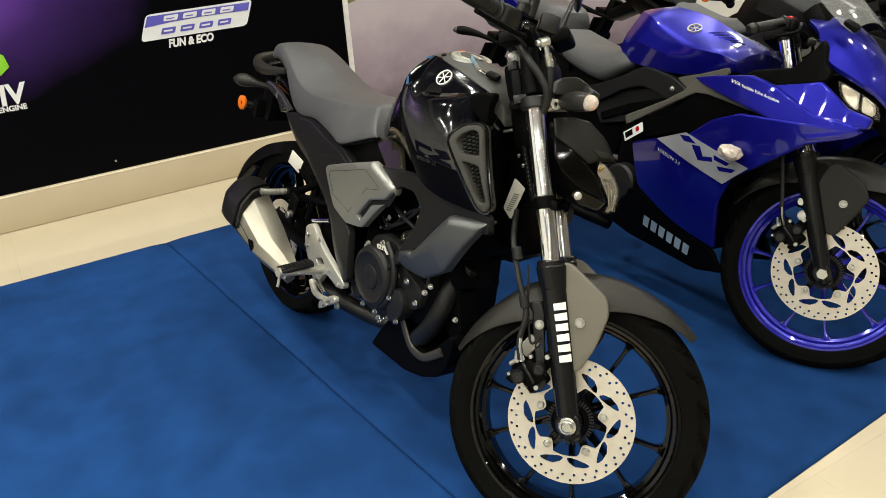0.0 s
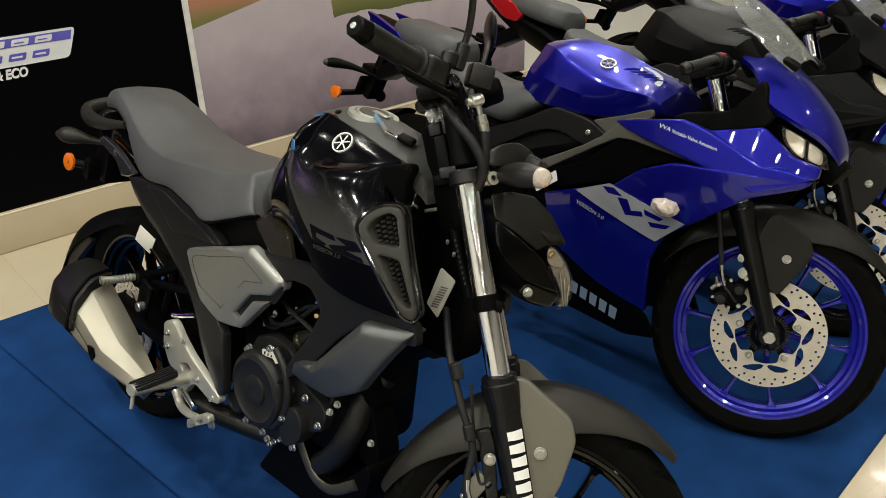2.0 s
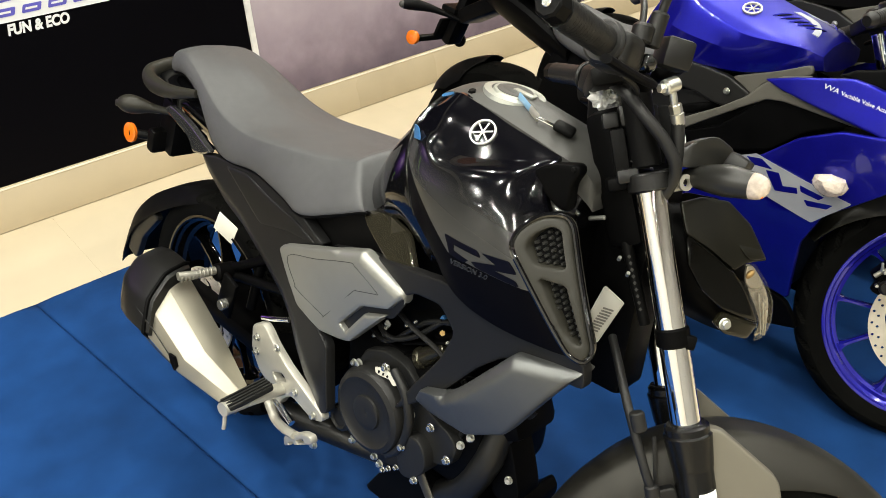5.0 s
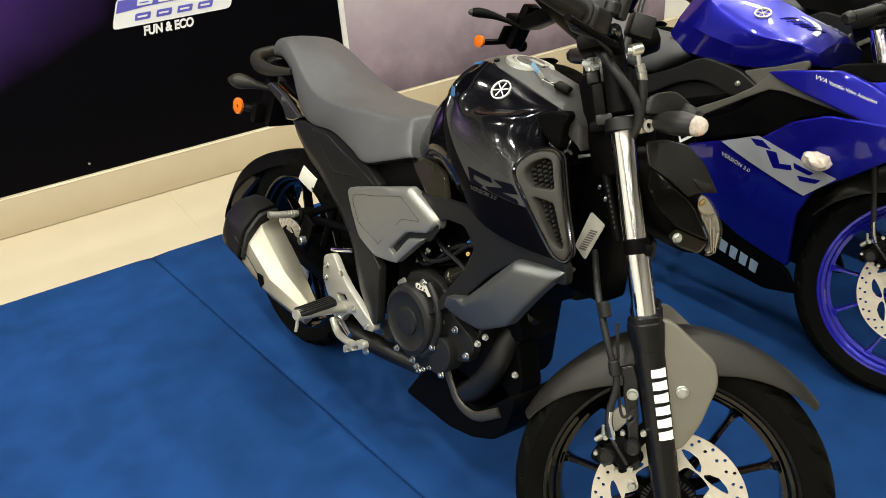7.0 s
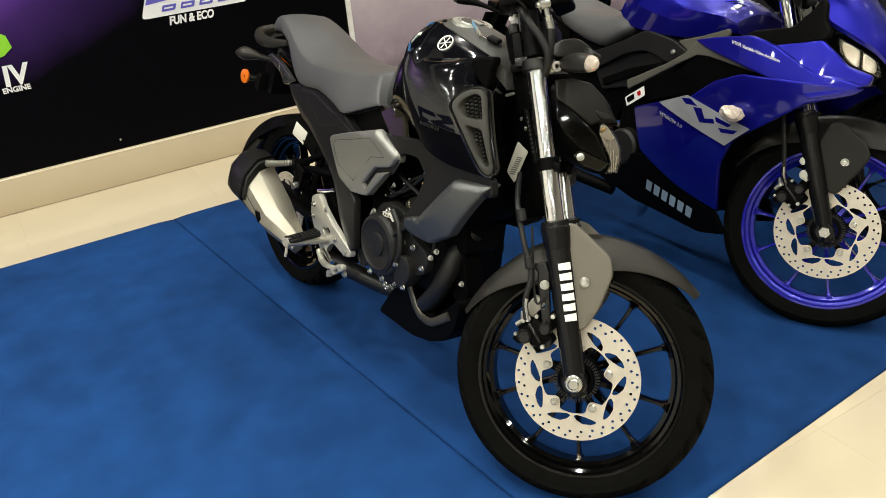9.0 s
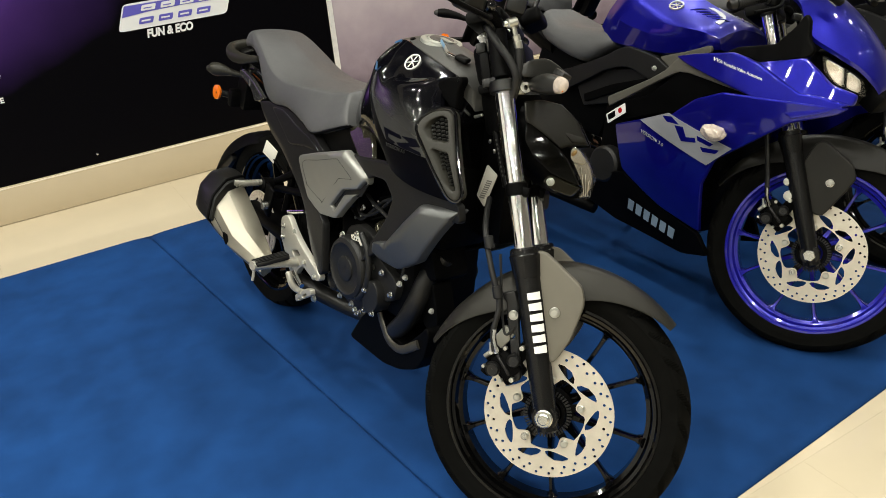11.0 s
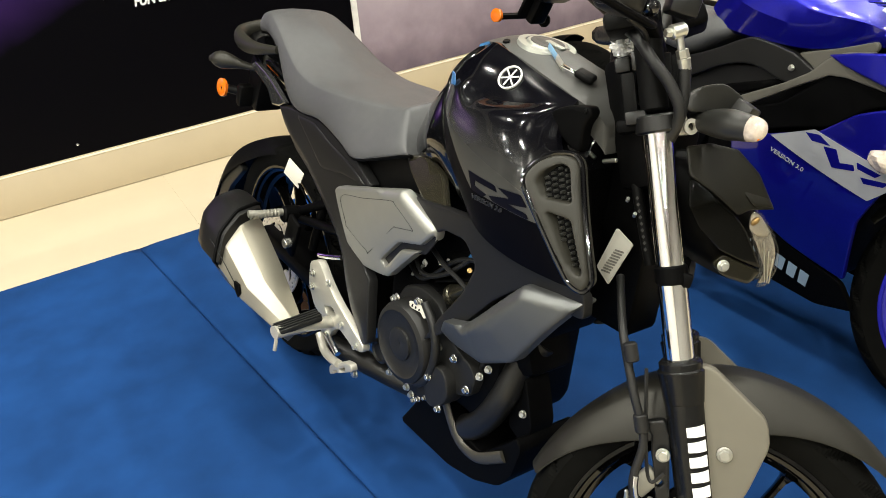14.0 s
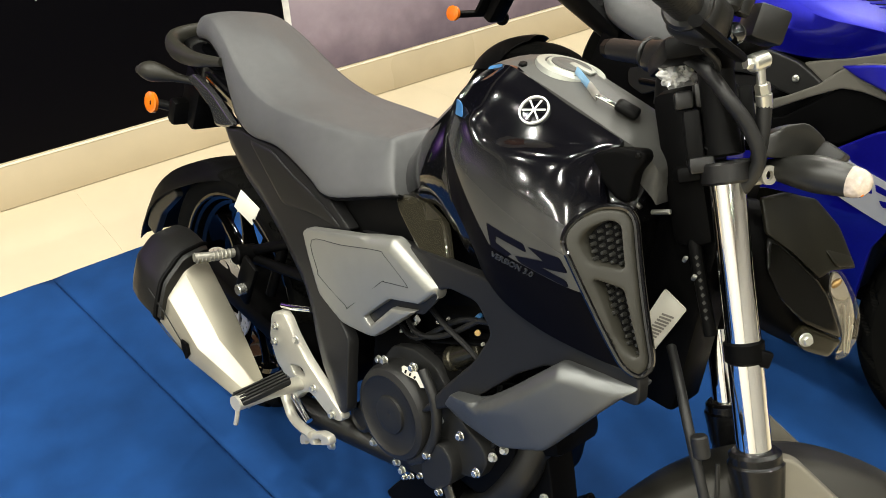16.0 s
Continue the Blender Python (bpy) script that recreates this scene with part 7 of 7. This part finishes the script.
    for k in range(5):
        for s in (-1, 1):
            lip = B()
            pts_ = []
            for t in np.linspace(0, 1, 7):
                x, y = 0.828 + k * 0.0205 + 0.03 * t, 0.072 - 0.036 * t
                z, n = tank_top(x, y)
                pts_.append((Vector((x, s * y, z)), Vector((n.x, s * n.y, n.z)), 0.0032 * math.sin(math.pi * min(1, t * 0.8 + 0.12))))
            skin(lip, [[p + n * -0.002 + Vector((-0.007, 0, 0.001)), p + n * (0.001 + h), p + n * (h - 0.001) + Vector((0.003, 0, 0)), p + n * -0.003 + Vector((0.001, 0, 0))] for p, n, h in pts_])
            part("tank_vent", lip, paint, tk)
            slit = B()
            skin(slit, [[p + n * 0.0006 + Vector((0.001, 0, 0)), p + n * 0.0014 + Vector((0.003, 0, 0)), p + n * 0.0014 + Vector((0.0065, 0, -0.001)), p - n * 0.002 + Vector((0.005, 0, 0))] for p, n, h in pts_[1:-1]])
            part("vent_slit", slit, DEEP_BLACK, tk)
    for s in (-1, 1):
        strip = []
        for x, y in ((0.862, 0.02), (0.895, 0.022), (0.918, 0.036), (0.932, 0.06), (0.936, 0.085)):
            z, n = tank_top(x, y)
            p, n = Vector((x, s * y, z)), Vector((n.x, s * n.y, n.z))
            across = Vector((0.006, -s * 0.006, 0)) if y < 0.06 else Vector((0.008, 0, -0.002))
            strip.append([p - across - n * 0.002, p - across + n * 0.002, p + across + n * 0.0015, p + across - n * 0.003])
        sb = B()
        skin(sb, smooth_rings(strip, 4))
        part("tank_strip", sb, DECAL_SILVER, tk, "silver strip along the vents")
    for s in (-1, 1) if decal else ():
        z_, n_ = tank_top(0.778, 0.076)
        n_ = Vector((n_.x, s * n_.y, n_.z))
        c_ = Vector((0.778, s * 0.076, z_)) + n_ * 0.001
        bd = revolve(B(), c_, n_, [(-0.002, 0.0225), (0.003, 0.0225), (0.003, 0.0185), (-0.002, 0.0185)], 28)
        _, u_, v_ = frame_of(n_)
        for k in range(3):
            w2 = u_ * math.cos(math.pi * k / 3) + v_ * math.sin(math.pi * k / 3)
            cyl(bd, c_ - w2 * 0.0205 + n_ * 0.0012, c_ + w2 * 0.0205 + n_ * 0.0012, 0.0015, seg=6)
        part("tank_badge", bd, ALU, tk, "round silver tank badge")
    # seats and tail
    st_ = [(0.618, 0.80, 0.06, 0.79, 0.77), (0.6, 0.822, 0.105, 0.805, 0.757), (0.55, 0.82, 0.125, 0.8, 0.73), (0.47, 0.81, 0.132, 0.785, 0.69), (0.36, 0.806, 0.132, 0.785, 0.71), (0.27, 0.825, 0.12, 0.81, 0.74), (0.22, 0.845, 0.09, 0.83, 0.78)]
    part("rider_seat", _skinned(smooth_rings([half_ring(x, [(0, zt), (w * 0.6, zt), (w * 0.95, zs), (w, zb + 0.02), (0, zb)], 3) for x, zt, w, zs, zb in st_], 4)), VINYL, bk, "dark grey vinyl rider seat", angle=60)
    st_ = [(0.2, 0.90, 0.07, 0.885, 0.83), (0.15, 0.925, 0.1, 0.905, 0.84), (0.05, 0.94, 0.105, 0.92, 0.86), (-0.04, 0.955, 0.09, 0.935, 0.885), (-0.08, 0.95, 0.06, 0.935, 0.9)]
    part("pillion_seat", _skinned(smooth_rings([half_ring(x, [(0, zt), (w * 0.6, zt), (w * 0.95, zs), (w, zb + 0.01), (0, zb)], 3) for x, zt, w, zs, zb in st_], 4)), VINYL, bk, "dark grey raised pillion seat", angle=60)
    tb = [half_ring(x, [(0, zt), (w, zt - 0.01), (w * 1.02, (zt + zb) / 2), (w * 0.5, zb), (0, zb)], 3) for x, zt, w, zb in ((0.3, 0.75, 0.1, 0.66), (0.15, 0.83, 0.1, 0.72), (0.0, 0.88, 0.09, 0.78), (-0.12, 0.925, 0.075, 0.84), (-0.22, 0.955, 0.045, 0.9))]
    part("tail_cowl", _skinned(smooth_rings(tb, 4)), DEEP_BLACK, bk, "black tail cowl", angle=30)
    for s in (-1, 1):
        part("tail_panel", panel([(-0.21, 0.965), (-0.16, 0.955), (-0.02, 0.91), (0.03, 0.87), (0.0, 0.845), (-0.07, 0.855), (-0.15, 0.905)], lambda x, z: 0.07 + 0.16 * max(0, x + 0.22), s, th=0.012, h=0.006, r=0.01), tail_paint, bk, "painted tail panel")
        part("rear_side_cover", panel([(0.36, 0.655), (0.42, 0.672), (0.54, 0.719), (0.591, 0.743), (0.632, 0.767), (0.672, 0.784), (0.729, 0.778), (0.789, 0.768), (0.851, 0.737), (0.805, 0.695), (0.76, 0.7), (0.717, 0.715), (0.68, 0.719), (0.645, 0.714), (0.589, 0.693), (0.549, 0.669), (0.42, 0.6), (0.37, 0.615)], lambda x, z: 0.141 - 0.1 * max(0, 0.55 - x), s, th=0.014, h=0.006, r=0.01, step=0.01, corner=0.012), SATIN_BLACK, bk, "black plastic side cover arm")
        part("frame_plate", panel([(0.46, 0.62), (0.60, 0.70), (0.70, 0.716), (0.77, 0.70), (0.72, 0.655), (0.62, 0.592), (0.5, 0.56)], lambda x, z: 0.118, s, th=0.006, h=0.004, r=0.006, step=0.02, corner=0.008), FRAME_GREY, bk, "charcoal frame plate")
        part("frame_rib", panel([(0.5, 0.60), (0.62, 0.655), (0.76, 0.70), (0.79, 0.695), (0.64, 0.632), (0.51, 0.575)], lambda x, z: 0.127, s, th=0.006, h=0.004, r=0.006, step=0.02, corner=0.006), DEEP_BLACK, bk)
        part("tank_skirt", panel([(0.791, 0.768), (0.879, 0.796), (0.966, 0.828), (0.972, 0.806), (0.921, 0.787), (0.864, 0.766), (0.856, 0.73), (0.826, 0.75)], lambda x, z: 0.135, s, th=0.008, h=0.003, r=0.004, step=0.01), LIP_GREY, bk, "satin grey strip under the tank")
        if s < 0:
            bolt(bk, (0.793, -0.15, 0.734), (0, -1, 0), 0.006)
        rs_ = tube(B(), [(-0.17, s * 0.03, 0.735), (-0.215, s * 0.07, 0.755), (-0.25, s * 0.105, 0.768), (-0.28, s * 0.14, 0.774), (-0.3, s * 0.165, 0.774)], lambda t: 0.007 + 0.011 * math.sin(math.pi * min(0.72, t * t * 0.8)), 14)
        part("turn_signal", rs_, MATT_BLACK, bk, "black rear turn signal")
        part("signal_lens", ball(B(), (-0.3, s * 0.165, 0.774), 0.0165, (0.8, 1.1, 0.75), 14), SATIN_GREY, bk)
    part("reflector", revolve(B(), (-0.272, -0.145, 0.674), (0.15, -1, 0.12), [(0.006, 0.001), (0.006, 0.017), (0.003, 0.0225), (-0.008, 0.0225), (-0.008, 0.001)], 24), AMBER, bk, "round amber reflector")
    pb = box(B(), (-0.2, 0, 0.735), (0.035, 0.07, 0.18), (0, 25, 0), bevel=0.01)
    box(pb, (-0.262, -0.05, 0.672), (0.018, 0.17, 0.02), (0, 20, 0), bevel=0.006)
    box(pb, (-0.245, 0.0, 0.70), (0.012, 0.13, 0.075), (0, 25, 0), bevel=0.005)
    box(pb, (-0.215, 0.0, 0.765), (0.06, 0.1, 0.022), (0, 10, 0), bevel=0.006)
    box(pb, (-0.08, 0, 0.79), (0.2, 0.1, 0.05), (0, -25, 0), bevel=0.012)
    tube(pb, [(-0.255, 0.03, 0.668), (-0.258, 0.05, 0.655), (-0.262, 0.062, 0.648)], 0.007, 8)
    part("plate_bracket", pb, MATT_BLACK, bk, "black number plate bracket")
    part("reflector_back", revolve(B(), (-0.265, 0.072, 0.652), (0.25, -1, 0.12), [(0.005, 0.001), (0.005, 0.008), (0.003, 0.01), (0.003, 0.018), (0.001, 0.0225), (-0.006, 0.0225), (-0.006, 0.001)], 24), MATT_BLACK, bk, "black back of the far reflector")
    # fairing
    low = field((0.69, 0.54, 0.172), (0.86, 0.6, 0.2), (1.0, 0.68, 0.212), (1.25, 0.73, 0.205), (1.42, 0.738, 0.13), (1.27, 0.67, 0.19), (1.09, 0.53, 0.205), (1.05, 0.42, 0.19), (1.05, 0.3, 0.15), (0.91, 0.33, 0.16), (0.74, 0.41, 0.165))
    upp = field((0.9, 0.785, 0.18), (1.07, 0.82, 0.178), (1.16, 0.805, 0.183), (1.28, 0.75, 0.186), (1.40, 0.74, 0.14), (1.28, 0.69, 0.19), (1.1, 0.74, 0.192))
    for s in (-1, 1):
        fp = part("side_fairing", panel([(0.691, 0.542), (0.86, 0.603), (0.93, 0.625), (1.004, 0.686), (1.085, 0.72), (1.254, 0.728), (1.40, 0.735), (1.38, 0.715), (1.275, 0.672), (1.16, 0.58), (1.094, 0.53), (1.06, 0.45), (1.053, 0.29), (0.907, 0.333), (0.741, 0.407)], low, s, th=0.008, h=0.005, r=0.006, step=0.011, corner=0.01), paint, bk, "painted lower side fairing")
        part("upper_fairing", panel([(0.885, 0.785), (0.95, 0.802), (1.071, 0.824), (1.11, 0.818), (1.156, 0.806), (1.28, 0.752), (1.33, 0.752), (1.398, 0.742), (1.355, 0.714), (1.281, 0.686), (1.235, 0.706), (0.929, 0.771)], upp, s, th=0.008, h=0.005, r=0.006, step=0.010, corner=0.006), paint, bk, "painted upper side fairing")
        part("nose_side", panel([(1.10, 0.808), (1.14, 0.808), (1.20, 0.822), (1.26, 0.838), (1.3, 0.812), (1.34, 0.782), (1.4, 0.766), (1.40, 0.738), (1.26, 0.742), (1.15, 0.78)], field((1.1, 0.805, 0.165), (1.26, 0.836, 0.148), (1.34, 0.782, 0.14), (1.4, 0.76, 0.115), (1.27, 0.745, 0.178), (1.15, 0.785, 0.172)), s, th=0.006, h=0.004, r=0.005, step=0.010, corner=0.008), paint, bk, "painted nose side panel")
        part("fairing_duct", panel([(0.66, 0.60), (0.8, 0.655), (0.9, 0.745), (0.88, 0.775), (0.93, 0.76), (1.23, 0.728), (1.09, 0.724), (1.0, 0.69), (0.93, 0.63), (0.84, 0.605), (0.69, 0.55)], lambda x, z: 0.165, s, th=0.02, h=0.006, r=0.012), DEEP_BLACK, bk, "black fairing duct")
        part("duct_lip", panel([(0.65, 0.622), (0.80, 0.703), (0.852, 0.738), (0.885, 0.775), (0.92, 0.797), (0.985, 0.81), (0.945, 0.79), (0.935, 0.768), (1.0, 0.758), (1.22, 0.722), (1.29, 0.712), (1.215, 0.712), (0.94, 0.745), (0.90, 0.742), (0.843, 0.709), (0.66, 0.593)], lambda x, z: 0.176 + 0.02 * max(0, x - 1), s, th=0.012, h=0.004, r=0.005, step=0.01, corner=0.006), LIP_GREY, bk, "satin grey lip round the duct")
        part("belly_fairing", panel([(0.56, 0.27), (0.70, 0.385), (0.75, 0.40), (0.907, 0.328), (1.053, 0.285), (1.095, 0.225), (1.0, 0.2), (0.72, 0.225)], field((0.6, 0.28, 0.14), (0.75, 0.39, 0.165), (1.05, 0.28, 0.15), (0.9, 0.22, 0.13)), s, th=0.01, h=0.008, r=0.015), DEEP_BLACK, bk, "black belly fairing")
        part("inner_fairing", panel([(1.03, 0.82), (1.06, 0.836), (1.17, 0.86), (1.215, 0.91), (1.235, 0.945), (1.25, 0.93), (1.257, 0.885), (1.275, 0.862), (1.27, 0.845), (1.25, 0.835), (1.2, 0.82), (1.14, 0.806)], lambda x, z: 0.148 - 0.25 * max(0, x - 1.25), s, th=0.01, h=0.004, r=0.005, step=0.010, corner=0.008), MATT_BLACK, bk)
        sg = B()
        bmesh.ops.create_icosphere(sg, subdivisions=3, radius=0.03)
        for q in sg.verts:
            q.co *= 1 + 0.22 * noise.noise(q.co * 60)
        bmesh.ops.transform(sg, matrix=pose(1.103, s * 0.25, 0.614, 0, 10, s * -15) @ Matrix.Diagonal((1.2, 0.85, 0.74, 1)), verts=sg.verts)
        part("turn_signal", sg, bpy.data.materials["signal_clear"], bk, "clear front turn signal wrapped in film", angle=14)
        part("signal_stem", cyl(B(), (1.103, s * 0.2, 0.614), (1.103, s * 0.235, 0.614), 0.011, seg=12), MATT_BLACK, bk)
        lamp_y = lambda x, z: 0.144 - 0.45 * max(0, x - 1.3)
        hl = panel([(1.298, 0.85), (1.351, 0.826), (1.397, 0.797), (1.41, 0.76), (1.385, 0.766), (1.36, 0.773), (1.33, 0.788), (1.308, 0.814)], lamp_y, s, th=0.003, h=0.004, r=0.006, step=0.010, corner=0.006)
        part("headlamp", hl, CLEAR, bk, "clear headlamp lens")
        part("reflector", panel([(1.304, 0.843), (1.35, 0.822), (1.358, 0.778), (1.333, 0.792), (1.312, 0.815)], lambda x, z: lamp_y(x, z) - 0.008 + 0.25 * max(0, 0.815 - z), s, th=0.004, h=0.004, r=0.008, step=0.006), BOWL, bk, "bright faceted reflector")
        part("reflector", panel([(1.356, 0.82), (1.388, 0.799), (1.395, 0.768), (1.364, 0.776)], lambda x, z: lamp_y(x, z) - 0.008 + 0.2 * max(0, 0.8 - z), s, th=0.004, h=0.004, r=0.008, step=0.006), BOWL, bk, "bright faceted reflector")
        part("lamp_divider", panel([(1.351, 0.823), (1.355, 0.821), (1.363, 0.776), (1.358, 0.778)], lambda x, z: lamp_y(x, z) - 0.006, s, th=0.004, h=0.006, r=0.002, step=0.01, corner=0.001), DEEP_BLACK, bk)
        if decal:
            dq = panel([(0.815, 0.585), (0.925, 0.63), (1.145, 0.575), (1.075, 0.51)], lambda x, z: low(x, z) + 0.0088, s, th=0.001, h=0.0004, step=0.02, corner=0.003)
            dc = part("fairing_decal", dq, DECAL_SILVER, fp, "silver angular decal")
            for poly in ([(0.905, 0.618), (0.94, 0.622), (0.97, 0.605), (0.925, 0.604)], [(0.955, 0.6), (0.985, 0.602), (1.0, 0.575), (1.03, 0.58), (1.035, 0.567), (0.985, 0.56)], [(1.035, 0.588), (1.09, 0.575), (1.08, 0.566), (1.04, 0.574)], [(1.05, 0.558), (1.11, 0.562), (1.1, 0.55), (1.06, 0.546)]):
                part("decal_mark", panel(poly, lambda x, z: low(x, z) + 0.0098, s, th=0.0008, h=0.0003, step=0.02, corner=0.002), paint, dc)
            glyph_bars(bk, 6, lambda u, v, h, s=s: (0.79 + 0.2 * u, s * (0.170 + h * 0.001), (0.322 - 0.045 * u) - 0.032 * v), None, material("blue_grey_print", (0.16, 0.22, 0.3), 0.4) if "blue_grey_print" not in bpy.data.materials else bpy.data.materials["blue_grey_print"], 1, "belly_lettering")
    # nose, screen
    nz = []
    for x, w, zt, zb in ((1.15, 0.09, 1.005, 0.985), (1.2, 0.122, 0.998, 0.962), (1.25, 0.136, 0.976, 0.897), (1.315, 0.118, 0.926, 0.862), (1.37, 0.088, 0.872, 0.832), (1.402, 0.06, 0.822, 0.80), (1.415, 0.035, 0.79, 0.775)):
        nz.append([Vector((x, w * u, zb + (zt - zb) * (1 - abs(u) ** 2.2))) for u in np.linspace(-1, 1, 15)] + [Vector((x, w * u * 0.96, zb + (zt - zb) * (1 - abs(u) ** 2.2) - 0.012)) for u in np.linspace(1, -1, 15)])
    part("nose_cowl", _skinned(smooth_rings(nz, 4)), paint, bk, "painted nose cowl")
    part("nose_core", box(B(), (1.30, 0, 0.79), (0.17, 0.17, 0.1), (0, 20, 0), bevel=0.03), DEEP_BLACK, bk)
    beak = box(B(), (1.395, 0, 0.75), (0.06, 0.08, 0.06), (0, 30, 0), bevel=0.015)
    part("nose_intake", beak, DEEP_BLACK, bk)
    sc = []
    for x, w, zt, dp in ((1.075, 0.05, 1.135, 0.01), (1.11, 0.09, 1.125, 0.03), (1.17, 0.112, 1.09, 0.04), (1.23, 0.115, 1.045, 0.04), (1.28, 0.10, 1.0, 0.03)):
        sc.append([Vector((x, w * u, zt - dp * abs(u) ** 2)) for u in np.linspace(-1, 1, 13)] + [Vector((x, w * u, zt - dp * abs(u) ** 2 - 0.004)) for u in np.linspace(1, -1, 13)])
    part("windscreen", _skinned(smooth_rings(sc, 4)), SHEEN_SCREEN, bk, "clear curved windscreen")
    part("screen_base", box(B(), (1.27, -0.09, 0.985), (0.045, 0.032, 0.02), (20, 25, 20), bevel=0.01), MATT_BLACK, bk)
    part("screen_base", box(B(), (1.27, 0.09, 0.985), (0.045, 0.032, 0.02), (-20, 25, -20), bevel=0.01), MATT_BLACK, bk)
    core = box(B(), (0.8, 0, 0.5), (0.45, 0.24, 0.5), bevel=0.05)
    part("frame_core", box(B(), (0.4, 0, 0.6), (0.4, 0.2, 0.22), (0, 15, 0), bevel=0.04), DEEP_BLACK, bk)
    part("radiator", box(B(), (1.02, 0, 0.62), (0.1, 0.26, 0.3), bevel=0.03), DEEP_BLACK, bk)
    part("engine", core, DEEP_BLACK, bk, "black engine and frame")
    eb = cyl(B(), (0.66, -0.12, 0.4), (0.66, -0.17, 0.4), 0.06, seg=32, edge=0.008)
    part("clutch_cover", eb, ENGINE, bk)
    part("swingarm", box(B(), (0.25, 0, 0.34), (0.55, 0.24, 0.05), (0, 4, 0), bevel=0.015), DEEP_BLACK, bk)
    part("hugger", arc_fender(rw, 0.308, 0.165, 98, 150, drop=0.05), MATT_BLACK, bk, "black rear mudguard")
    mf = tube(B(), [(0.6, -0.1, 0.22), (0.4, -0.15, 0.25), (0.2, -0.2, 0.33), (-0.05, -0.22, 0.42)], lambda t: 0.022 + 0.035 * min(1, max(0, t * 2 - 0.5)), 18)
    part("silencer", mf, DEEP_BLACK, bk, "black exhaust silencer")
    sd = tube(B(), [(0.52, 0.13, 0.26), (0.5, 0.22, 0.14), (0.48, 0.3, 0.06)], 0.011, 10)
    part("side_stand", sd, DEEP_BLACK, bk)
    return bk


BLACK_MATT_PAINT = material("matt_black_paint", (0.0036, 0.0036, 0.0036), 0.48, 0, 0, 0.15, spec=0.1)
r15 = sport_bike(pose(1.852, 2.387, -0.036, -11, 0, -84.2), BLUE_PAINT, BLUE_RIM, BLUE_PAINT, "glossy blue faired sport motorcycle with blue wheels")
TXT = lambda x, z: Matrix(((0.985, 0, 0.05, x), (0, -0.05, -1, -(upper_y(x, z) + 0.0062)), (-0.172, 0.98, -0.05, z), (0, 0, 0, 1)))
upper_y = field((0.9, 0.785, 0.18), (1.07, 0.82, 0.178), (1.16, 0.805, 0.183), (1.28, 0.75, 0.186), (1.40, 0.74, 0.14), (1.28, 0.69, 0.19), (1.1, 0.74, 0.192))
writing("VVA", 0.0155, TXT(1.034, 0.7965), WHITE_PRINT, "fairing_print", r15, depth=0.0008, shear=0.2, squeeze=1.15)
writing("Variable Valve Actuation", 0.0125, TXT(1.118, 0.7815), WHITE_PRINT, "fairing_print", r15, depth=0.0008)
wl = panel([(0.664, 0.569), (0.732, 0.618), (0.742, 0.59), (0.677, 0.542)], lambda x, z: 0.19, -1, th=0.002, h=0.0004, step=0.03, corner=0.003)
part("warning_label", wl, WHITE_PRINT, r15, "small white warning sticker")
part("warning_mark", panel([(0.671, 0.568), (0.698, 0.588), (0.704, 0.571), (0.68, 0.553)], lambda x, z: 0.1908, -1, th=0.001, h=0.0003, step=0.03, corner=0.002), DEEP_BLACK, r15)
part("warning_mark", panel([(0.709, 0.595), (0.721, 0.604), (0.728, 0.590), (0.716, 0.581)], lambda x, z: 0.1908, -1, th=0.001, h=0.0003, step=0.03, corner=0.008), RED_PAINT, r15)
sport_bike(pose(2.487, 2.455, -0.036, -11, 0, -84.2), BLACK_MATT_PAINT, bpy.data.materials["gloss_black_rim"], RED_PAINT, "matt black faired sport motorcycle with red tail panel", decal=False)
sport_bike(pose(3.43, 2.55, -0.036, -11, 0, -84.2), BLUE_PAINT, BLUE_RIM, BLUE_PAINT, "blue faired sport motorcycle parked further along the row", decal=False)
fair_y = field((0.69, 0.54, 0.172), (0.86, 0.6, 0.2), (1.0, 0.68, 0.212), (1.25, 0.73, 0.205), (1.42, 0.738, 0.13), (1.27, 0.67, 0.19), (1.09, 0.53, 0.205), (1.05, 0.42, 0.19), (1.05, 0.3, 0.15), (0.91, 0.33, 0.16), (0.74, 0.41, 0.165))
writing("VERSION 3.0", 0.0145, Matrix(((0.968, 0, 0.1, 0.872), (-0.02, -0.05, -1, -(fair_y(0.872, 0.542) + 0.007)), (-0.25, 0.97, -0.05, 0.542), (0, 0, 0, 1))), DECAL_SILVER, "fairing_print", r15, depth=0.0012, shear=0.2, squeeze=1.2)


# ---------------------------------------------------------------- floor tiles
tile_me = None
tn = 0
for i in range(-5, 9):
    for j in range(-6, 5):
        x, y = 0.4 + i * 0.8, 0.317 + j * 0.8
        if not (X0 < x < X1 and Y0 < y < WALL_Y - 0.02):
            continue
        if tile_me is None:
            bm = box(B(), (0, 0, -0.006), (0.7997, 0.7997, 0.012))
            ob = part("tile", bm, TILE, floor)
            tile_me = ob.data
        else:
            ob = new("tile", tile_me)
            ob.parent = floor
        ob.matrix_basis = pose(x, y, FLOOR_Z)
